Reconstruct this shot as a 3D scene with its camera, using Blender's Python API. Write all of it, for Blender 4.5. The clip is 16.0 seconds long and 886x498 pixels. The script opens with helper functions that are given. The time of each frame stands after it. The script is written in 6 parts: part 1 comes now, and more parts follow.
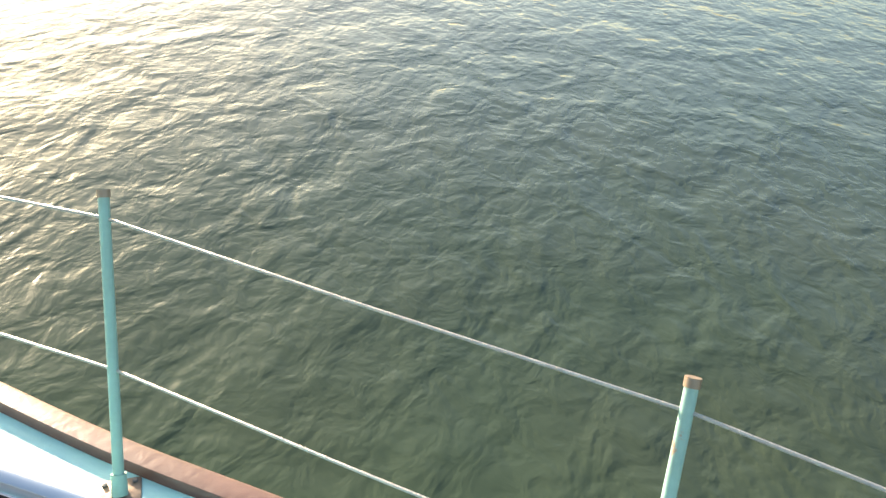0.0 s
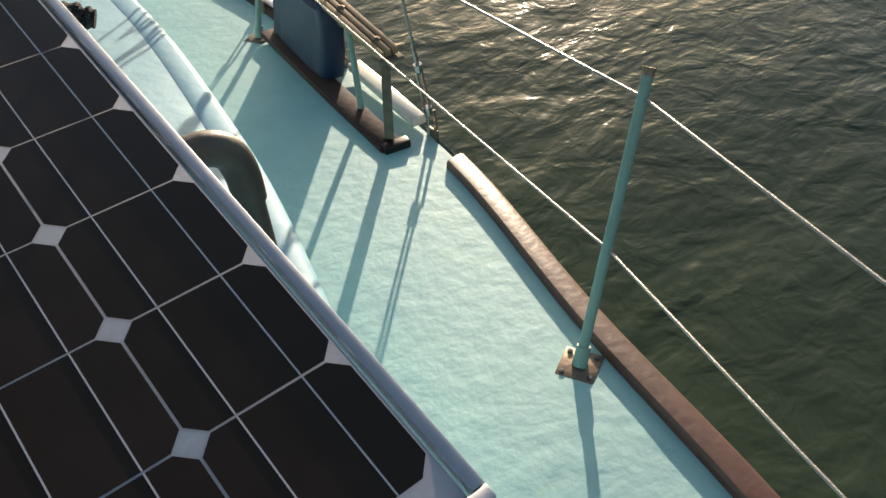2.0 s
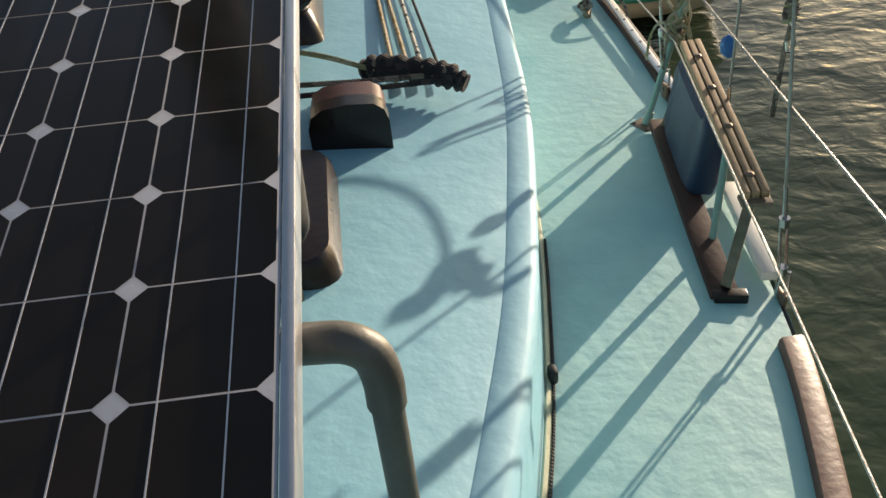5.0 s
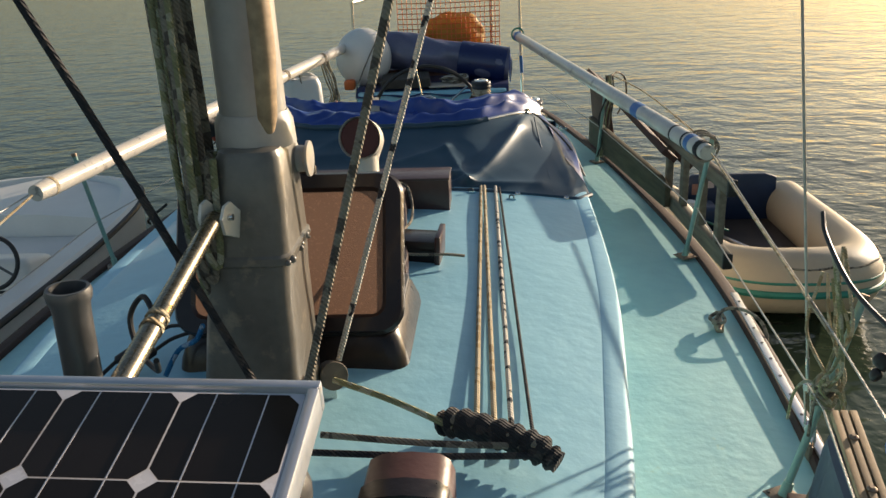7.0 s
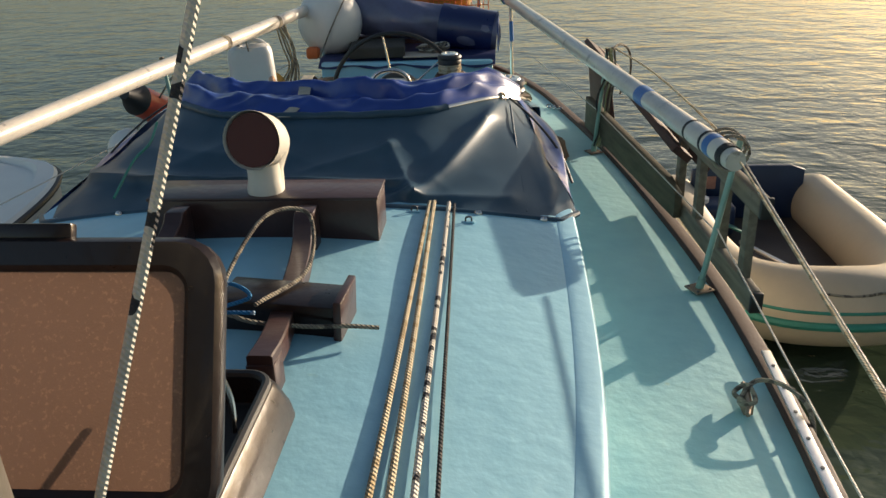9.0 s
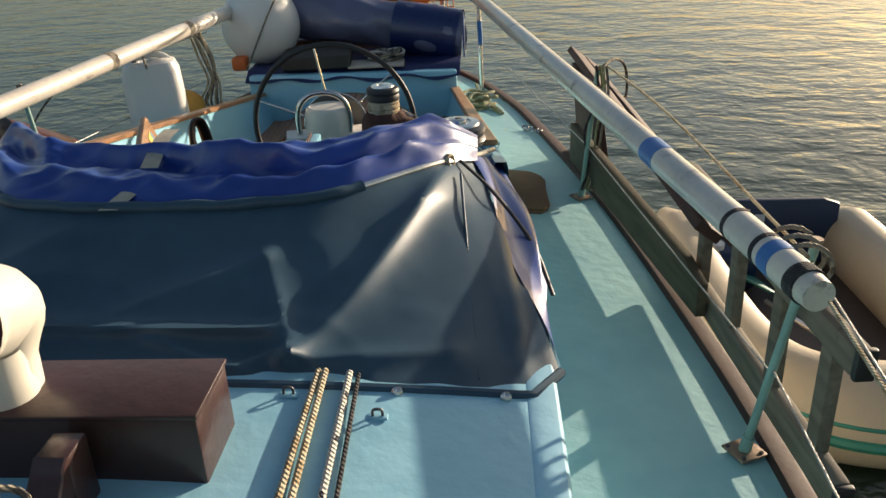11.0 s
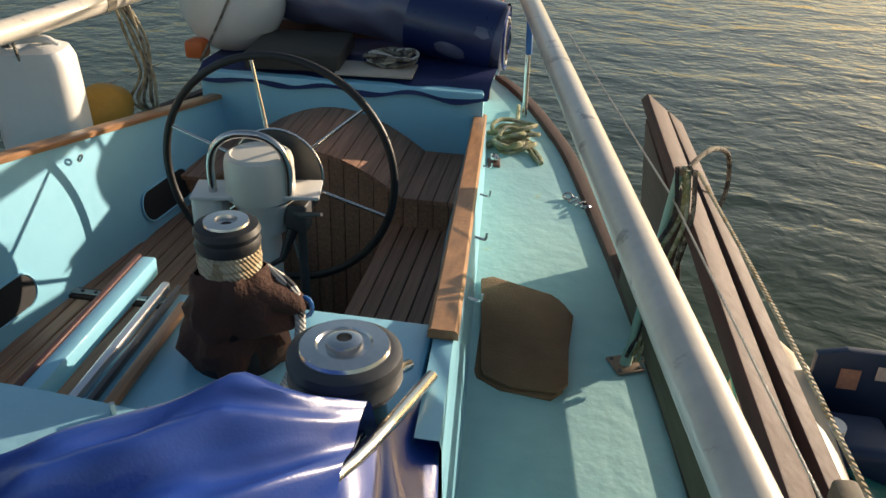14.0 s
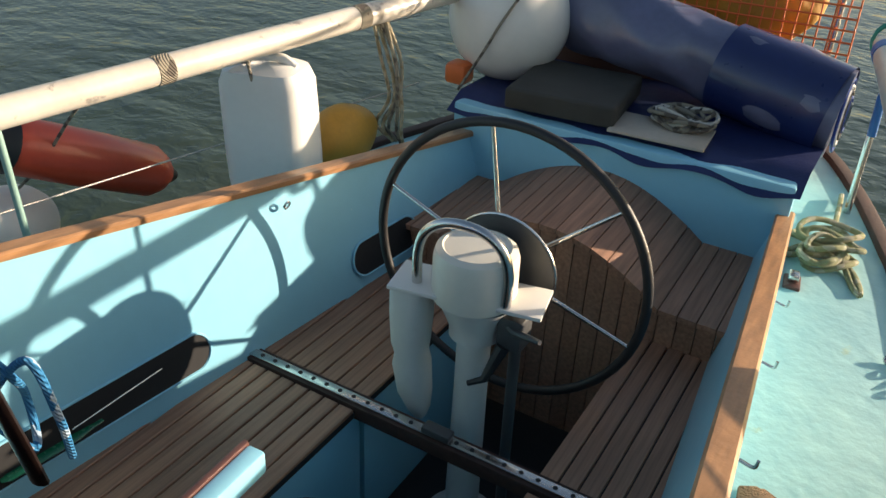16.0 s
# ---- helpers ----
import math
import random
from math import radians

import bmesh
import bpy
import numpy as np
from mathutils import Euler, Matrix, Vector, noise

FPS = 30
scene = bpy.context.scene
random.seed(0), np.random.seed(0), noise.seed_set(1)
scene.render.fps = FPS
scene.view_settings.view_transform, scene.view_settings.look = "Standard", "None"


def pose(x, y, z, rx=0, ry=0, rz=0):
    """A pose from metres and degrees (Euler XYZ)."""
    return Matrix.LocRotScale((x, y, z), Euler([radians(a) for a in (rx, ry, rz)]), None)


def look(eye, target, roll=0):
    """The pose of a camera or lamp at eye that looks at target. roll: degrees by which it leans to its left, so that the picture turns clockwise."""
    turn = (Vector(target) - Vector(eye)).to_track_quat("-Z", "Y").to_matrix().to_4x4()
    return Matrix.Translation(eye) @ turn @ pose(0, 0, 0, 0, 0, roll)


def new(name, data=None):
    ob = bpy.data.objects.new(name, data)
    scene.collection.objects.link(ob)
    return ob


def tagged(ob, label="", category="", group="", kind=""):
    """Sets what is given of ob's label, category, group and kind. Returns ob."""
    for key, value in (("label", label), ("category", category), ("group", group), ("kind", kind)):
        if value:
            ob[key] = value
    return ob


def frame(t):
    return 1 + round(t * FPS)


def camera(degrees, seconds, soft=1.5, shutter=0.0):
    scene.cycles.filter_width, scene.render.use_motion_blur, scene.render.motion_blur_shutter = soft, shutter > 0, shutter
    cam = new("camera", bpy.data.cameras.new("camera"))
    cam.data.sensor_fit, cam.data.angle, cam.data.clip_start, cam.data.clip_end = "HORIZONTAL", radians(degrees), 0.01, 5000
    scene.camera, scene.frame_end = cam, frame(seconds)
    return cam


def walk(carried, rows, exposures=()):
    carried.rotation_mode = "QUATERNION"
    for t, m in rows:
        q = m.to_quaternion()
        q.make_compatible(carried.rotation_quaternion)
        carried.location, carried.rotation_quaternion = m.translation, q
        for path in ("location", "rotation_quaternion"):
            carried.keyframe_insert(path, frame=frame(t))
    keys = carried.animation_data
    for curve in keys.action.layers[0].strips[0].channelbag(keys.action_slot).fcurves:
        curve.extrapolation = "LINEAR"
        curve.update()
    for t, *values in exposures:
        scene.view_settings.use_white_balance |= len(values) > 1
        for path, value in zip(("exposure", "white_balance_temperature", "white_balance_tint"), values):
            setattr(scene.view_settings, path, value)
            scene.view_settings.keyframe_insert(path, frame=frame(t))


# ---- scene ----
cam = camera(56.3, 16.0)
PATH = [
    (0, (-0.104, 1.7, 1.43), (1.57, 1.872, 0.413), 5.0),
    (0.5, (0.04, 1.762, 1.402), (1.504, 2.457, 0.229), 1.2),
    (1, (0.114, 1.723, 1.362), (1.265, 2.726, 0.07), -2.1),
    (1.5, (0.136, 1.654, 1.406), (1.069, 2.799, 0.057), -6.6),
    (2, (0.094, 1.68, 1.423), (1.004, 2.885, 0.112), -5.5),
    (2.5, (0.162, 1.742, 1.413), (0.884, 3.117, 0.153), -5.5),
    (3, (0.259, 1.801, 1.398), (0.67, 3.317, 0.16), -6.3),
    (3.2, (0.26, 1.807, 1.388), (0.615, 3.342, 0.155), -6.4),
    (5.3, (0.449, 1.876, 1.489), (0.534, 3.512, 0.342), -5.8),
    (5.5, (0.457, 1.905, 1.508), (0.526, 3.577, 0.413), -5.6),
    (6, (0.493, 2.054, 1.513), (0.501, 3.817, 0.568), -5.9),
    (6.5, (0.522, 2.221, 1.571), (0.496, 4.052, 0.768), -4.4),
    (7, (0.553, 2.331, 1.6), (0.417, 4.195, 0.89), -2.6),
    (7.5, (0.592, 2.577, 1.546), (0.279, 4.41, 0.809), -1.3),
    (8, (0.621, 2.768, 1.506), (0.261, 4.58, 0.741), -1.7),
    (8.5, (0.623, 3.058, 1.487), (0.369, 4.879, 0.701), -2.1),
    (9, (0.723, 3.324, 1.483), (0.578, 5.155, 0.693), -1.9),
    (9.2, (0.762, 3.455, 1.466), (0.627, 5.29, 0.684), -1.9),
    (11.3, (0.865, 4.656, 1.449), (0.753, 6.467, 0.607), -2.6),
    (11.5, (0.909, 4.736, 1.462), (0.759, 6.542, 0.617), -2.7),
    (12, (0.975, 5.026, 1.456), (0.83, 6.827, 0.598), -1.0),
    (12.5, (1.024, 5.396, 1.463), (0.831, 7.187, 0.594), -0.9),
    (13, (1.079, 5.661, 1.468), (0.712, 7.428, 0.606), -0.9),
    (13.5, (1.087, 5.916, 1.439), (0.672, 7.651, 0.534), -0.2),
    (14, (1.047, 6.214, 1.417), (0.772, 7.955, 0.471), 2.0),
    (14.5, (1.052, 6.396, 1.418), (0.701, 8.127, 0.479), 2.5),
    (15, (1.022, 6.604, 1.482), (0.431, 8.261, 0.531), 2.7),
    (15.5, (0.945, 6.817, 1.475), (0.201, 8.404, 0.512), 3.1),
    (16, (0.879, 6.992, 1.474), (0.024, 8.487, 0.458), 3.0),
]
walk(cam, [(t, look(eye, target, roll)) for t, eye, target, roll in PATH],
     exposures=[(0.0, 2.14), (0.3, 1.65), (0.5, 1.19), (0.75, 0.74), (1.0, 0.49), (1.3, 0.44), (2.5, 0.49), (5.3, 0.4), (9.0, 0.45), (11.5, 0.55), (12.2, 0.77), (13.2, 0.62), (14.4, 0.51), (15.3, 0.80), (16.0, 0.90)])

# ---------------------------------------------------------------- light
SUN_EL, SUN_AZ = 10.5, 46.0          # degrees; azimuth from +y towards +x
world = bpy.data.worlds.new("sky")
scene.world = world
world.use_nodes = True
wn = world.node_tree
sky = wn.nodes.new("ShaderNodeTexSky")
sky.sky_type = "NISHITA"
sky.sun_disc = False
sky.sun_elevation = radians(SUN_EL)
sky.sun_rotation = radians(SUN_AZ)
sky.dust_density = 1.6
bg = wn.nodes["Background"]
bg.inputs["Strength"].default_value = 0.105
wn.links.new(sky.outputs["Color"], bg.inputs["Color"])
sun_data = bpy.data.lights.new("sun", "SUN")
sun_data.energy = 5.0
sun_data.angle = radians(0.6)
sun_data.color = (1.0, 0.82, 0.63)
sun = new("sun", sun_data)
_d = Vector((math.sin(radians(SUN_AZ)) * math.cos(radians(SUN_EL)), math.cos(radians(SUN_AZ)) * math.cos(radians(SUN_EL)), math.sin(radians(SUN_EL))))
sun.matrix_world = look(_d * 40, (0, 0, 0))


# ---------------------------------------------------------------- materials
def mat(name, base, rough=0.5, metal=0.0, vary=0.12, scale=6.0, bump=0.0, bscale=60.0, tint=None, spots=0.0, sscale=14.0, spot_col=(0.1, 0.08, 0.06), coat=0.0, detail=6.0, piece=0.0, spec=0.5):
    """Paint-like surface: two scales of tone, optional worn spots and fine relief."""
    m = bpy.data.materials.new(name)
    m.use_nodes = True
    t = m.node_tree
    b = t.nodes["Principled BSDF"]
    L = t.links.new
    co = t.nodes.new("ShaderNodeTexCoord")
    n1 = t.nodes.new("ShaderNodeTexNoise")
    n1.inputs["Scale"].default_value = scale
    n1.inputs["Detail"].default_value = detail
    n2 = t.nodes.new("ShaderNodeTexNoise")
    n2.inputs["Scale"].default_value = scale * 9
    n2.inputs["Detail"].default_value = 4
    L(co.outputs["Object"], n1.inputs["Vector"])
    L(co.outputs["Object"], n2.inputs["Vector"])
    add = t.nodes.new("ShaderNodeMath")
    add.operation = "MULTIPLY_ADD"
    L(n2.outputs["Fac"], add.inputs[0])
    add.inputs[1].default_value = 0.4
    L(n1.outputs["Fac"], add.inputs[2])
    ramp = t.nodes.new("ShaderNodeMapRange")
    ramp.inputs[1].default_value, ramp.inputs[2].default_value = 0.35, 1.05
    L(add.outputs[0], ramp.inputs[0])
    mix = t.nodes.new("ShaderNodeMix")
    mix.data_type = "RGBA"
    lo = [c * (1 - vary) for c in base]
    hi = [min(1, c * (1 + vary)) for c in (tint or base)]
    mix.inputs[6].default_value, mix.inputs[7].default_value = (*lo, 1), (*hi, 1)
    L(ramp.outputs[0], mix.inputs[0])
    col = mix.outputs[2]
    if piece:
        oi = t.nodes.new("ShaderNodeObjectInfo")
        hs = t.nodes.new("ShaderNodeHueSaturation")
        mr = t.nodes.new("ShaderNodeMapRange")
        mr.inputs[3].default_value, mr.inputs[4].default_value = 1 - piece, 1 + piece
        L(oi.outputs["Random"], mr.inputs[0])
        L(mr.outputs[0], hs.inputs["Value"])
        L(col, hs.inputs["Color"])
        col = hs.outputs["Color"]
    if spots:
        ns = t.nodes.new("ShaderNodeTexNoise")
        ns.inputs["Scale"].default_value = sscale
        ns.inputs["Detail"].default_value = 8
        ns.inputs["Roughness"].default_value = 0.65
        L(co.outputs["Object"], ns.inputs["Vector"])
        sr = t.nodes.new("ShaderNodeMapRange")
        sr.inputs[1].default_value, sr.inputs[2].default_value = 0.72 - 0.2 * spots, 0.78 - 0.2 * spots
        L(ns.outputs["Fac"], sr.inputs[0])
        m2 = t.nodes.new("ShaderNodeMix")
        m2.data_type = "RGBA"
        L(sr.outputs[0], m2.inputs[0])
        L(col, m2.inputs[6])
        m2.inputs[7].default_value = (*spot_col, 1)
        col = m2.outputs[2]
    L(col, b.inputs["Base Color"])
    rr = t.nodes.new("ShaderNodeMapRange")
    rr.inputs[3].default_value, rr.inputs[4].default_value = max(0.03, rough - 0.08), min(1, rough + 0.1)
    L(n2.outputs["Fac"], rr.inputs[0])
    L(rr.outputs[0], b.inputs["Roughness"])
    b.inputs["Metallic"].default_value = metal
    b.inputs["Coat Weight"].default_value = coat
    b.inputs["Specular IOR Level"].default_value = spec
    if bump:
        nb = t.nodes.new("ShaderNodeTexNoise")
        nb.inputs["Scale"].default_value = bscale
        nb.inputs["Detail"].default_value = 5
        L(co.outputs["Object"], nb.inputs["Vector"])
        bp = t.nodes.new("ShaderNodeBump")
        bp.inputs["Strength"].default_value = min(1.0, bump)
        bp.inputs["Distance"].default_value = 0.004
        L(nb.outputs["Fac"], bp.inputs["Height"])
        L(bp.outputs["Normal"], b.inputs["Normal"])
    return m


def wood(name, base, grain=(3, 60, 60), rough=0.55, vary=0.35, spots=0.0, spot_col=(0.04, 0.035, 0.03)):
    """Wood with grain drawn out along x, y or z by the stretch of its noise."""
    m = mat(name, base, rough, vary=0.1, scale=4, bump=0.25, bscale=50, spots=spots, sscale=7, spot_col=spot_col, piece=0.16)
    t = m.node_tree
    L = t.links.new
    b = t.nodes["Principled BSDF"]
    src = b.inputs["Base Color"].links[0].from_socket
    co = t.nodes.new("ShaderNodeTexCoord")
    mp = t.nodes.new("ShaderNodeMapping")
    mp.inputs["Scale"].default_value = grain
    n = t.nodes.new("ShaderNodeTexNoise")
    n.inputs["Scale"].default_value = 1.0
    n.inputs["Detail"].default_value = 8
    L(co.outputs["Object"], mp.inputs["Vector"])
    L(mp.outputs[0], n.inputs["Vector"])
    r = t.nodes.new("ShaderNodeMapRange")
    r.inputs[1].default_value, r.inputs[2].default_value = 0.3, 0.7
    r.inputs[3].default_value, r.inputs[4].default_value = 1 - vary, 1 + vary * 0.5
    L(n.outputs["Fac"], r.inputs[0])
    hs = t.nodes.new("ShaderNodeHueSaturation")
    L(src, hs.inputs["Color"])
    L(r.outputs[0], hs.inputs["Value"])
    L(hs.outputs["Color"], b.inputs["Base Color"])
    return m


def rope_mat(name, base, fleck, amount=0.5, freq=55.0):
    """Laid or braided rope: slanting strands and coloured flecks."""
    m = mat(name, base, 0.85, vary=0.2, scale=20, bump=0.0)
    t = m.node_tree
    L = t.links.new
    b = t.nodes["Principled BSDF"]
    src = b.inputs["Base Color"].links[0].from_socket
    co = t.nodes.new("ShaderNodeTexCoord")
    w = t.nodes.new("ShaderNodeTexWave")
    w.wave_type = "BANDS"
    w.bands_direction = "DIAGONAL"
    w.inputs["Scale"].default_value = freq
    w.inputs["Distortion"].default_value = 1.5
    L(co.outputs["Object"], w.inputs["Vector"])
    v = t.nodes.new("ShaderNodeTexVoronoi")
    v.inputs["Scale"].default_value = 42
    L(co.outputs["Object"], v.inputs["Vector"])
    lt = t.nodes.new("ShaderNodeMath")
    lt.operation = "LESS_THAN"
    sep = t.nodes.new("ShaderNodeSeparateColor")
    L(v.outputs["Color"], sep.inputs[0])
    L(sep.outputs[0], lt.inputs[0])
    lt.inputs[1].default_value = amount
    mx = t.nodes.new("ShaderNodeMix")
    mx.data_type = "RGBA"
    L(lt.outputs[0], mx.inputs[0])
    L(src, mx.inputs[6])
    mx.inputs[7].default_value = (*fleck, 1)
    L(mx.outputs[2], b.inputs["Base Color"])
    bp = t.nodes.new("ShaderNodeBump")
    bp.inputs["Strength"].default_value = 0.8
    bp.inputs["Distance"].default_value = 0.003
    L(w.outputs["Fac"], bp.inputs["Height"])
    L(bp.outputs["Normal"], b.inputs["Normal"])
    return m


def water_mat():
    m = bpy.data.materials.new("sea_water")
    m.use_nodes = True
    t = m.node_tree
    L = t.links.new
    b = t.nodes["Principled BSDF"]
    co = t.nodes.new("ShaderNodeTexCoord")
    n = t.nodes.new("ShaderNodeTexNoise")
    n.inputs["Scale"].default_value = 0.5
    n.inputs["Detail"].default_value = 4
    L(co.outputs["Object"], n.inputs["Vector"])
    mx = t.nodes.new("ShaderNodeMix")
    mx.data_type = "RGBA"
    mx.inputs[6].default_value = (0.024, 0.049, 0.029, 1)
    mx.inputs[7].default_value = (0.060, 0.072, 0.044, 1)
    L(n.outputs["Fac"], mx.inputs[0])
    L(mx.outputs[2], b.inputs["Base Color"])
    b.inputs["Roughness"].default_value = 0.09
    b.inputs["IOR"].default_value = 1.33
    prev = None
    for sc, dist, stretch, turn in ((0.9, 0.042, (1, 1.5, 1), 0.5), (2.6, 0.019, (1, 1.4, 1), 0.75), (6.0, 0.0085, (1, 1.25, 1), 0.3), (14.0, 0.0014, (1, 1, 1), 1.1)):
        mp = t.nodes.new("ShaderNodeMapping")
        mp.inputs["Scale"].default_value = stretch
        mp.inputs["Rotation"].default_value = (0, 0, turn)
        L(co.outputs["Object"], mp.inputs["Vector"])
        k = t.nodes.new("ShaderNodeTexNoise")
        k.inputs["Scale"].default_value = sc
        k.inputs["Detail"].default_value = 3
        k.inputs["Distortion"].default_value = 0.6
        L(mp.outputs[0], k.inputs["Vector"])
        bp = t.nodes.new("ShaderNodeBump")
        bp.inputs["Strength"].default_value = 1.0
        bp.inputs["Distance"].default_value = dist
        L(k.outputs["Fac"], bp.inputs["Height"])
        if prev:
            L(prev.outputs["Normal"], bp.inputs["Normal"])
        prev = bp
    L(prev.outputs["Normal"], b.inputs["Normal"])
    return m


def cell_mat():
    """Dark monocrystalline silicon under glass."""
    m = mat("solar_cell", (0.026, 0.018, 0.014), 0.15, vary=0.3, scale=2.0, piece=0.12, spots=0.05, sscale=70, spot_col=(0.055, 0.05, 0.045), spec=0.5)
    m.node_tree.nodes["Principled BSDF"].inputs["Specular Tint"].default_value = (1.0, 0.82, 0.66, 1)
    return m


SEA = water_mat()
DECK = mat("deck_paint_green", (0.32, 0.605, 0.655), 0.58, vary=0.15, scale=1.3, bump=0.9, bscale=20, tint=(0.41, 0.65, 0.62), spots=0.26, sscale=7, spot_col=(0.42, 0.58, 0.46))
CABIN = mat("cabin_paint_blue", (0.26, 0.55, 0.68), 0.45, vary=0.11, scale=1.6, bump=0.7, bscale=18, tint=(0.33, 0.60, 0.70), spots=0.12, sscale=16, spot_col=(0.33, 0.58, 0.60), coat=0.1)
EDGE = mat("cabin_edge_paint", (0.33, 0.61, 0.74), 0.6, vary=0.11, scale=1.6, bump=0.6, bscale=18, spots=0.12, sscale=16, spot_col=(0.36, 0.60, 0.62))
BEAD = mat("cream_sealant", (0.62, 0.60, 0.42), 0.55, vary=0.2, scale=9, bump=0.4, bscale=40, spots=0.3, sscale=12, spot_col=(0.35, 0.52, 0.48))
COAM = mat("coaming_paint_blue", (0.27, 0.585, 0.73), 0.35, vary=0.06, scale=2.5, bump=0.15, bscale=30, coat=0.2, spots=0.05, spot_col=(0.5, 0.7, 0.75))
HULLM = mat("hull_paint_white", (0.66, 0.68, 0.64), 0.4, vary=0.1, scale=2)
BROWN = mat("brown_paint", (0.105, 0.045, 0.035), 0.38, vary=0.25, scale=5, bump=0.3, bscale=40, spots=0.15, sscale=18, spot_col=(0.30, 0.20, 0.16))
BOXBROWN = mat("box_brown_paint", (0.052, 0.023, 0.019), 0.36, vary=0.3, scale=5, bump=0.35, bscale=36, spots=0.06, sscale=16, spot_col=(0.14, 0.08, 0.06), coat=0.15)
DKBROWN = mat("dark_brown_paint", (0.017, 0.0095, 0.008), 0.30, vary=0.3, scale=6, bump=0.3, bscale=35, coat=0.12, spec=0.35)
GREENPOLE = mat("pale_green_paint", (0.24, 0.38, 0.33), 0.4, vary=0.2, scale=9, bump=0.2, bscale=60, spots=0.35, sscale=16, spot_col=(0.35, 0.20, 0.12))
STEEL = mat("stainless_steel", (0.62, 0.60, 0.57), 0.22, 1.0, vary=0.12, scale=10)
RUSTY = mat("rusty_steel", (0.27, 0.20, 0.145), 0.5, 0.6, vary=0.3, scale=12, bump=0.3, spots=0.4, sscale=30, spot_col=(0.22, 0.09, 0.04))
BOOMSTEEL = mat("dark_worn_steel_tube", (0.33, 0.285, 0.21), 0.26, 1.0, vary=0.3, scale=9, spots=0.15, sscale=26, spot_col=(0.16, 0.09, 0.05))
ALU = mat("anodised_aluminium", (0.72, 0.71, 0.72), 0.35, 0.85, vary=0.06, scale=8)
SPAR = mat("worn_spar_paint", (0.64, 0.58, 0.49), 0.34, 0.0, vary=0.2, scale=5, spots=0.62, sscale=11, spot_col=(0.33, 0.29, 0.25), coat=0.35, bump=0.2, bscale=18)
BLUETAPE = mat("blue_tape", (0.03, 0.15, 0.42), 0.4, vary=0.15, scale=10)
GREYMAST = mat("grey_mast_paint", (0.45, 0.425, 0.38), 0.38, vary=0.24, scale=5, bump=0.6, bscale=18, spots=0.85, sscale=7, spot_col=(0.54, 0.46, 0.35))
TABGREY = mat("tabernacle_grey_paint", (0.15, 0.137, 0.115), 0.32, 0.0, vary=0.45, scale=5, bump=0.8, bscale=16, spots=0.75, sscale=7, spot_col=(0.30, 0.25, 0.185))
DKGREY = mat("dark_grey_metal", (0.085, 0.085, 0.085), 0.4, 0.2, vary=0.2, scale=6, bump=0.3, bscale=30, spots=0.12, sscale=20, spot_col=(0.2, 0.17, 0.14))
PIPE = mat("grey_pipe", (0.12, 0.115, 0.10), 0.5, 0.3, vary=0.3, scale=12, spots=0.3, sscale=20, spot_col=(0.28, 0.24, 0.2), bump=0.3)
CANVAS = mat("navy_canvas", (0.038, 0.078, 0.114), 0.40, vary=0.3, scale=2.2, bump=0.06, bscale=240, spec=0.3, spots=0.08, sscale=4, spot_col=(0.05, 0.08, 0.115))
CANVASB = mat("royal_blue_canvas", (0.016, 0.052, 0.27), 0.32, vary=0.25, scale=3, bump=0.08, bscale=220, coat=0.25)
NAVYCLOTH = mat("dark_navy_cloth", (0.014, 0.024, 0.095), 0.5, vary=0.3, scale=5, bump=0.3, bscale=120)
WHITEP = mat("white_plastic", (0.78, 0.75, 0.69), 0.35, vary=0.06, scale=4, spots=0.05, spot_col=(0.5, 0.45, 0.38), bump=0.1)
IVORY = mat("ivory_gelcoat", (0.74, 0.70, 0.60), 0.35, vary=0.07, scale=5, spots=0.08, sscale=20, spot_col=(0.5, 0.44, 0.34))
RUBBER = mat("black_rubber", (0.018, 0.017, 0.017), 0.5, vary=0.2, scale=10)
HYPALON = mat("beige_inflatable_fabric", (0.50, 0.41, 0.29), 0.5, vary=0.1, scale=3, bump=0.2, bscale=40, spots=0.08, spot_col=(0.36, 0.28, 0.2))
GREENB = mat("green_rubber_band", (0.03, 0.22, 0.16), 0.5, vary=0.2, scale=8)
NAVYBOARD = mat("navy_board", (0.012, 0.028, 0.07), 0.45, vary=0.25, scale=5)
ORANGE = mat("orange_plastic", (0.72, 0.15, 0.03), 0.45, vary=0.15, scale=6)
YELLOW = mat("yellow_canvas", (0.50, 0.26, 0.03), 0.6, vary=0.25, scale=6, bump=0.3)
RED = mat("red_fender_vinyl", (0.55, 0.065, 0.025), 0.35, vary=0.15, scale=5, coat=0.2)
# near-black colour standing in for shade in the openings and on the sole
SHADEIN = mat("interior_shade", (0.012, 0.012, 0.013), 0.7, vary=0.3, scale=6)
CUSHION = mat("dark_olive_foam", (0.055, 0.050, 0.040), 0.8, vary=0.25, scale=6, bump=0.4, bscale=80)
MATBROWN = mat("brown_carpet", (0.26, 0.15, 0.08), 0.95, vary=0.22, scale=8, bump=1.0, bscale=160)
CLOTH = mat("brown_fleece", (0.080, 0.036, 0.023), 0.95, vary=0.3, scale=10, bump=0.8, bscale=120)
TANLID = mat("bronze_tinted_acrylic", (0.155, 0.092, 0.066), 0.5, vary=0.2, scale=4, bump=0.7, bscale=260, coat=0.05, spots=0.8, sscale=130, spot_col=(0.27, 0.165, 0.115))
_t = TANLID.node_tree
_tr, _mx = _t.nodes.new("ShaderNodeBsdfTranslucent"), _t.nodes.new("ShaderNodeMixShader")
_tr.inputs["Color"].default_value = (0.29, 0.17, 0.115, 1)
_mx.inputs[0].default_value = 0.3
_out = next(n for n in _t.nodes if n.type == "OUTPUT_MATERIAL")
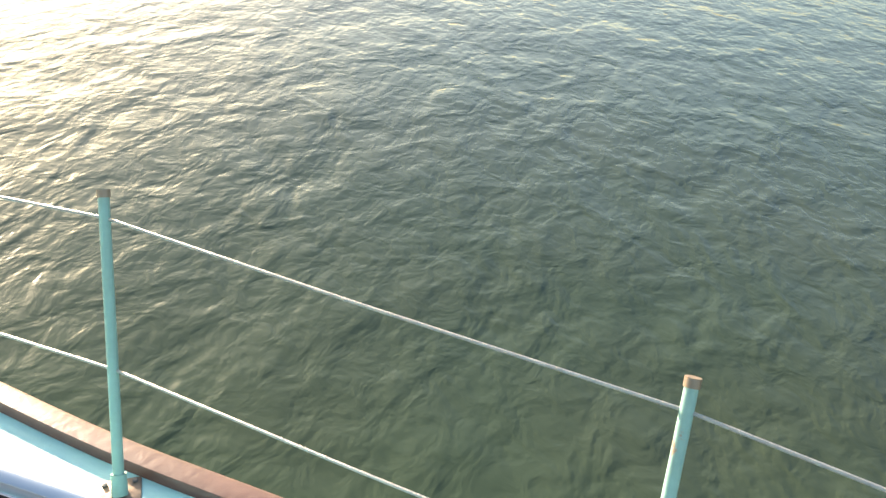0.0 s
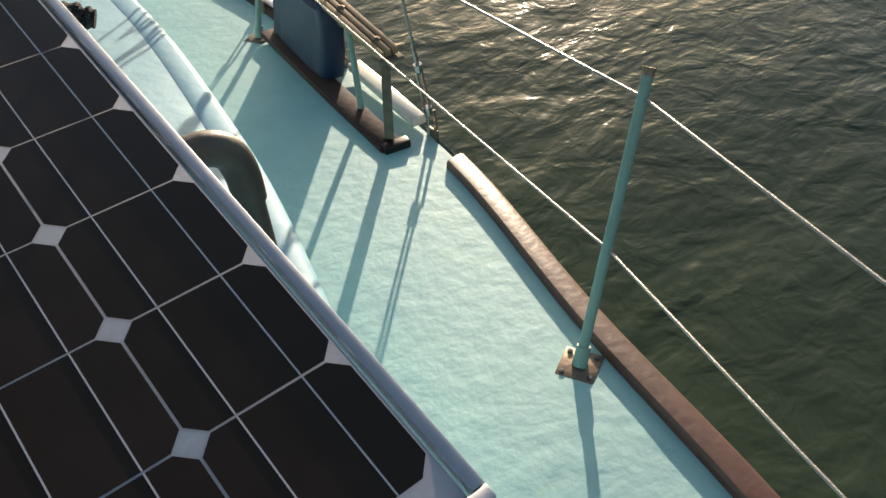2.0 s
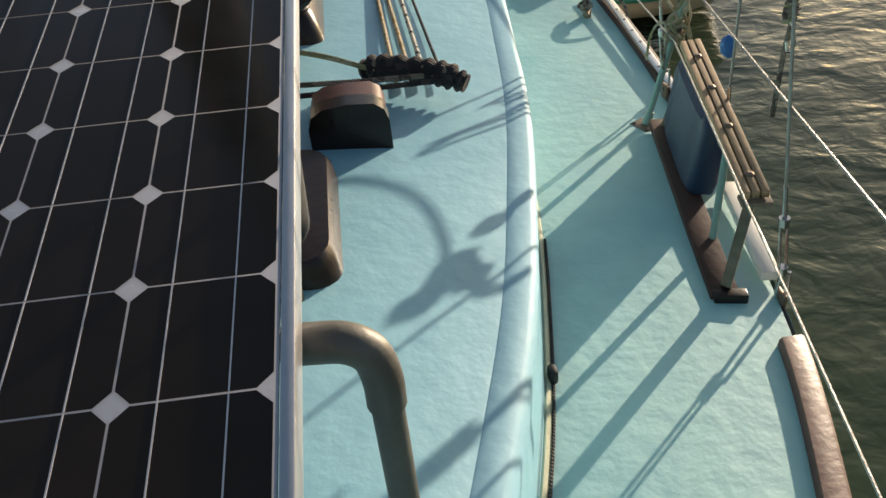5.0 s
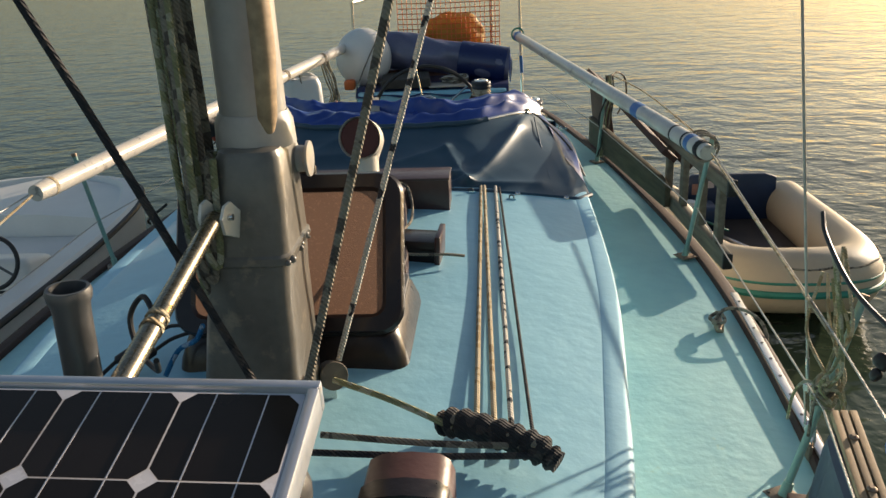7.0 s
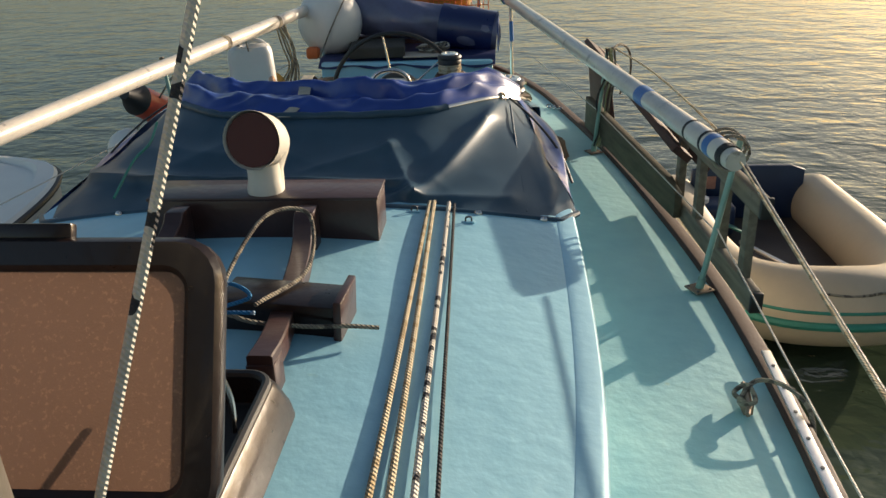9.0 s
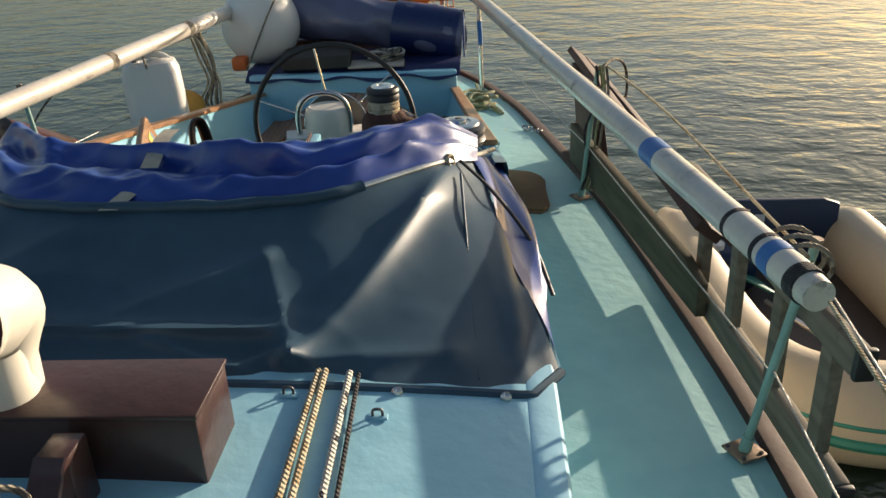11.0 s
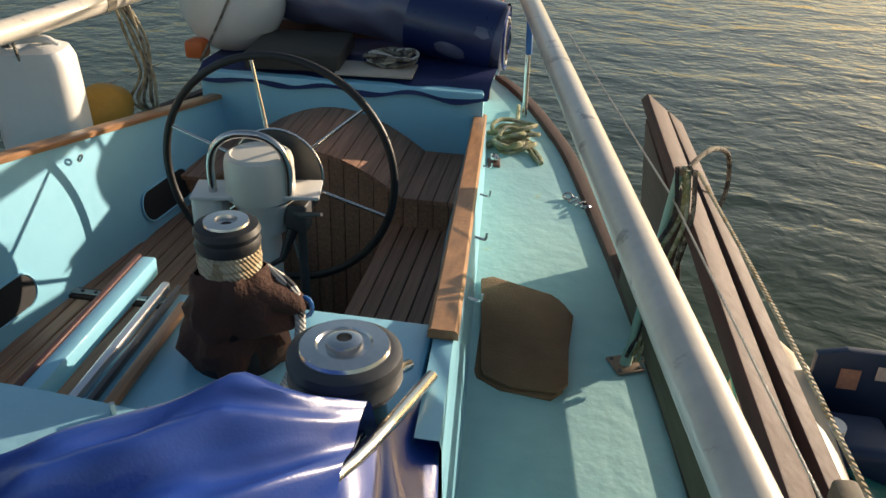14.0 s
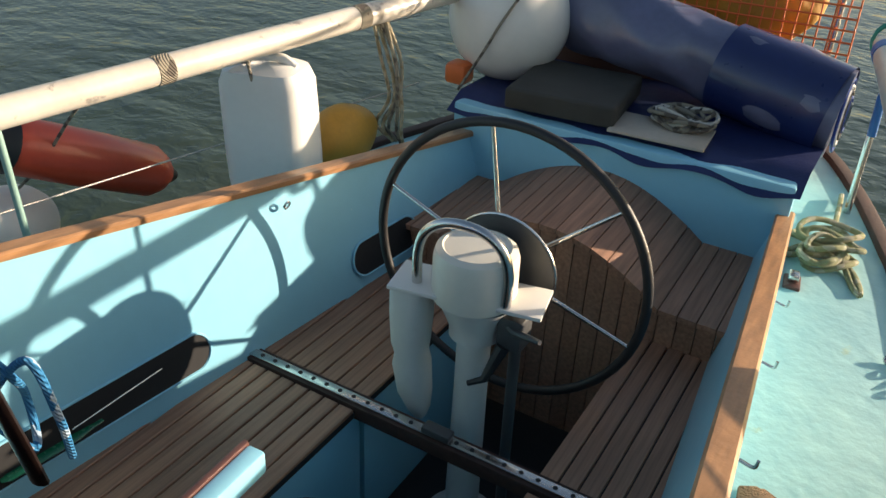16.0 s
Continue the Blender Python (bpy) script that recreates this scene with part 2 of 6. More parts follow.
_t.links.new(_t.nodes["Principled BSDF"].outputs[0], _mx.inputs[1])
_t.links.new(_tr.outputs[0], _mx.inputs[2])
_t.links.new(_mx.outputs[0], _out.inputs["Surface"])
TEAK = wood("weathered_teak", (0.38, 0.20, 0.122), (70, 3, 70))
TEAKX = wood("weathered_teak_across", (0.30, 0.168, 0.105), (3, 70, 70))
CAPWOOD = wood("orange_varnished_cap", (0.42, 0.22, 0.10), (50, 3, 50), 0.35)
PALEWOOD = wood("sun_bleached_wood", (0.40, 0.28, 0.16), (40, 2.5, 40), 0.7, spots=0.1)
GREYWOOD = wood("weathered_grey_wood", (0.17, 0.14, 0.10), (40, 2.5, 40), 0.75, spots=0.3)
RAILWOOD = wood("brown_painted_wood", (0.060, 0.027, 0.020), (40, 2.5, 40), 0.72, 0.25)
BLACKCELL = cell_mat()
BACKSHEET = mat("white_backsheet", (0.62, 0.60, 0.62), 0.25, vary=0.05, scale=5, coat=0.4)
ROPE_CREAM = rope_mat("cream_rope", (0.50, 0.42, 0.28), (0.36, 0.27, 0.15), 0.35)
ROPE_FLECK = rope_mat("white_rope_black_fleck", (0.60, 0.56, 0.48), (0.03, 0.03, 0.035), 0.22)
ROPE_DARK = rope_mat("dark_rope", (0.025, 0.025, 0.027), (0.06, 0.05, 0.045), 0.3)
ROPE_GREY = rope_mat("grey_old_rope", (0.27, 0.235, 0.175), (0.11, 0.09, 0.07), 0.35)
ROPE_OLIVE = rope_mat("olive_rope", (0.27, 0.27, 0.14), (0.42, 0.40, 0.28), 0.35)
ROPE_BLUE = rope_mat("blue_line", (0.02, 0.16, 0.34), (0.3, 0.4, 0.5), 0.2)
WIRE = mat("wire_rope", (0.42, 0.40, 0.37), 0.4, 0.7, vary=0.2, scale=40, bump=0.5, bscale=300)


# ---------------------------------------------------------------- mesh helpers
def part(name, bm, material, parent=None, label="", smooth=True, kind=""):
    me = bpy.data.meshes.new(name)
    bmesh.ops.recalc_face_normals(bm, faces=bm.faces)
    bm.to_mesh(me)
    bm.free()
    if smooth:
        for p in me.polygons:
            p.use_smooth = True
        me.set_sharp_from_angle(angle=radians(38))
    me.materials.append(material)
    ob = new(name, me)
    if parent:
        ob.parent = parent
    if label:
        ob["label"] = label
    if kind:
        ob["kind"] = kind
    return ob


def thing(name, label, category, group="", at=(0, 0, 0), kind=""):
    e = new(name)
    e.empty_display_size = 0.1
    e.location = at
    tagged(e, label, category, group, kind)
    return e


def box(bm, c, s, rot=(0, 0, 0), bev=0.004, seg=2):
    r = bmesh.ops.create_cube(bm, size=1.0)
    vs = r["verts"]
    bmesh.ops.transform(bm, matrix=pose(*c, *rot) @ Matrix.Diagonal((*s, 1)), verts=vs)
    if bev:
        es = list({e for v in vs for e in v.link_edges})
        bmesh.ops.bevel(bm, geom=es, offset=min(bev, min(s) * 0.45), segments=seg, affect="EDGES", profile=0.5)
    return bm


def sweep(bm, pts, r, sides=8, closed=False, caps=True, flat=1.0):
    """A tube of radius r (number or list) along points."""
    pts = [Vector(p) for p in pts]
    n = len(pts)
    rs = r if isinstance(r, (list, tuple)) else [r] * n
    up = Vector((0, 0, 1))
    rings, u = [], None
    for i, p in enumerate(pts):
        a = pts[(i - 1) % n] if (closed or i) else p
        b = pts[(i + 1) % n] if (closed or i < n - 1) else p
        d = (b - a).normalized()
        if u is None:
            ref = up if abs(d.z) < 0.9 else Vector((1, 0, 0))
            u = d.cross(ref).normalized()
        u = (u - d * u.dot(d)).normalized()
        v = d.cross(u)
        rings.append([bm.verts.new(p + rs[i] * (math.cos(2 * math.pi * k / sides) * u + flat * math.sin(2 * math.pi * k / sides) * v)) for k in range(sides)])
    for i in range(n if closed else n - 1):
        A, B = rings[i], rings[(i + 1) % n]
        for k in range(sides):
            bm.faces.new((A[k], A[(k + 1) % sides], B[(k + 1) % sides], B[k]))
    if caps and not closed:
        bm.faces.new(rings[0][::-1])
        bm.faces.new(rings[-1])
    return bm


def bar(bm, pts, w, h):
    """A bar of rectangular section, w across and h deep, along points in an upright plane."""
    pts = [Vector(p) for p in pts]
    rings = []
    for i, p in enumerate(pts):
        d = (pts[min(i + 1, len(pts) - 1)] - pts[max(i - 1, 0)]).normalized()
        side = d.cross(Vector((0, 0, 1)))
        side = side.normalized() if side.length > 0.05 else Vector((1, 0, 0))
        up = side.cross(d)
        c = 0.12
        rings.append([bm.verts.new(p + side * (a * w / 2) + up * (b * h / 2)) for a, b in ((-1, -1 + c), (-1 + c, -1), (1 - c, -1), (1, -1 + c), (1, 1 - c), (1 - c, 1), (-1 + c, 1), (-1, 1 - c))])
    for A, B in zip(rings, rings[1:]):
        for k in range(8):
            bm.faces.new((A[k], A[(k + 1) % 8], B[(k + 1) % 8], B[k]))
    bm.faces.new(rings[0][::-1])
    bm.faces.new(rings[-1])
    return bm


def lathe(bm, prof, c=(0, 0, 0), seg=28, m=None):
    """Turns a profile of (radius, height) round z."""
    m = m or Matrix.Translation(c)
    rings = []
    for r, z in prof:
        if r < 1e-5:
            rings.append([bm.verts.new(m @ Vector((0, 0, z)))])
        else:
            rings.append([bm.verts.new(m @ Vector((r * math.cos(2 * math.pi * k / seg), r * math.sin(2 * math.pi * k / seg), z))) for k in range(seg)])
    for A, B in zip(rings, rings[1:]):
        for k in range(seg):
            a, b = A[k % len(A)], A[(k + 1) % len(A)]
            c2, d = B[(k + 1) % len(B)], B[k % len(B)]
            f = []
            for v in (a, b, c2, d):
                if v not in f:
                    f.append(v)
            if len(f) > 2:
                bm.faces.new(f)
    return bm


def grid(bm, rows):
    vs = [[bm.verts.new(p) for p in r] for r in rows]
    for A, B in zip(vs, vs[1:]):
        for k in range(len(A) - 1):
            bm.faces.new((A[k], A[k + 1], B[k + 1], B[k]))
    return vs


def prism(bm, outline, lift, bev=0.0):
    """Pulls a closed outline along the vector lift."""
    lo = [bm.verts.new(p) for p in outline]
    hi = [bm.verts.new(Vector(p) + Vector(lift)) for p in outline]
    n = len(lo)
    fs = [bm.faces.new(lo[::-1]), bm.faces.new(hi)]
    for k in range(n):
        fs.append(bm.faces.new((lo[k], lo[(k + 1) % n], hi[(k + 1) % n], hi[k])))
    if bev:
        es = list({e for f in fs for e in f.edges})
        bmesh.ops.bevel(bm, geom=es, offset=bev, segments=2, affect="EDGES", profile=0.5)
    return bm


def curve_pts(pts, n=8):
    """Catmull-Rom through points."""
    P = [Vector(p) for p in pts]
    P = [P[0] * 2 - P[1]] + P + [P[-1] * 2 - P[-2]]
    out = []
    for i in range(1, len(P) - 2):
        a, b, c, d = P[i - 1:i + 3]
        for k in range(n):
            t = k / n
            out.append(0.5 * ((2 * b) + (c - a) * t + (2 * a - 5 * b + 4 * c - d) * t * t + (3 * b - a - 3 * c + d) * t ** 3))
    out.append(P[-2])
    return out


def table(xs, ys):
    """Smooth function through a short table."""
    xs, ys = list(xs), list(ys)

    def f(x):
        if x <= xs[0]:
            return ys[0]
        if x >= xs[-1]:
            return ys[-1]
        i = max(k for k in range(len(xs) - 1) if xs[k] <= x)
        h = xs[i + 1] - xs[i]
        t = (x - xs[i]) / h
        s = [(ys[min(k + 1, len(xs) - 1)] - ys[max(k - 1, 0)]) / (xs[min(k + 1, len(xs) - 1)] - xs[max(k - 1, 0)]) for k in (i, i + 1)]
        return (2 * t**3 - 3 * t**2 + 1) * ys[i] + (t**3 - 2 * t**2 + t) * h * s[0] + (3 * t**2 - 2 * t**3) * ys[i + 1] + (t**3 - t**2) * h * s[1]
    return f


def rope(name, pts, r, material, parent=None, n=8, sides=8, label=""):
    return part(name, sweep(bmesh.new(), curve_pts(pts, n), r, sides), material, parent, label)


def frange(a, b, n):
    return [a + (b - a) * i / (n - 1) for i in range(n)]


# ---------------------------------------------------------------- the boat's lines
WATER = -0.85
half_beam = table((-1.3, -0.5, 0.5, 1.5, 2.0, 2.5, 3.2, 4.3, 5.3, 6.3, 7.2, 8.2, 9.4, 10.0, 10.8, 11.3), (0.03, 0.28, 0.54, 0.83, 0.99, 1.12, 1.335, 1.52, 1.60, 1.60, 1.52, 1.385, 1.15, 1.0, 0.68, 0.3))
cabin_half = table((1.9, 2.1, 2.5, 3.0, 3.4, 3.83, 4.2, 5.0, 6.0, 6.8, 7.63), (0.22, 0.36, 0.49, 0.645, 0.735, 0.815, 0.86, 0.935, 0.95, 0.93, 0.86))


def deck_z(y):
    return 0.0042 * (6.5 - y) ** 2 if y < 6.5 else 0.004 * (y - 6.5) ** 2 * 0.4


def cabin_z(x, y):
    w = cabin_half(y)
    return 0.435 + 0.10 * (1 - min(1.0, (x / w) ** 2))


# sea
bm = bmesh.new()
bmesh.ops.create_circle(bm, cap_ends=True, radius=4000, segments=64)
sea = part("water", bm, SEA)
sea.location = (0, 5, WATER)
tagged(sea, "dark green rippled sea water round the boat", "water", kind="structure")

# hull sides
bm = bmesh.new()
for s in (-1, 1):
    rows = []
    for y in frange(-1.3, 11.3, 64):
        w, z0 = half_beam(y), deck_z(y)
        rows.append([(s * (w + 0.012), y, z0 - 0.01), (s * (w + 0.02), y, z0 - 0.2), (s * (w * 0.985), y, -0.5), (s * w * 0.95, y, WATER), (s * w * 0.8, y, WATER - 0.4)])
    grid(bm, rows)
hull = part("hull", bm, HULLM)
tagged(hull, "pale painted hull of an old sailing yacht afloat", "hull", kind="structure")

# decks, in one sheet with the cockpit left open
bm = bmesh.new()
for s in (-1, 1):
    rows = []
    for y in frange(-1.3, 11.3, 140):
        w = half_beam(y)
        inner = 0.0
        if 2.2 < y < 9.95:
            inner = min(w - 0.1, max(0.0, (cabin_half(y) if y < 7.63 else 0.86 + (y - 7.63) * (0.66 - 0.86) / 2.2) - 0.02))
        rows.append([(s * (inner + (w - inner) * k / 8), y, deck_z(y) + 0.02 * (1 - (k / 8)) - 0.01 * (k / 8) ** 2) for k in range(9)])
    grid(bm, rows)
deck = part("deck", bm, DECK)
tagged(deck, "pale sea-green painted side decks with brush marks", "deck", kind="structure")

# cabin trunk
bm = bmesh.new()
rows = []
for y in frange(1.9, 7.2, 70):
    w = cabin_half(y)
    sec = [(w + 0.03, deck_z(y) - 0.01), (w + 0.026, deck_z(y) + 0.1), (w + 0.016, 0.37)]
    top = [(w - 0.05 - (w - 0.05) * k / 10, cabin_z(w - 0.05 - (w - 0.05) * k / 10, y)) for k in range(11)]
    r = sec + [(w + 0.004, 0.415), (w - 0.02, 0.44)] + top
    full = r + [(-x, z) for x, z in r[-2::-1]]
    rows.append([(x, y, z) for x, z in full])
vs = grid(bm, rows)
bm.faces.new(vs[0])
cabin = part("cabin_trunk", bm, CABIN)
tagged(cabin, "light blue painted cabin roof with thick old paint", "cabin roof", kind="structure")
# glossy rounded edge band
for s in (-1, 1):
    bm = bmesh.new()
    rows = []
    for y in frange(1.95, 7.15, 70):
        w = cabin_half(y)
        zt = cabin_z(w - 0.045, y)
        rows.append([(s * x, y, z) for x, z in ((w + 0.020, 0.345), (w + 0.023, 0.418), (w + 0.021, 0.430), (w + 0.014, 0.439), (w + 0.004, zt - 0.003), (w - 0.02, zt - 0.0005), (w - 0.043, zt + 0.0012), (w - 0.046, zt + 0.0002))])
    grid(bm, rows)
    part("cabin_edge", bm, EDGE, cabin, "slightly paler blue worn edge band")
    part("foot_bead", sweep(bmesh.new(), [(s * (cabin_half(y) + 0.036), y, deck_z(y) + 0.022) for y in frange(2.1, 7.15, 60)], 0.009, 7), BEAD, cabin, "cream sealant bead along the foot of the cabin side")

# toe rails
for s in (-1, 1):
    rail = thing("toe_rail", "brown painted wooden toe rail along the deck edge", "toe rail", kind="structure")
    for a, b, mt in ((-1.0, 3.215, BROWN), (4.3, 10.9, RAILWOOD)):
        bm = bmesh.new()
        rows = []
        for y in frange(a, b, 50):
            w, z = half_beam(y), deck_z(y)
            rows.append([(s * x, y, zz) for x, zz in ((w - 0.045, z - 0.012), (w - 0.042, z + 0.010), (w - 0.036, z + 0.016), (w + 0.010, z + 0.016), (w + 0.02, z + 0.010), (w + 0.022, z - 0.03), (w - 0.045, z - 0.03))])
        v = grid(bm, rows)
        bm.faces.new(v[0])
        bm.faces.new(v[-1])
        part("rail_length", bm, mt, rail)

# ---------------------------------------------------------------- solar panel
PANEL = Matrix.Translation((0.346, 3.157, 1.1255)) @ pose(0, 0, 0, 11.4, 1.1, -1.1)   # far corner; local -x, -y span the panel
PW, PL, CELL, CELLX = 0.588, 1.243, 0.131, 0.138
panel = thing("solar_panel", "framed monocrystalline solar panel raised on pipe legs above the foredeck", "solar panel")
panel.matrix_world = PANEL


def local_box(name, c, s, m, parent, bev=0.003, label=""):
    return part(name, box(bmesh.new(), c, s, bev=bev), m, parent, label)


local_box("backsheet", (-PW / 2, -PL / 2, -0.008), (PW - 0.03, PL - 0.03, 0.006), BACKSHEET, panel)
for c, s in (((-PW / 2, -0.0065, -0.018), (PW, 0.013, 0.04)), ((-PW / 2, -PL + 0.0065, -0.018), (PW, 0.013, 0.04)), ((-0.0065, -PL / 2, -0.018), (0.013, PL - 0.027, 0.04)), ((-PW + 0.0065, -PL / 2, -0.018), (0.013, PL - 0.027, 0.04))):
    local_box("frame_bar", c, s, ALU, panel, 0.002, "anodised aluminium frame bar")
bm = bmesh.new()
k = 0.0145
h = CELL / 2 - 0.0013
g = CELLX / 2 - 0.0013
prism(bm, [(-g + k, -h, 0), (g - k, -h, 0), (g, -h + k, 0), (g, h - k, 0), (g - k, h, 0), (-g + k, h, 0), (-g, h - k, 0), (-g, -h + k, 0)], (0, 0, 0.0006))
first = part("cell", bm, BLACKCELL, panel, smooth=False)
bmb = bmesh.new()
for bx in (-0.030, 0.030):
    box(bmb, (bx, 0, 0.0010), (0.0015, CELL * 0.985, 0.0006), bev=0)
bus = part("busbar", bmb, BACKSHEET, first)
MX = (PW - 4 * CELLX) / 2
MY = 0.019
x0, y0 = -MX - CELLX / 2, -MY - CELL / 2
for i in range(4):
    for j in range(9):
        if i or j:
            o = first.copy()
            scene.collection.objects.link(o)
            o.parent = panel
            q = bus.copy()
            scene.collection.objects.link(q)
            q.parent = o
        else:
            o = first
        o.location = (x0 - i * CELLX, y0 - j * CELL, -0.0045)

# ---------------------------------------------------------------- mast in its tabernacle
MASTX, MASTY = 0.04, 4.02
mast = thing("mast", "grey painted mast standing in a tall steel tabernacle", "mast", at=(0, 0, 0))
bm = bmesh.new()
rows = []
for z, hx, hy, cx in ((0.50, 0.118, 0.135, -0.008), (0.62, 0.112, 0.132, -0.006), (0.90, 0.092, 0.118, 0.016), (0.965, 0.088, 0.114, 0.024), (0.97, 0.093, 0.119, 0.024), (0.985, 0.093, 0.119, 0.026), (0.99, 0.087, 0.113, 0.027), (1.10, 0.076, 0.102, 0.038), (1.19, 0.069, 0.097, 0.043), (1.205, 0.062, 0.09, 0.043), (1.21, 0.04, 0.07, 0.043)):
    pts = []
    for kx, ky in ((1, -1), (1, 1), (-1, 1), (-1, -1)):
        for a in range(4):
            ang = math.atan2(ky, kx) - 0.75 + a * 0.5
            pts.append((cx + kx * (hx - 0.034) + 0.034 * math.cos(ang), MASTY + ky * (hy - 0.034) + 0.034 * math.sin(ang), z))
    rows.append(pts + [pts[0]])
grid(bm, rows)
bmesh.ops.remove_doubles(bm, verts=bm.verts, dist=0.0005)
part("tabernacle", bm, TABGREY, mast, "worn dark grey tapered mast foot")
part("spar", sweep(bmesh.new(), [(MASTX, MASTY + 0.02, 1.2), (MASTX - 0.0, MASTY + 0.02, 1.9), (MASTX, MASTY + 0.02, 6.5)], [0.070, 0.067, 0.065], 28), GREYMAST, mast)
part("collar", sweep(bmesh.new(), [(MASTX, MASTY + 0.02, 1.2), (MASTX, MASTY + 0.02, 1.25), (MASTX, MASTY + 0.02, 1.27)], [0.085, 0.082, 0.073], 28), GREYMAST, mast)

# ---------------------------------------------------------------- cabin-top hatch and boxes
def rounded(w, l, r, z, cx=0.0, cy=0.0, n=6):
    out = []
    for kx, ky, a0 in ((1, 1, 0), (-1, 1, 90), (-1, -1, 180), (1, -1, 270)):
        for a in range(n):
            ang = radians(a0 + 90 * a / (n - 1))
            out.append((cx + kx * (w / 2 - r) + r * math.cos(ang), cy + ky * (l / 2 - r) + r * math.sin(ang), z))
    return out


def stack(bm, layers, cx, cy, cap=True):
    rows = []
    for w, l, r, z in layers:
        p = rounded(w, l, r, z, cx, cy)
        rows.append([bm.verts.new(q) for q in p])
    for A, B in zip(rows, rows[1:]):
        for k in range(len(A)):
            bm.faces.new((A[k], A[(k + 1) % len(A)], B[(k + 1) % len(B)], B[k]))
    if cap:
        bm.faces.new(rows[-1])
    return bm


hatch = thing("deck_hatch", "dark brown framed deck hatch with a bronze tinted lid, slightly open", "hatch")
HX, HY = -0.01, 4.50
part("coaming", stack(bmesh.new(), ((0.64, 0.50, 0.05, 0.49), (0.62, 0.48, 0.05, 0.55), (0.585, 0.445, 0.05, 0.60), (0.57, 0.43, 0.05, 0.612), (0.53, 0.39, 0.04, 0.612), (0.525, 0.385, 0.04, 0.54)), HX, HY, cap=False), DKBROWN, hatch)
part("rubber_seal", sweep(bmesh.new(), rounded(0.55, 0.41, 0.045, 0.617, HX, HY), 0.010, 8, closed=True), RUBBER, hatch, "dark rubber seal")
# shallow sheet coloured near black as the shade inside the open hatch
part("well", stack(bmesh.new(), ((0.53, 0.39, 0.04, 0.56), (0.52, 0.38, 0.04, 0.555)), HX, HY), SHADEIN, hatch)
LID = Matrix.Translation((HX + 0.006, 4.285, 0.63)) @ pose(0, 0, 0, 63, 0, 0)


def lid_part(name, layers, m, label=""):
    b = bmesh.new()
    stack(b, layers, 0, 0.205, cap=(name != "lid_frame"))
    b.transform(LID)
    return part(name, b, m, hatch, label)


lid_part("lid_frame", ((0.585, 0.40, 0.06, -0.012), (0.61, 0.425, 0.065, 0.0), (0.615, 0.43, 0.065, 0.03), (0.60, 0.415, 0.06, 0.042), (0.52, 0.345, 0.04, 0.042), (0.50, 0.325, 0.03, 0.030)), DKBROWN)
lid_part("lid_pane", ((0.502, 0.327, 0.03, 0.029), (0.501, 0.326, 0.03, 0.031)), TANLID)
bm = bmesh.new()
box(bm, (0, 0.43, 0.02), (0.14, 0.025, 0.02), bev=0.004)
bm.transform(LID)
part("catch", bm, DKBROWN, hatch)
part("stay", sweep(bmesh.new(), curve_pts([(0.245, 4.52, 0.615), (0.255, 4.50, 0.70), (0.25, 4.46, 0.80)], 5), 0.006, 8), STEEL, hatch)

vent_box = thing("brown_box", "dark brown painted wooden ventilator box across the cabin roof", "box")
part("box_body", box(bmesh.new(), (0, 5.70, 0.585), (0.70, 0.17, 0.14), bev=0.005), BOXBROWN, vent_box)
part("lid_board", box(bmesh.new(), (0, 5.70, 0.657), (0.706, 0.176, 0.010), bev=0.003), BOXBROWN, vent_box)
bm = bmesh.new()
lathe(bm, ((0.055, 0), (0.056, 0.02), (0.05, 0.05), (0.05, 0.10)), (0.0, 5.68, 0.652))
part("collar_pipe", bm, IVORY, vent_box)
cowl = thing("ventilator_cowl", "white cowl ventilator with a dark red mouth on a wooden box", "ventilator")
bm = bmesh.new()
C = Vector((0.0, 5.70, 0.80))
fw = Vector((-0.10, -1.0, 0.22)).normalized()
sweep(bm, curve_pts([(0, 5.70, 0.655), (0, 5.705, 0.72), C + Vector((0, 0.01, 0)), C + fw * 0.05 + Vector((0, 0, 0.02)), C + fw * 0.085 + Vector((0, 0, 0.02))], 5), [0.052] * 6 + [0.056, 0.062, 0.07, 0.076, 0.08, 0.082, 0.083, 0.083, 0.083, 0.083, 0.083, 0.084, 0.086, 0.088, 0.088], 24, caps=False)
part("cowl_shell", bm, IVORY, cowl)
bm = bmesh.new()
sweep(bm, [C + fw * 0.075 + Vector((0, 0, 0.02)), C + fw * 0.03 + Vector((0, 0, 0.02))], [0.08, 0.05], 24)
part("mouth_lining", bm, mat("dark_red_lining", (0.10, 0.022, 0.015), 0.6), cowl)

# ---------------------------------------------------------------- folded spray hood
hood = thing("spray_hood", "navy canvas spray hood folded down over its steel hoop", "spray hood")
hoop_y = table((-0.85, -0.8, -0.72, -0.6, -0.4, 0.0, 0.4, 0.6, 0.72, 0.80, 0.85), (7.38, 7.05, 6.84, 6.68, 6.5, 6.44, 6.5, 6.68, 6.84, 7.05, 7.38))
hoop_z = table((-0.85, -0.8, -0.72, -0.6, -0.4, 0.0, 0.4, 0.6, 0.72, 0.80, 0.85), (0.52, 0.61, 0.667, 0.686, 0.69, 0.695, 0.69, 0.686, 0.667, 0.61, 0.52))


def ridge(x, s, a, b, w):
    """Height of a crease that runs from a to b on the cloth."""
    ax, ay, bx, by = a[0], a[1] * 0.6, b[0], b[1] * 0.6
    px, py = x - ax, s * 0.6 - ay
    dx, dy = bx - ax, by - ay
    t = max(0.0, min(1.0, (px * dx + py * dy) / (dx * dx + dy * dy)))
    d = math.hypot(px - t * dx, py - t * dy)
    return math.exp(-(d / w) ** 1.25) * (1 - 0.35 * t)


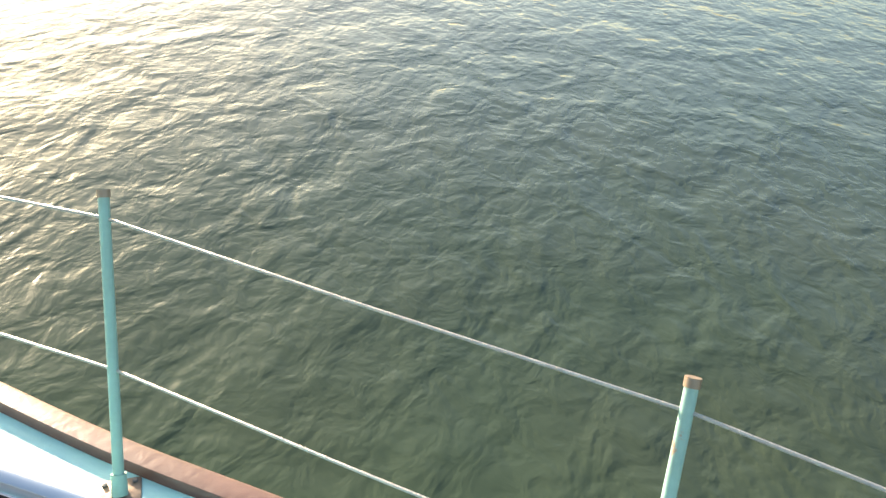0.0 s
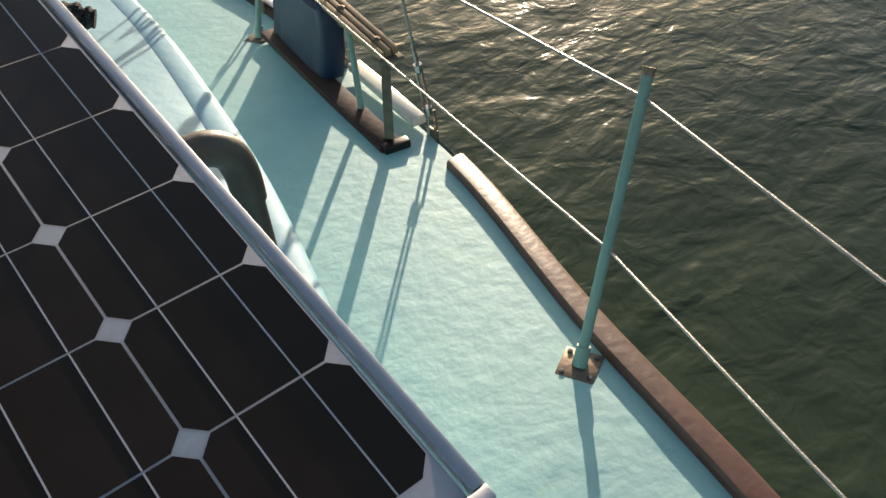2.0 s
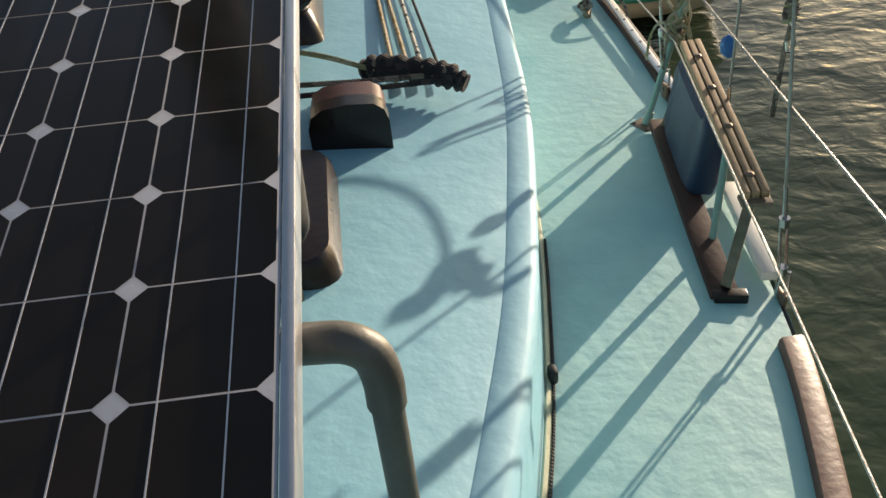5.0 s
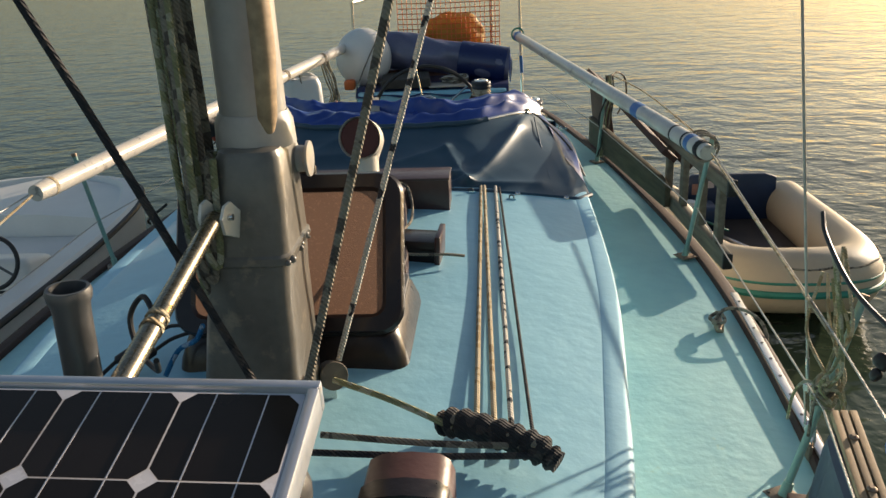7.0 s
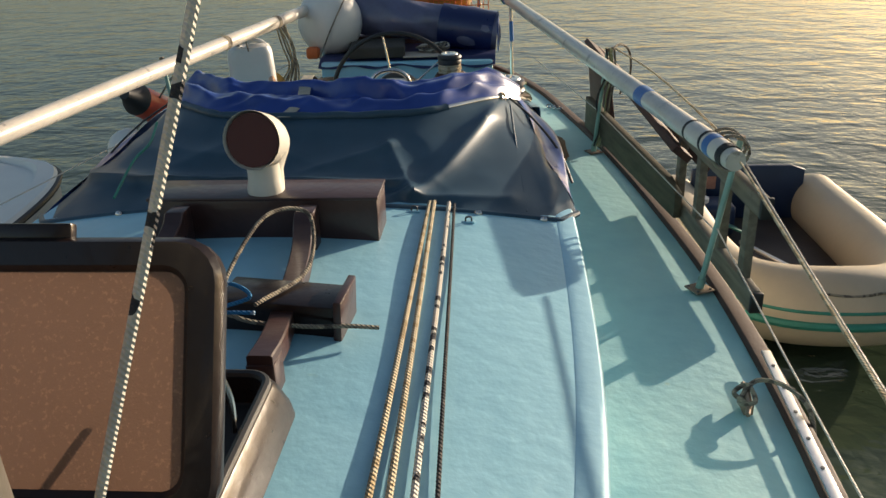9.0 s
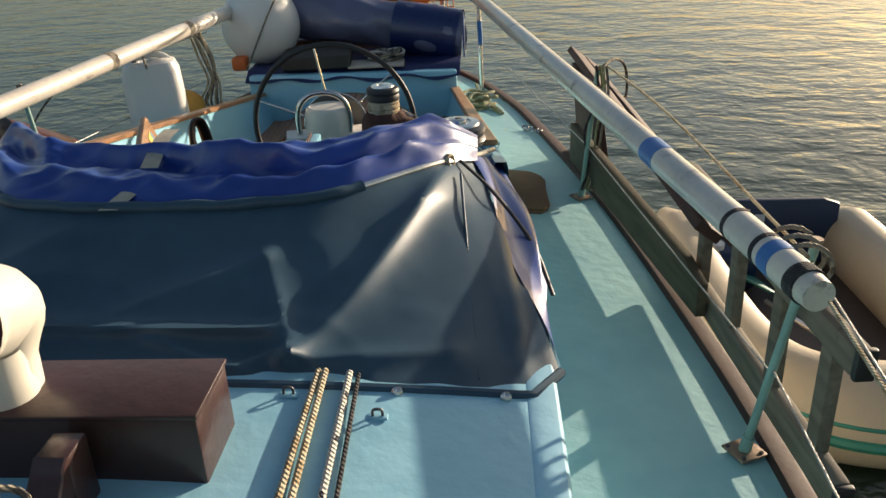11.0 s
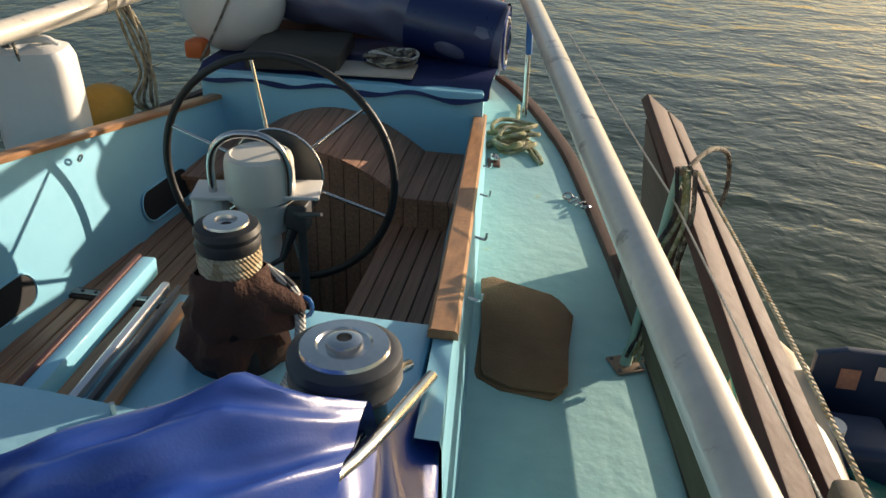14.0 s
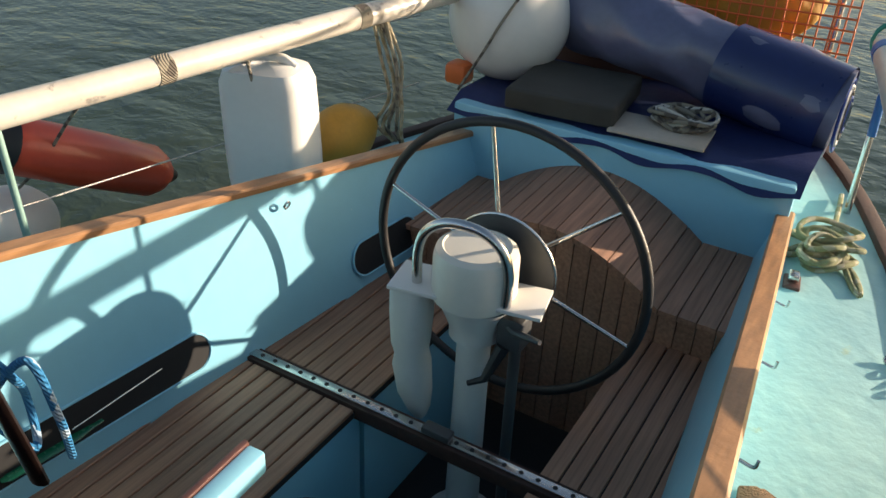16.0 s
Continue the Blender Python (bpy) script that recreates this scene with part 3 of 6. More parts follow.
CREASES = (((0.70, 0.95), (0.42, 0.16), 0.045, 0.040), ((0.42, 0.16), (0.30, 0.70), 0.025, 0.018), ((0.30, 0.70), (0.0, 0.42), 0.03, 0.014), ((-0.9, 0.36), (0.35, 0.30), 0.026, 0.040), ((0.42, 0.14), (0.75, 0.16), 0.03, 0.016), ((0.40, 0.2), (0.22, 0.02), 0.03, 0.022), ((0.84, 0.85), (0.90, 0.2), 0.035, 0.026), ((-0.6, 0.95), (-0.45, 0.1), 0.06, 0.016), ((-0.2, 0.9), (-0.5, 0.5), 0.05, 0.010), ((0.1, 0.25), (0.35, 0.05), 0.02, 0.014), ((0.93, 0.3), (0.98, 0.0), 0.03, 0.03))
bm = bmesh.new()
rows = []
for s in frange(0, 1, 60):
    r = []
    for u in frange(-1, 1, 170):
        xb, xt = 0.985 * u, 0.79 * u
        x = xb + (xt - xb) * s
        yb = 5.905 + 0.085 * u * u + 0.10 * max(0, abs(u) - 0.93) / 0.07
        zb = 0.415 + 0.105 * (1 - u * u)
        y = yb + (hoop_y(xt) - yb) * s
        z = zb + (hoop_z(xt) - zb) * s - 0.030 * math.sin(math.pi * s) * (1 - 0.5 * abs(u))
        h = sum(1.35 * k * ridge(x, s, a, b, w) for a, b, w, k in CREASES) * min(1, s * 8 + 0.15) * min(1, (1 - s) * 6)
        h += 0.026 * (0.22 - abs(noise.noise(Vector((x * 2.6 + s, s * 2.6, 5.3))))) * min(1, (1 - s) * 5) + 0.010 * noise.noise(Vector((x * 3.1, s * 2.0, 0.3))) + 0.003 * noise.noise(Vector((x * 11, s * 6, 1.3)))
        r.append((x, y - h * 0.75, z + h * 0.65 + 0.006))
    rows.append(r)
grid(bm, rows)
part("front_panel", bm, CANVAS, hood, "dark faded navy canvas front panel")
part("seam", sweep(bmesh.new(), [(0.752 + 0.09 * (1 - s) * 0.6, 5.985 + (6.80 - 5.985) * s, 0.462 + 0.205 * s - 0.018 * math.sin(math.pi * s)) for s in frange(0.02, 0.96, 14)], 0.004, 6), CANVAS, hood)
part("hem", sweep(bmesh.new(), [(0.985 * u, 5.90 + 0.085 * u * u + 0.10 * max(0, abs(u) - 0.93) / 0.07, 0.428 + 0.105 * (1 - u * u)) for u in frange(-1, 1, 60)], 0.012, 8), CANVAS, hood)
for x in (-0.6, 0.64, 0.86):
    part("stud", lathe(bmesh.new(), ((0.012, 0), (0.012, 0.006), (0.005, 0.01), (0, 0.01)), m=Matrix.Translation((x, 5.888 + 0.085 * x * x, 0.43 + 0.105 * (1 - x * x))) @ pose(0, 0, 0, 70, 0, 0), seg=12), STEEL, hood)
hoop = [(x, hoop_y(x), hoop_z(x) + 0.006) for x in (-0.85, -0.83, -0.8, -0.76, -0.72, -0.66, -0.6, -0.5, -0.4, -0.2, 0, 0.2, 0.4, 0.5, 0.6, 0.66, 0.72, 0.76, 0.8, 0.83, 0.85)]
part("hoop", sweep(bmesh.new(), curve_pts(hoop, 3), 0.0115, 12), STEEL, hood, "bare stainless steel hoop tube")
part("hoop_sleeve", sweep(bmesh.new(), [Vector(q) + Vector((0, -0.002, 0.001 + 0.002 * math.sin(i * 1.7))) for i, q in enumerate(curve_pts([h_ for h_ in hoop if h_[0] < 0.55], 4))], [0.0165 + 0.0015 * math.sin(i * 2.3) for i in range(4 * (sum(h_[0] < 0.55 for h_ in hoop) - 1) + 1)], 10), CANVAS, hood, "navy canvas sleeve over the hoop")
# bunched royal blue cloth behind the hoop, lying in long folds
bm = bmesh.new()
rows = []
for v in frange(0, 1, 60):
    r = []
    for u in frange(-1, 1, 130):
        x = 0.80 * u
        e = max(0.0, abs(u) - 0.82) / 0.18
        y = hoop_y(x * 0.96) + 0.47 * v * (1 - 0.45 * e) + 0.022
        ph = 2 * math.pi * (2.1 * v + 0.16 * math.sin(2.6 * x + 0.5) + 0.07 * math.sin(6.1 * x))
        f = 0.027 * math.sin(ph) + 0.015 * math.sin(2 * ph + 3 * x) * (0.5 + 0.5 * math.sin(4 * x))
        f += 0.022 * noise.noise(Vector((x * 3.5, v * 2.2, 4.0))) + 0.008 * noise.noise(Vector((x * 11, v * 6, 2.0)))
        f += 0.042 * (0.25 - abs(noise.noise(Vector((x * 4.2 + v * 1.5, v * 3.4, 7.0))))) + 0.024 * (0.25 - abs(noise.noise(Vector((x * 9.0 - v * 3, v * 6.0, 9.0)))))
        f *= min(1.0, v * 6) * (1 - 0.6 * e)
        z = hoop_z(x * 0.96) + 0.008 + 0.055 * math.sin(math.pi * min(1, v * 1.15)) * (1 - 0.6 * e) - 0.13 * max(0, v - 0.72) / 0.28 * (1 if v > 0.72 else 0) - 0.02 * e
        r.append((x, y - 0.4 * f, z + f))
    rows.append(r)
grid(bm, rows)
part("rolled_canvas", bm, CANVASB, hood, "bunched royal blue canvas")
# flap down the sunny side, and its mirror
for s in (1, -1):
    bm = bmesh.new()
    A, B, C, D = Vector((0.783, 6.98, 0.632)), Vector((0.984, 6.09, 0.425)), Vector((0.978, 6.75, 0.37)), Vector((0.852, 7.37, 0.515))
    rows = []
    for p in frange(0, 1, 22):
        a, b = A.lerp(D, p), B.lerp(C, p)
        rows.append([Vector((s * q.x, q.y, q.z)) for q in (a.lerp(b, t) + Vector((0.03, 0.0, 0.02)) * math.sin(math.pi * t) * math.sin(math.pi * p) * 1.3 + Vector((0.012 * math.sin(9 * t + 6 * p), 0, 0.008 * math.sin(13 * p + 4 * t))) for t in frange(0, 1, 22))])
    grid(bm, rows)
    part("side_flap", bm, CANVASB, hood, "royal blue side flap")
    part("strap", sweep(bmesh.new(), curve_pts([(s * 0.75, 6.86, 0.665), (s * 0.85, 6.75, 0.60), (s * 0.95, 6.62, 0.50), (s * 1.0, 6.5, 0.40)], 5), 0.0075, 8, flat=0.4), RUBBER, hood, "black strap")
K = Vector((0.715, 6.825, 0.675))
for i in range(3):
    part("knot", sweep(bmesh.new(), [K + Vector((0.009 * (i - 1), 0.0, 0)) + Vector((0.008 * math.sin(a + i), 0.0175 * math.cos(a), 0.0175 * math.sin(a))) for a in frange(0, 2 * math.pi, 15)[:-1]], 0.0055, 6, closed=True), ROPE_CREAM, hood, "cream cord knot")
part("knot_tail", sweep(bmesh.new(), curve_pts([K, K + Vector((-0.02, -0.05, -0.03)), K + Vector((0.01, -0.07, -0.06)), K + Vector((0.03, -0.05, -0.05))], 5), 0.005, 6), ROPE_OLIVE, hood)
for pts in (((-0.13, 6.94, 0.757), (-0.11, 6.80, 0.765), (-0.085, 6.62, 0.742)), ((-0.07, 6.59, 0.735), (-0.09, 6.50, 0.722), (-0.125, 6.42, 0.70))):
    bm = bmesh.new()
    grid(bm, [[Vector(q) + Vector((w, 0, 0.004)) for w in (-0.025, 0, 0.025)] for q in curve_pts(pts, 5)])
    part("webbing", bm, mat("pale_webbing", (0.42, 0.38, 0.30), 0.8, vary=0.2, scale=30, bump=0.5, bscale=200), hood, "pale webbing tie")
tq = rope("small_line", [(-0.66, 6.02, 0.52), (-0.65, 6.2, 0.60), (-0.62, 6.3, 0.64), (-0.63, 6.42, 0.69)], 0.005, GREENB, n=6)
tagged(tq, "green cord hanging over the navy canvas hood", "cord")

# ---------------------------------------------------------------- bridge deck and cockpit
bm = bmesh.new()
prism(bm, [(0.22, 6.7, 0.36), (0.86, 6.7, 0.36), (0.81, 7.63, 0.36), (0.24, 7.63, 0.36)], (0, 0, 0.11), 0.008)
bridge = part("bridge_deck", bm, COAM)
tagged(bridge, "light blue painted shelf at the fore end of the cockpit", "bridge deck", kind="structure")
bm = bmesh.new()
prism(bm, [(-0.86, 6.7, 0.36), (-0.42, 6.7, 0.36), (-0.42, 7.3, 0.36), (-0.84, 7.3, 0.36)], (0, 0, 0.11), 0.008)
o = part("bridge_deck", bm, COAM)
tagged(o, "light blue painted shelf beside the companionway", "bridge deck", kind="structure")

coam_x = lambda y: 0.825 - (y - 7.63) * 0.094
coam_top = lambda y: 0.476 - (y - 7.63) * 0.150


def coam_in(y, z):
    """Inner face of the coaming, leaning in towards the seat."""
    zt = coam_top(y) - 0.02
    return coam_x(y) - 0.012 - 0.088 * max(0.0, min(1.0, (zt - z) / (zt + 0.17)))


for s in (-1, 1):
    bm = bmesh.new()
    rows = []
    for y in frange(7.2, 9.85, 30):
        x, zt = coam_x(y), coam_top(y)
        rows.append([(s * (x + 0.055), y, -0.02), (s * (x + 0.035), y, zt - 0.02), (s * (x + 0.03), y, zt), (s * (x - 0.01), y, zt), (s * (x - 0.012), y, zt - 0.02), (s * coam_in(y, 0.0), y, 0.0), (s * coam_in(y, -0.19), y, -0.19), (s * (x - 0.105), y, -0.75)])
    grid(bm, rows)
    w = part("wall_coaming", bm, COAM)
    tagged(w, "light blue painted cockpit coaming", "coaming", kind="structure")
    bm = bmesh.new()
    rows = []
    for y in frange(7.55, 9.85, 24):
        x, zt = coam_x(y), coam_top(y) + 0.002
        rows.append([(s * (x + 0.04), y, zt), (s * (x + 0.04), y, zt + 0.016), (s * (x + 0.033), y, zt + 0.022), (s * (x - 0.015), y, zt + 0.022), (s * (x - 0.022), y, zt + 0.016), (s * (x - 0.022), y, zt)])
    v = grid(bm, rows)
    bm.faces.new(v[0])
    bm.faces.new(v[-1])
    part("cap", bm, CAPWOOD, w, "orange-brown varnished wooden capping")

SEAT = -0.17


def plank_bench(name, label, x0, x1, y0, y1, n, z=SEAT, depth=0.03):
    b = thing(name, label, "bench", kind="structure")
    w = (x1 - x0) / n
    bm = bmesh.new()
    box(bm, (0, 0, 0), (w - 0.005, y1 - y0, depth), bev=0.003, seg=1)
    base = part("plank", bm, TEAK, b)
    base.location = (x0 + w / 2, (y0 + y1) / 2, z - depth / 2)
    for i in range(1, n):
        o = base.copy()
        scene.collection.objects.link(o)
        o.location.x = x0 + w * (i + 0.5)
    part("seam_bed", box(bmesh.new(), ((x0 + x1) / 2, (y0 + y1) / 2, z - depth / 2 - 0.006), (x1 - x0 - 0.004, y1 - y0 - 0.004, depth - 0.008), bev=0), RUBBER, b)
    return b


plank_bench("bench", "weathered teak planked cockpit seat", -0.735, -0.235, 7.3, 8.47, 9)
plank_bench("bench", "weathered teak planked cockpit seat", -0.665, -0.235, 8.54, 9.35, 7)
plank_bench("bench", "weathered teak planked cockpit seat", 0.325, 0.735, 7.65, 8.47, 7)
plank_bench("bench", "weathered teak planked cockpit seat", 0.325, 0.665, 8.54, 9.35, 6)
# cockpit sole, its deep shadow put into the near-black colour
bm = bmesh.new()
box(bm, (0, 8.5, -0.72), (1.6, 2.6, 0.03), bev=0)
o = part("floor", bm, SHADEIN)
tagged(o, "cockpit sole coloured near black for deep shadow", "floor", kind="structure")
bm = bmesh.new()
for s, x in ((-1, -0.24), (1, 0.33)):
    box(bm, (x + s * 0.01, 8.95, -0.45), (0.02, 0.85, 0.53), bev=0)
box(bm, (0.34, 8.06, -0.45), (0.02, 0.85, 0.53), bev=0)
box(bm, (-0.25, 7.9, -0.45), (0.02, 1.2, 0.53), bev=0)
o = part("wall_footwell", bm, COAM)
tagged(o, "blue painted footwell sides", "footwell", kind="structure")

# ================================================================ foredeck
def stanchion(base, top, label, r=0.0115):
    s = thing("stanchion", label, "stanchion", "lifeline stanchions")
    b, t = Vector(base), Vector(top)
    part("post", sweep(bmesh.new(), [b + Vector((0, 0, 0.004)), b.lerp(t, 0.5), t], r, 14), GREENPOLE, s)
    d = (t - b).normalized()
    part("socket", sweep(bmesh.new(), [b, b + d * 0.045], [r * 1.5, r * 1.35], 14), GREENPOLE, s)
    part("cap", sweep(bmesh.new(), [t - d * 0.012, t + d * 0.004], r * 1.18, 14), RUSTY, s)
    part("foot_plate", box(bmesh.new(), (b.x, b.y, b.z - 0.002), (0.085, 0.085, 0.008), (0, 0, 25), bev=0.003), RUSTY, s, "rusty square foot plate")
    for kx, ky in ((1, 1), (1, -1), (-1, 1), (-1, -1)):
        q = Matrix.Rotation(radians(25), 3, "Z") @ Vector((0.03 * kx, 0.03 * ky, 0))
        part("bolt", lathe(bmesh.new(), ((0.006, 0), (0.006, 0.004), (0, 0.005)), (b.x + q.x, b.y + q.y, b.z + 0.001), 8), DKGREY, s)
    return s


A0, A1 = (0.995, 2.435, 0.067), (1.274, 2.537, 0.615)
B0, B1 = (0.672, 1.43, 0.105), (0.935, 1.404, 0.629)
S2, S2T = (1.50, 6.339, 0.012), (1.585, 6.30, 0.64)
S3, S3T = (1.272, 8.231, 0.012), (1.33, 8.24, 0.62)
S4, S4T = (1.37, 4.393, 0.02), (1.565, 4.50, 0.61)
stanchion(A0, A1, "pale green painted lifeline stanchion with worn paint on the foredeck")
stanchion(B0, B1, "pale green painted lifeline stanchion near the bow")
stanchion(S2, S2T, "pale green lifeline stanchion lashed to a spar")
stanchion(S3, S3T, "pale green lifeline stanchion beside the cockpit, wound with rope")
stanchion(S4, S4T, "green steel post behind the wooden rack")
mirror = lambda p: (-p[0], p[1], p[2])
for a, b in ((S2, S2T), (S3, S3T)):
    stanchion(mirror(a), mirror(b), "grey-green lifeline stanchion by the moored launch")

lerp = lambda a, b, t: Vector(a).lerp(Vector(b), t)
for k in (0.915, 0.42):
    ll = thing("lifeline", "thin pale wire lifeline strung between the stanchions", "lifeline", "lifelines")
    chain = [(0.35, 0.3, 0.14 + 0.6 * k), lerp(B0, B1, k), lerp(A0, A1, k), (1.43, 4.35, 0.02 + (0.55 if k > 0.9 else 0.32)), lerp(S2, S2T, k)]
    for a, b in zip(chain, chain[1:]):
        a, b = Vector(a), Vector(b)
        part("wire", sweep(bmesh.new(), [a, a.lerp(b, 0.5) - Vector((0, 0, 0.004)), b], 0.0034, 6), WIRE, ll)
    for a, b in ((S2, S3),):
        part("wire", sweep(bmesh.new(), [lerp(S2, S2T, k * 0.95), lerp(S3, S3T, k * 0.95)], 0.003, 6), WIRE, ll)
    part("wire", sweep(bmesh.new(), [lerp(S3, S3T, k * 0.95), (0.98, 9.95, 0.6 * k)], 0.003, 6), WIRE, ll)
    l2 = thing("lifeline", "thin pale wire lifeline strung between the stanchions", "lifeline", "lifelines")
    part("wire", sweep(bmesh.new(), [mirror(lerp(S2, S2T, k)), mirror(lerp(S3, S3T, k))], 0.003, 6), WIRE, l2)
    part("wire", sweep(bmesh.new(), [mirror(lerp(S3, S3T, k)), (-0.98, 9.95, 0.6 * k)], 0.003, 6), WIRE, l2)
    part("wire", sweep(bmesh.new(), [mirror(lerp(S2, S2T, k)), (-1.5, 4.2, 0.02 + 0.6 * k)], 0.003, 6), WIRE, l2)

# panel legs of pipe
for lx, ly, seen in ((0.384, 2.45, 1), (-0.30, 2.45, 0), (0.22, 3.05, 0), (-0.16, 3.05, 0)):
    leg = thing("panel_leg", "grey pipe leg with an elbow under the solar panel", "pipe leg", "panel legs")
    zt = 0.925 if ly < 3 else 1.045
    s = 1 if lx > 0 else -1
    zb = cabin_z(lx, ly) - 0.02
    part("pipe", sweep(bmesh.new(), [(lx + s * 0.012, ly, zb), (lx + s * 0.012, ly - 0.0, zt - 0.07)], 0.0175, 18), PIPE, leg)
    part("elbow", sweep(bmesh.new(), curve_pts([(lx + s * 0.012, ly, zt - 0.085), (lx + s * 0.012, ly, zt - 0.05), (lx + s * 0.004, ly + 0.003, zt - 0.018), (lx - s * 0.018, ly + 0.006, zt - 0.002), (lx - s * 0.05, ly + 0.01, zt), (lx - s * 0.07, ly + 0.012, zt)], 5), 0.021, 18), PIPE, leg)
    part("stub", sweep(bmesh.new(), [(lx - s * 0.05, ly + 0.01, zt), (lx - s * 0.2, ly + 0.03, zt + 0.003)], 0.017, 16), PIPE, leg)
    bm = bmesh.new()
    box(bm, (lx - s * 0.13, ly + 0.03, zt + 0.028), (0.05, 0.06, 0.035), bev=0.003)
    part("clamp", bm, STEEL, leg)

# fore hatch under the panel
fh = thing("deck_hatch", "small dark brown fore hatch partly under the solar panel", "hatch")
part("coaming", stack(bmesh.new(), ((0.64, 0.46, 0.06, 0.49), (0.62, 0.45, 0.06, 0.555), (0.60, 0.43, 0.06, 0.575), (0.55, 0.38, 0.05, 0.577)), 0.005, 3.30), DKBROWN, fh)
bm = stack(bmesh.new(), ((0.54, 0.38, 0.06, 0.0), (0.56, 0.40, 0.06, 0.01), (0.56, 0.40, 0.06, 0.04), (0.54, 0.38, 0.06, 0.055), (0.46, 0.30, 0.05, 0.055), (0.45, 0.29, 0.05, 0.045)), 0, 0.20)
bm.transform(Matrix.Translation((0.0, 3.10, 0.585)) @ pose(0, 0, 0, 52, 0, 0))
part("lid", bm, RUBBER, fh, "black hatch lid propped open")

# small dorade box beside the mast
db = thing("dorade_box", "small dark brown wooden ventilator box with a rounded top", "ventilator box")
bm = bmesh.new()
prof = [(0.266, 0.505), (0.266, 0.575), (0.276, 0.605), (0.304, 0.622), (0.364, 0.628), (0.424, 0.622), (0.446, 0.605), (0.456, 0.575), (0.456, 0.485)]
prism(bm, [(x, 3.60, z) for x, z in prof], (0, 0.055, 0))
part("front_board", bm, DKBROWN, db)
bm = bmesh.new()
prism(bm, [(x * 0.97 + 0.011, 3.655, 0.5 + (z - 0.5) * 0.86) for x, z in prof], (0, 0.11, 0))
part("rear_board", bm, BROWN, db)

db2 = thing("dorade_box", "small dark brown wooden ventilator box with a rounded top", "ventilator box")
part("front_board", prism(bmesh.new(), [(0.10 - x, 3.70, z) for x, z in prof], (0, 0.055, 0)), DKBROWN, db2)
part("rear_board", prism(bmesh.new(), [(0.10 - (x * 0.97 + 0.011), 3.755, 0.5 + (z - 0.5) * 0.86) for x, z in prof], (0, 0.11, 0)), BROWN, db2)

# rope deflector with lines
dfl = thing("rope_deflector", "dark bundled rope deflector on the cabin roof", "rope deflector")
bm = bmesh.new()
p = curve_pts([(0.405, 3.97, 0.545), (0.46, 3.945, 0.56), (0.55, 3.905, 0.556), (0.62, 3.875, 0.545), (0.672, 3.845, 0.525)], 8)
sweep(bm, p, [0.02 + 0.011 * abs(math.sin(i * 0.9)) + (0.006 if 3 < i < 28 else 0) for i in range(len(p))], 12)
part("body", bm, ROPE_DARK, dfl)
for i in range(9):
    c = p[3 + i * 3]
    bm = bmesh.new()
    bmesh.ops.create_icosphere(bm, subdivisions=2, radius=0.017, matrix=Matrix.Translation(c + Vector((0, -0.004, 0.016))) @ Matrix.Diagonal((1.0, 1.4, 0.7, 1)))
    part("strand", bm, ROPE_GREY if i % 2 else ROPE_DARK, dfl)
lead = ((0.475, 0.492), (0.490, 0.535), (0.540, 0.575), (0.558, 0.625))
for i, (xa, xb) in enumerate(lead):
    mt = (ROPE_CREAM, ROPE_CREAM, ROPE_FLECK, ROPE_DARK)[i]
    o = rope("deck_line", [(xa + (xb - xa) * q, 5.96 - 2.03 * q, cabin_z(xa + (xb - xa) * q, 5.96 - 2.03 * q) + 0.010 + 0.012 * q ** 6 + 0.003 * math.sin(9 * q + i)) for q in frange(0, 1, 9)], 0.0072 if i < 3 else 0.0048, mt, n=10)
    tagged(o, ("cream braided control line led aft over the cabin roof", "cream braided control line led aft over the cabin roof", "white control line with dark flecks led aft over the roof", "thin black control line led aft over the cabin roof")[i], "rope", "deck lines")
for pts, mt, lb in (([(0.44, 3.93, 0.56), (0.30, 3.98, 0.60), (0.15, 4.06, 0.61)], ROPE_OLIVE, "dull green line from the mast foot to the deflector"), ([(0.62, 3.87, 0.55), (0.4, 3.86, 0.565), (0.15, 3.88, 0.575)], ROPE_GREY, "grey line lying on the cabin roof"), ([(0.655, 3.85, 0.54), (0.4, 3.82, 0.56), (0.1, 3.83, 0.565)], ROPE_DARK, "dark line lying on the cabin roof")):
    tagged(rope("deck_line", pts, 0.0075, mt, n=8), lb, "rope", "deck lines")

# ================================================================ mast fittings
mf = lambda nm, bm, mt, lb="": part(nm, bm, mt, mast, lb)
bm = bmesh.new()
m = Matrix.Translation((0.10, 4.09, 1.15)) @ pose(0, 0, 0, 0, 90, 0) @ Matrix.Diagonal((0.72, 0.72, 0.6, 1))
lathe(bm, ((0.0, 0.0), (0.06, 0.0), (0.06, 0.012), (0.042, 0.02), (0.04, 0.05), (0.055, 0.058), (0.055, 0.068), (0.02, 0.072), (0, 0.072)), m=m)
mf("winch_drum", bm, GREYMAST)
bm = bmesh.new()
prism(bm, [(0.012, 3.915, 1.03), (0.020, 3.915, 1.09), (0.014, 3.88, 1.12), (0.010, 3.855, 1.118), (0.006, 3.84, 1.095), (0.006, 3.85, 1.06)], (0.006, 0, 0))
prism(bm, [(-0.034, 3.915, 1.04), (-0.030, 3.915, 1.10), (-0.034, 3.88, 1.125), (-0.036, 3.855, 1.122), (-0.038, 3.842, 1.095), (-0.037, 3.855, 1.06)], (0.006, 0, 0))
mf("bracket", bm, IVORY, "cream bracket lugs for the boom end")
mf("bracket_pin", sweep(bmesh.new(), [(-0.042, 3.866, 1.092), (0.026, 3.866, 1.092)], 0.007, 10), STEEL)
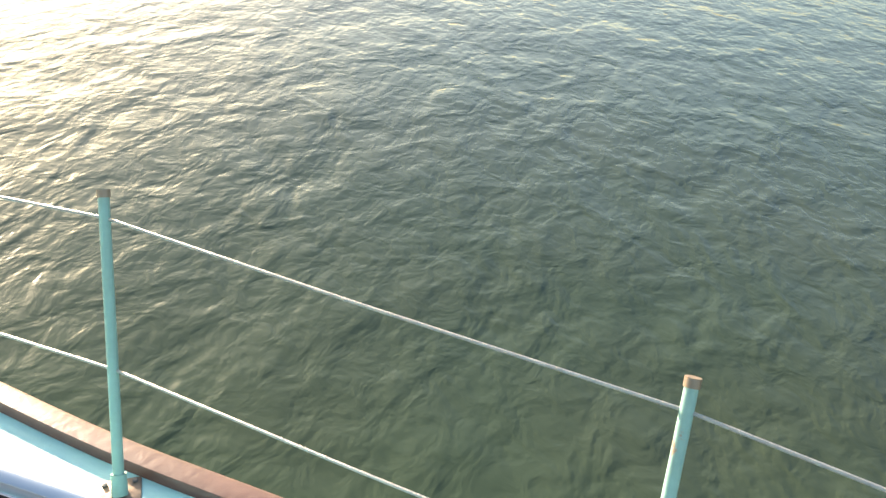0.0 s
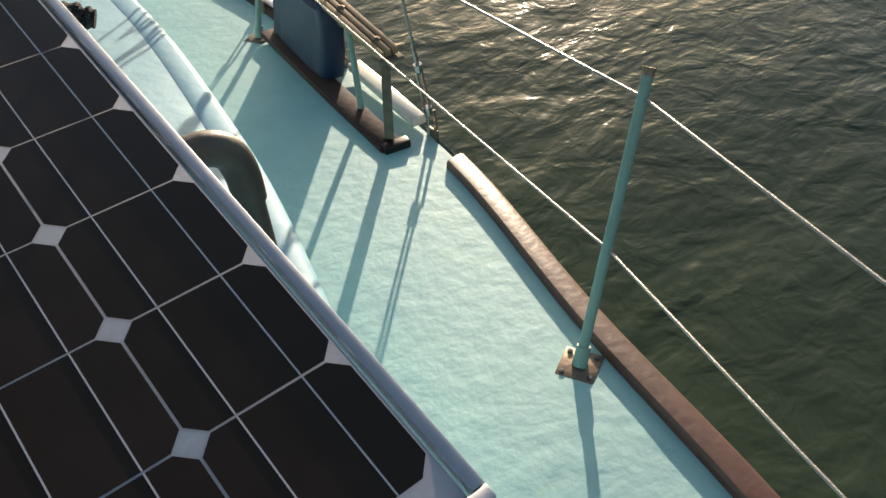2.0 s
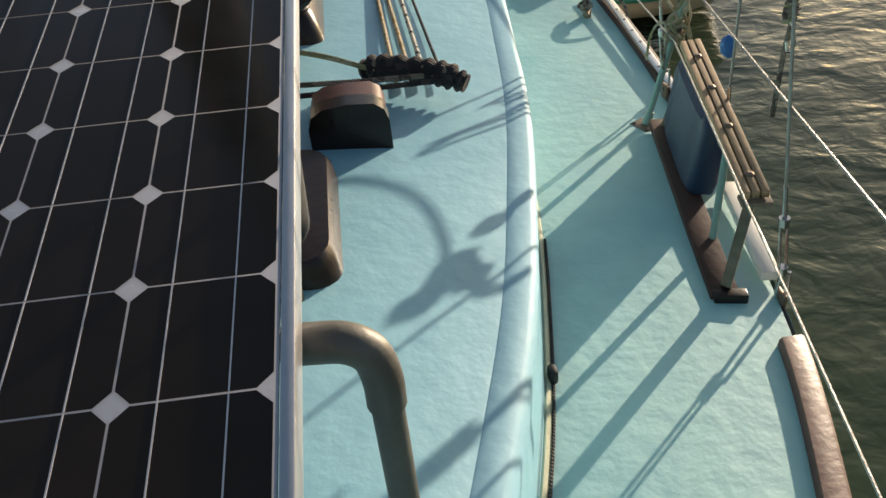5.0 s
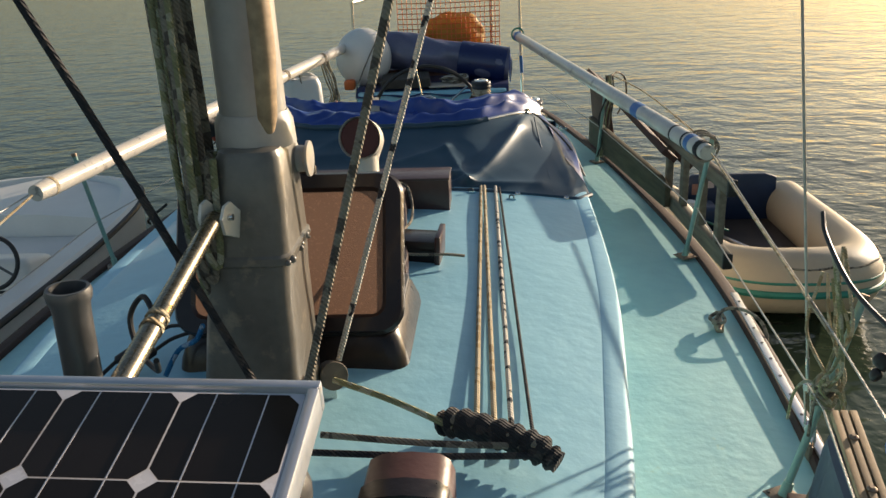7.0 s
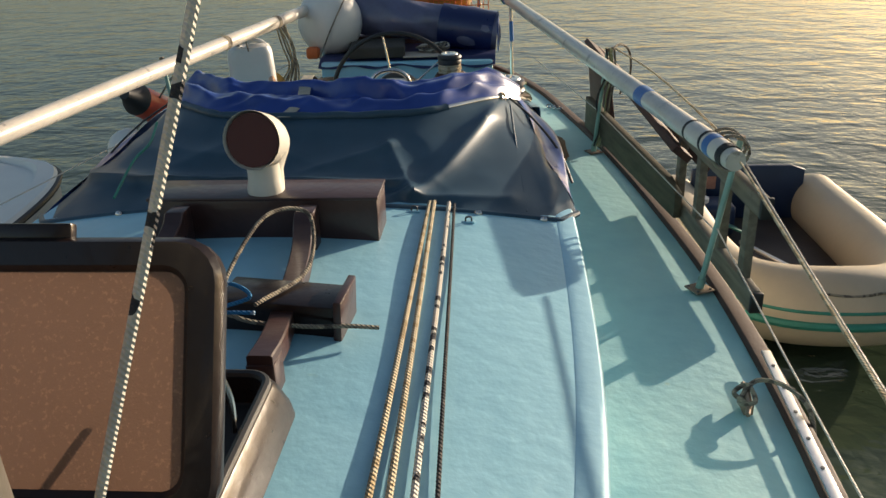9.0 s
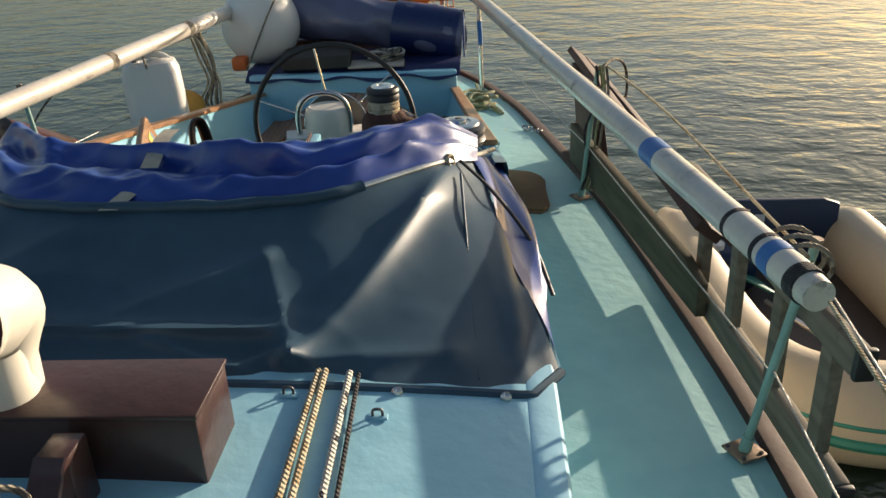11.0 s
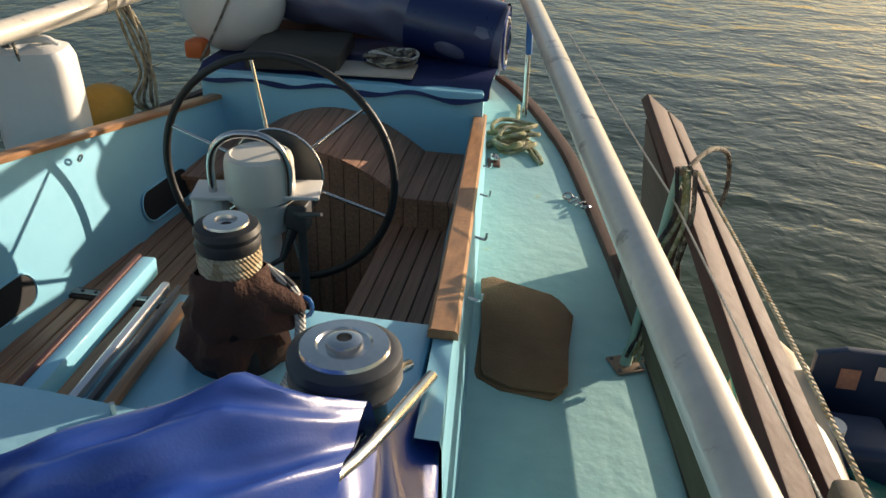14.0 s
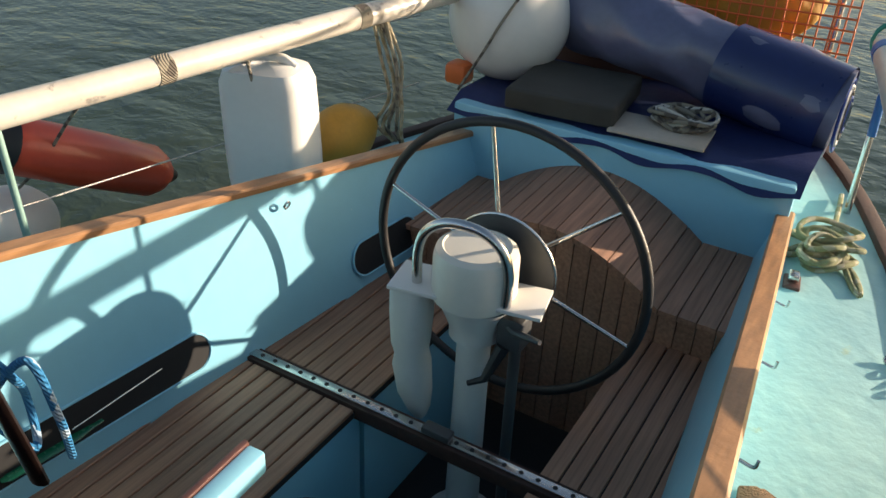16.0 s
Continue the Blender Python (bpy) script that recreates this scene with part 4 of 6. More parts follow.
mf("pad_eye", sweep(bmesh.new(), [(0.108 + 0.004 * math.sin(a), 3.95 + 0.020 * math.cos(a), 0.66 + 0.020 * math.sin(a)) for a in frange(0, 2 * math.pi, 17)[:-1]], 0.005, 7, closed=True), GREYMAST)
bm = bmesh.new()
for k in range(14):
    a = k * 0.46
    bmesh.ops.create_icosphere(bm, subdivisions=2, radius=0.007 + 0.003 * math.sin(k * 2.1), matrix=Matrix.Translation((0.112 + 0.006 * math.sin(k * 1.3), 3.915 + 0.016 * k, 0.972 + 0.006 * math.sin(k * 2.7))))
mf("weld_bead", bm, TABGREY, "lumpy weld seam round the mast foot")
mf("wooden_cleat", sweep(bmesh.new(), [(0.105, 3.925, 1.25), (0.105, 3.915, 1.28), (0.112, 3.915, 1.4), (0.11, 3.925, 1.6)], [0.012, 0.027, 0.032, 0.030], 14, flat=0.7), PALEWOOD, "bleached wooden horn cleat on the mast")
for i in range(13):
    x = -0.045 - 0.013 * (i % 5)
    y = MASTY - 0.13 + 0.022 * (i // 2)
    r = rope("halyard", [(x + 0.03, y + 0.02, 2.6), (x + 0.006 * math.sin(i), y, 1.7), (x - 0.006 * math.cos(i * 2), y - 0.01, 1.3), (x - 0.004, y - 0.01 + 0.004 * i, 1.05 - 0.03 * (i % 3)), (x + 0.018, y + 0.01, 0.98 - 0.03 * (i % 4)), (x + 0.03, y + 0.02, 1.2)], 0.0075, ROPE_GREY if i % 3 else ROPE_OLIVE, n=8)
    tagged(r, "grey weathered halyard hanging in a coil beside the mast", "rope", "halyards")
blk = thing("turning_block", "round turning block at the foot of the mast", "block")
bm = bmesh.new()
lathe(bm, ((0, -0.022), (0.034, -0.022), (0.036, -0.018), (0.03, -0.008), (0.03, 0.008), (0.036, 0.018), (0.034, 0.022), (0, 0.022)), m=Matrix.Translation((0.135, 4.11, 0.595)) @ pose(0, 0, 0, 70, 10, 25), seg=20)
part("sheave", bm, GREYWOOD, blk)
part("strap", box(bmesh.new(), (0.115, 4.12, 0.545), (0.04, 0.05, 0.06), (0, 0, 25)), STEEL, blk)
b2 = thing("turning_block", "steel block shackled to the foot of the mast", "block")
part("sheave", lathe(bmesh.new(), ((0, 0), (0.028, 0), (0.03, 0.01), (0.024, 0.02), (0.03, 0.03), (0.028, 0.04), (0, 0.042)), (0.09, 3.84, 0.54), 18), STEEL, b2)
rA = rope("halyard", [(0.108, 3.777, 0.58), (0.239, 3.775, 1.03), (0.37, 3.773, 1.48), (0.694, 3.768, 2.6)], 0.0085, ROPE_GREY, n=4)
tagged(rA, "grey-brown halyard running down to the mast foot", "rope", "halyards")
rB = rope("halyard", [(0.148, 4.141, 0.62), (0.204, 4.166, 0.80), (0.30, 4.209, 1.11), (0.415, 4.261, 1.48), (0.763, 4.419, 2.6)], 0.0075, ROPE_FLECK, n=4)
tagged(rB, "white halyard with black flecks running down to a block", "rope", "halyards")
rC = rope("stay_line", [(-0.637, 3.908, 2.2), (-0.325, 3.876, 1.52), (-0.114, 3.855, 1.06), (0.087, 3.834, 0.60)], 0.009, ROPE_DARK, n=4)
tagged(rC, "black line slanting down past the mast to the roof", "rope")
boom = thing("club_boom", "steel tube boom hinged on the mast bracket", "boom")
BM0, BM1 = Vector((-0.012, 3.865, 1.09)), Vector((0.008, 3.18, 0.988))
part("tube", sweep(bmesh.new(), [BM0, BM0.lerp(BM1, 0.5), BM1], 0.017, 18), BOOMSTEEL, boom)
for q in (0.505, 0.545):
    c = BM0.lerp(BM1, q)
    part("lashing", sweep(bmesh.new(), [c, c + Vector((0, -0.010, -0.001))], 0.0195, 14), ROPE_CREAM, boom)
hp = thing("vent_pipe", "short black vent pipe with a rolled rim", "vent pipe")
bm = bmesh.new()
lathe(bm, ((0.027, 0.0), (0.027, 0.60), (0.028, 0.615), (0.032, 0.625), (0.0335, 0.635), (0.031, 0.642), (0.026, 0.642), (0.024, 0.62), (0.023, 0.4), (0, 0.4)), m=Matrix.Translation((-0.097, 3.402, 0.502)) @ pose(0, 0, 0, 0, 2, 0))
part("pipe", bm, DKGREY, hp)
cable = thing("cable", "black cable with two inline connectors lying by the mast", "cable")
for p0, p1 in (((-0.50, 4.285, 0.545), (-0.44, 4.395, 0.56)), ((-0.462, 4.205, 0.545), (-0.402, 4.32, 0.56))):
    p0, p1 = Vector(p0), Vector(p1)
    u = (p1 - p0).normalized()
    part("connector", sweep(bmesh.new(), [p0, p0 + u * 0.006, p0.lerp(p1, 0.5), p1 - u * 0.006, p1], [0.008, 0.0135, 0.0145, 0.0135, 0.008], 14), RUBBER, cable)
    part("lead", sweep(bmesh.new(), curve_pts([p0, p0 - u * 0.08 + Vector((0, 0, -0.012)), p0 - u * 0.16 + Vector((-0.03, 0.02, -0.015)), p0 - u * 0.17 + Vector((-0.09, 0.08, -0.02))], 6), 0.0055, 8), RUBBER, cable)
    part("lead", sweep(bmesh.new(), curve_pts([p1, p1 + u * 0.05 + Vector((0.02, 0, 0.01)), (-0.26, 4.36, 0.60), (-0.12, 4.16, 0.66)], 6), 0.0055, 8), RUBBER, cable)
lp = rope("cable", [(-0.02, 3.55, 1.02), (-0.06, 3.60, 1.04), (-0.09, 3.60, 1.00), (-0.07, 3.57, 0.95), (-0.02, 3.52, 0.94), (0.0, 3.48, 0.98)], 0.005, RUBBER, n=7)
tagged(lp, "black cable looped round the steel tube boom", "cable")
bc = rope("hanging_rope", [(-0.20, 4.18, 0.70), (-0.24, 4.22, 0.64), (-0.30, 4.24, 0.60), (-0.33, 4.20, 0.545)], 0.007, ROPE_BLUE, n=6)
tagged(bc, "frayed blue cord end hanging from the mast", "rope")
# bracket arms and beam aft of the hatch
for xx, xe in ((-0.235, -0.25), (0.15, 0.225)):
    arm = thing("curved_bracket", "curved brown wooden arm behind the hatch", "arm", "hatch arms")
    c = curve_pts([(xx, 5.54, 0.632), (xx, 5.50, 0.60), (xx + (xe - xx) * 0.2, 5.40, 0.568), (xx + (xe - xx) * 0.45, 5.22, 0.558), (xx + (xe - xx) * 0.7, 5.02, 0.562), (xe, 4.86, 0.592), (xe, 4.76, 0.60)], 6)
    part("arm_body", bar(bmesh.new(), c, 0.055, 0.052), BOXBROWN, arm)
    part("post", box(bmesh.new(), (xx, 5.555, 0.585), (0.056, 0.07, 0.13), bev=0.006), BOXBROWN, arm)
    part("foot", box(bmesh.new(), (xe, 4.79, 0.565), (0.062, 0.07, 0.08), bev=0.006), BOXBROWN, arm)
beam = thing("wooden_block", "dark brown wooden block lying on the cabin roof", "block")
part("block_body", box(bmesh.new(), (0.19, 5.095, 0.565), (0.29, 0.13, 0.085), (0, 3, -4), bev=0.005), DKBROWN, beam)
part("end_plate", box(bmesh.new(), (0.342, 5.082, 0.568), (0.02, 0.155, 0.11), (0, 3, -4), bev=0.004), BOXBROWN, beam)
c2 = rope("cable", [(0.43, 5.03, 0.545), (0.36, 5.01, 0.56), (0.25, 4.99, 0.57), (0.12, 4.97, 0.60), (0.05, 5.05, 0.62), (0.1, 5.3, 0.72), (0.2, 5.38, 0.70), (0.23, 5.2, 0.62), (0.15, 5.0, 0.62)], 0.0055, ROPE_GREY, n=8)
tagged(c2, "stiff brown cable looped over the wooden block", "cable")
c3 = rope("cable", [(0.02, 5.0, 0.63), (0.08, 5.03, 0.66), (0.14, 5.0, 0.64), (0.06, 4.97, 0.62), (0.16, 4.96, 0.62)], 0.005, ROPE_BLUE, n=8)
tagged(c3, "knotted blue line on the wooden block", "rope")
for px, py in ((0.611, 5.834), (0.43, 5.88), (-0.43, 5.9)):
    pe = thing("pad_eye", "small blue painted pad eye screwed to the roof", "pad eye", "pad eyes")
    part("plate", box(bmesh.new(), (px, py, cabin_z(px, py) + 0.002), (0.04, 0.02, 0.006)), CABIN, pe)
    part("eye", sweep(bmesh.new(), curve_pts([(px - 0.01, py, cabin_z(px, py)), (px - 0.008, py, cabin_z(px, py) + 0.018), (px + 0.008, py, cabin_z(px, py) + 0.018), (px + 0.01, py, cabin_z(px, py))], 4), 0.003, 6), DKGREY, pe)

# ================================================================ starboard-hand rack, shrouds and deck edge
rack = thing("slatted_rack", "weathered wooden rack with a slatted top at the deck edge", "rack")
R0, R1 = Vector((1.243, 3.40, 0.035)), Vector((1.405, 4.36, 0.02))
T0, T1 = Vector((1.325, 3.485, 0.295)), Vector((1.485, 4.345, 0.325))
d = (R1 - R0).normalized()
ang = math.degrees(math.atan2(-d.x, d.y))
part("base_board", box(bmesh.new(), ((R0 + R1) / 2 + Vector((0, 0, 0.014))), (0.075, 0.97, 0.026), (0, 0, ang), bev=0.004), RAILWOOD, rack, "brown painted base board")
d2 = (T1 - T0).normalized()
ang2 = math.degrees(math.atan2(-d2.x, d2.y))
for i in (-1, 0, 1):
    off = Vector((d2.y, -d2.x, 0)) * i * 0.023
    part("slat", box(bmesh.new(), (T0 + T1) / 2 + off + Vector((0, 0, 0.002 * i)), (0.019, 0.89, 0.022), (1.9, 0, ang2), bev=0.002), PALEWOOD, rack)
for q in (0.08, 0.36, 0.62, 0.86):
    c = T0.lerp(T1, q) + Vector((0, 0, 0.010))
    part("bolt", lathe(bmesh.new(), ((0.013, 0), (0.013, 0.004), (0.006, 0.010), (0, 0.010)), c, 10), RUSTY, rack)
for q in (0.3, 0.62):
    c = T0.lerp(T1, q) + Vector((0, 0, -0.013))
    part("batten", box(bmesh.new(), c, (0.068, 0.03, 0.012), (0, 0, ang2), bev=0.002), GREYWOOD, rack)
for a, b in ((R0 + Vector((0.012, 0.03, 0.025)), T0 + Vector((0, 0.015, -0.012))), (R1 + Vector((0.0, -0.05, 0.025)), T1 + Vector((0, -0.03, -0.012)))):
    part("post", sweep(bmesh.new(), [a, b], 0.026, 4, flat=0.6), GREYWOOD, rack)
part("top_plate", box(bmesh.new(), T0 + Vector((0, -0.005, -0.017)), (0.078, 0.045, 0.012), (0, 0, ang2), bev=0.003), GREYWOOD, rack)
part("foot_block", box(bmesh.new(), R0 + Vector((0.012, 0.0, 0.012)), (0.085, 0.035, 0.028), (0, 0, ang2), bev=0.004), DKBROWN, rack)
part("strut", sweep(bmesh.new(), [(1.305, 3.64, 0.04), (1.352, 3.72, 0.295)], 0.0105, 10), GREENPOLE, rack, "green painted steel strut")
cup = thing("plastic_canister", "dark navy plastic canister with moulded grips wedged under the rack", "canister")
CAN = Matrix.Translation((1.40, 4.085, 0.045)) @ pose(0, 0, 0, 0, 7, ang2)
bm = bmesh.new()
rows = []
for z, w, l in ((0.0, 0.075, 0.42), (0.012, 0.10, 0.465), (0.05, 0.108, 0.48), (0.11, 0.108, 0.48), (0.15, 0.106, 0.48), (0.20, 0.108, 0.48), (0.240, 0.10, 0.465), (0.255, 0.075, 0.43)):
    ring = []
    for k in range(48):
        a = 2 * math.pi * k / 48
        ca, sa = math.cos(a), math.sin(a)
        x, y = w / 2 * math.copysign(abs(ca) ** 0.45, ca), l / 2 * math.copysign(abs(sa) ** 0.45, sa)
        grip = 0.020 * max(0.0, math.sin((y / 0.48 + 0.5) * 3 * math.pi) ** 2 - 0.35) * (1 if 0.03 < z < 0.22 else 0)
        ring.append(CAN @ Vector((x - math.copysign(grip, x), y, z)))
    rows.append(ring + [ring[0]])
v = grid(bm, rows)
bm.faces.new(v[-1][:-1])
bm.faces.new(v[0][:-1])
bmesh.ops.remove_doubles(bm, verts=bm.verts, dist=0.0004)
part("body", bm, NAVYBOARD, cup)
part("lid", lathe(bmesh.new(), ((0.026, 0), (0.026, 0.02), (0.02, 0.024), (0, 0.024)), m=CAN @ Matrix.Translation((0, 0.16, 0.238)), seg=18), RUBBER, cup, "black screw lid")
wp = thing("plank", "short white painted plank at the deck edge", "plank")
part("board", box(bmesh.new(), (1.418, 3.665, 0.055), (0.05, 0.45, 0.03), (0, 0, -9.5), bev=0.005), WHITEP, wp)


def shroud(x, y, z, top, label, turn=True):
    s = thing("shroud", label, "shroud", "shrouds")
    a, b = Vector((x, y, z)), Vector(top)
    u = (b - a).normalized()
    part("wire", sweep(bmesh.new(), [a + u * 0.30, b], 0.0042, 8), WIRE, s)
    for k in (-1, 1):
        w = Vector((0.009 * k, 0.0, 0))
        part("screw_side", sweep(bmesh.new(), [a + u * 0.07 + w, a + u * 0.21 + w], 0.0042, 8), STEEL, s)
    for q in (0.065, 0.21):
        part("screw_end", sweep(bmesh.new(), [a + u * q, a + u * (q + 0.022)], 0.014, 10), STEEL, s)
    part("stud", sweep(bmesh.new(), [a + u * 0.2, a + u * 0.32], 0.006, 8), STEEL, s)
    part("fork", sweep(bmesh.new(), curve_pts([a + Vector((-0.012, 0, 0.07)), a + Vector((-0.014, 0, 0.0)), a + Vector((0.0, 0, -0.012)), a + Vector((0.014, 0, 0.0)), a + Vector((0.012, 0, 0.07))], 5), 0.005, 8), STEEL, s)
    part("chain_plate", box(bmesh.new(), (x, y, z - 0.02), (0.012, 0.05, 0.06)), RUSTY, s)
    return s


shroud(1.378, 3.376, 0.05, (1.14, 3.52, 2.6), "steel wire shroud with a rigging screw at the deck edge")
shroud(1.462, 3.97, 0.05, (1.27, 3.62, 2.9), "steel wire shroud rising beside the slatted rack")
shroud(1.51, 4.60, 0.05, (1.12, 4.52, 3.0), "steel wire shroud with rope tails tied to it")
o = rope("brown_line", [(1.40, 3.60, 0.44), (1.403, 3.60, 0.60), (1.408, 3.60, 0.73), (1.36, 3.60, 0.96), (1.27, 3.58, 1.4), (1.0, 3.55, 2.7)], 0.0065, ROPE_GREY, n=6)
tagged(o, "grey-brown line made fast beside the forward shroud", "rope")
wr = thing("line_wrapping", "brown cord wound round a hanging line with a steel hook", "wrapping")
for i in range(9):
    c = Vector((1.405, 3.60, 0.69 + 0.012 * i))
    part("turn", sweep(bmesh.new(), [c + Vector(((0.012 + 0.003 * math.sin(i)) * math.cos(k * math.pi / 5), 0.012 * math.sin(k * math.pi / 5), 0.004 * math.sin(k))) for k in range(10)], 0.006, 6, closed=True), ROPE_OLIVE if i % 3 == 0 else ROPE_GREY, wr)
part("hook", sweep(bmesh.new(), curve_pts([(1.405, 3.60, 0.69), (1.415, 3.59, 0.655), (1.42, 3.59, 0.625), (1.405, 3.585, 0.615), (1.40, 3.59, 0.64)], 5), 0.004, 6), STEEL, wr)
part("tail", sweep(bmesh.new(), curve_pts([(1.40, 3.60, 0.78), (1.37, 3.62, 0.79), (1.345, 3.63, 0.775)], 5), 0.006, 6), ROPE_OLIVE, wr)
rig = thing("rope_tails", "tangle of old rope ends tied round the shroud and post", "rope")
random.seed(5)
for i in range(8):
    a = Vector((1.485 + random.uniform(-0.03, 0.03), 4.44 + random.uniform(-0.04, 0.04), 0.34 + random.uniform(-0.03, 0.03)))
    part("tail", sweep(bmesh.new(), curve_pts([a, a + Vector((random.uniform(-0.05, 0.03), random.uniform(-0.05, 0.06), 0.07)), a + Vector((random.uniform(-0.03, 0.03), random.uniform(0, 0.09), 0.17)), a + Vector((0.005, 0.10, 0.28 + 0.02 * i))], 6), 0.005, 7), ROPE_CREAM if i % 2 else ROPE_OLIVE, rig)
for i in range(6):
    c = Vector((1.468, 4.445, 0.30 + 0.014 * i))
    part("turn", sweep(bmesh.new(), [c + Vector(((0.026 + 0.006 * math.sin(i * 2)) * math.cos(k * math.pi / 6), 0.026 * math.sin(k * math.pi / 6), 0.012 * math.sin(k + i))) for k in range(12)], 0.006, 6, closed=True), (ROPE_GREY, ROPE_OLIVE, ROPE_CREAM)[i % 3], rig)
for i in range(5):
    a0, r0 = i * 1.3, 0.035 + 0.006 * (i % 3)
    part("loose_end", sweep(bmesh.new(), curve_pts([(1.468, 4.445, 0.33), (1.468 + r0 * math.cos(a0), 4.445 + r0 * math.sin(a0), 0.36), (1.468 + 1.7 * r0 * math.cos(a0), 4.445 + 1.7 * r0 * math.sin(a0), 0.31), (1.468 + 1.9 * r0 * math.cos(a0), 4.445 + 1.9 * r0 * math.sin(a0), 0.22)], 5), 0.005, 6), ROPE_GREY if i % 2 else ROPE_OLIVE, rig)
ball = thing("dark_wrap", "black rag wound round a shroud with a black hose", "wrapping")
random.seed(21)
for i, (dx, dy, dz, rr) in enumerate(((0, 0, 0, 0.026), (0.012, 0.006, 0.035, 0.021), (-0.018, 0.015, -0.012, 0.019), (0.022, -0.015, -0.018, 0.016), (-0.04, 0.04, -0.06, 0.017), (-0.046, 0.045, -0.095, 0.013))):
    bm = bmesh.new()
    bmesh.ops.create_icosphere(bm, subdivisions=3, radius=rr)
    for v in bm.verts:
        v.co *= 1 + 0.5 * noise.noise(v.co * 45 + Vector((i * 3, 0, 0)))
        v.co.z *= 1.25
    bm.transform(Matrix.Translation((1.452 + dx, 4.0 + dy, 0.715 + dz)))
    part("rag", bm, RUBBER, ball)
part("hose", sweep(bmesh.new(), curve_pts([(1.452, 4.0, 0.72), (1.44, 4.12, 0.715), (1.43, 4.30, 0.735), (1.44, 4.50, 0.79), (1.455, 4.58, 0.83)], 6), 0.0065, 9), RUBBER, ball, "black hose")
part("loose_end", sweep(bmesh.new(), curve_pts([(1.46, 3.99, 0.70), (1.50, 3.95, 0.69), (1.525, 3.94, 0.66)], 5), [0.012] * 6 + [0.009] * 5, 8), RUBBER, ball)
tails = thing("blue_lashing", "blue cord lashing low on a shroud", "lashing")
bm = bmesh.new()
bmesh.ops.create_icosphere(bm, subdivisions=3, radius=0.022)
for v in bm.verts:
    v.co *= 1 + 0.3 * noise.noise(v.co * 60)
    v.co.z *= 1.5
bm.transform(Matrix.Translation((1.447, 3.985, 0.465)))
part("knot", bm, BLUETAPE, tails)

# fairlead on the deck against the cabin side
ln = rope("foot_line", [(cabin_half(y) + 0.05, y, deck_z(y) + 0.024) for y in frange(2.55, 3.75, 9)], 0.004, ROPE_DARK, n=4)
tagged(ln, "thin black line lying along the foot of the cabin side", "rope")
fl = thing("fairlead", "small black fairlead at the foot of the cabin side", "fairlead")
part("eye", box(bmesh.new(), (0.740, 3.19, 0.085), (0.022, 0.035, 0.04), bev=0.008), RUBBER, fl)

# horn cleat with line, forward of the side gate
cl = thing("mooring_cleat", "small cleat with an old line made fast at the deck edge", "cleat")
part("horn", sweep(bmesh.new(), curve_pts([(1.44, 5.42, 0.045), (1.455, 5.47, 0.05), (1.465, 5.53, 0.05), (1.47, 5.59, 0.045)], 5), [0.008] * 4 + [0.011] * 8 + [0.008] * 4, 8), RUSTY, cl)
part("stem", box(bmesh.new(), (1.46, 5.50, 0.025), (0.03, 0.05, 0.04)), RUSTY, cl)
part("line", sweep(bmesh.new(), curve_pts([(1.44, 5.46, 0.06), (1.43, 5.54, 0.045), (1.475, 5.56, 0.06), (1.47, 5.46, 0.065), (1.43, 5.48, 0.05), (1.50, 5.56, 0.075), (1.58, 5.5, 0.085), (1.63, 5.42, 0.02), (1.64, 5.36, -0.25)], 6), 0.0075, 8), ROPE_GREY, cl, "weathered grey line")
# genoa track of pale metal on the rail
tr = thing("rail_track", "pale drilled metal track screwed on the toe rail", "track")
part("track", box(bmesh.new(), (1.565, 5.05, deck_z(5.0) + 0.030), (0.03, 1.5, 0.01), (0, 0, -2.6), bev=0.002), ALU, tr)
for i in range(11):
    part("screw", lathe(bmesh.new(), ((0.006, 0), (0.006, 0.003), (0, 0.003)), (1.565 + 0.0455 * (4.4 + 0.13 * i - 5.05) , 4.4 + 0.13 * i, deck_z(5.0) + 0.034), 8), DKGREY, tr)

# ================================================================ side gate, spars and boards
def spar(name, label, a, b, r, bands, blue):
    s = thing(name, label, "spar", "spars")
    a, b = Vector(a), Vector(b)
    part("tube", sweep(bmesh.new(), [a, a.lerp(b, 0.02), a.lerp(b, 0.5), a.lerp(b, 0.98), b], [r * 0.85, r, r, r * 0.97, r * 0.8], 28), SPAR, s)
    for q, mt, w in bands:
        c, e = a.lerp(b, q), a.lerp(b, q + w)
        part("band", sweep(bmesh.new(), [c, e], r * 1.03, 28), mt, s)
    return s


spar("spar", "worn white painted spar lashed along the side with blue tape", (1.505, 6.06, 0.622), (0.745, 10.2, 0.70), 0.042, ((0.20, BLUETAPE, 0.024), (0.034, BLUETAPE, 0.011), (0.009, ROPE_DARK, 0.009), (0.965, BLUETAPE, 0.015), (0.05, ROPE_DARK, 0.004), (0.085, ROPE_DARK, 0.004)), 1)
spar("spar", "worn white painted spar lashed along the rail above the fenders", (-1.50, 5.75, 0.60), (-0.80, 10.35, 0.66), 0.044, ((0.02, ROPE_CREAM, 0.004), (0.62, ROPE_GREY, 0.012), (0.80, ROPE_GREY, 0.012), (0.97, ROPE_DARK, 0.008)), 0)
tipl = thing("lashing", "turns of rope lashing the spar end", "lashing")
part("line", sweep(bmesh.new(), curve_pts([(-1.5, 5.72, 0.6), (-1.5, 5.2, 0.52), (-1.4, 4.4, 0.42)], 4), 0.006, 7), ROPE_CREAM, tipl)
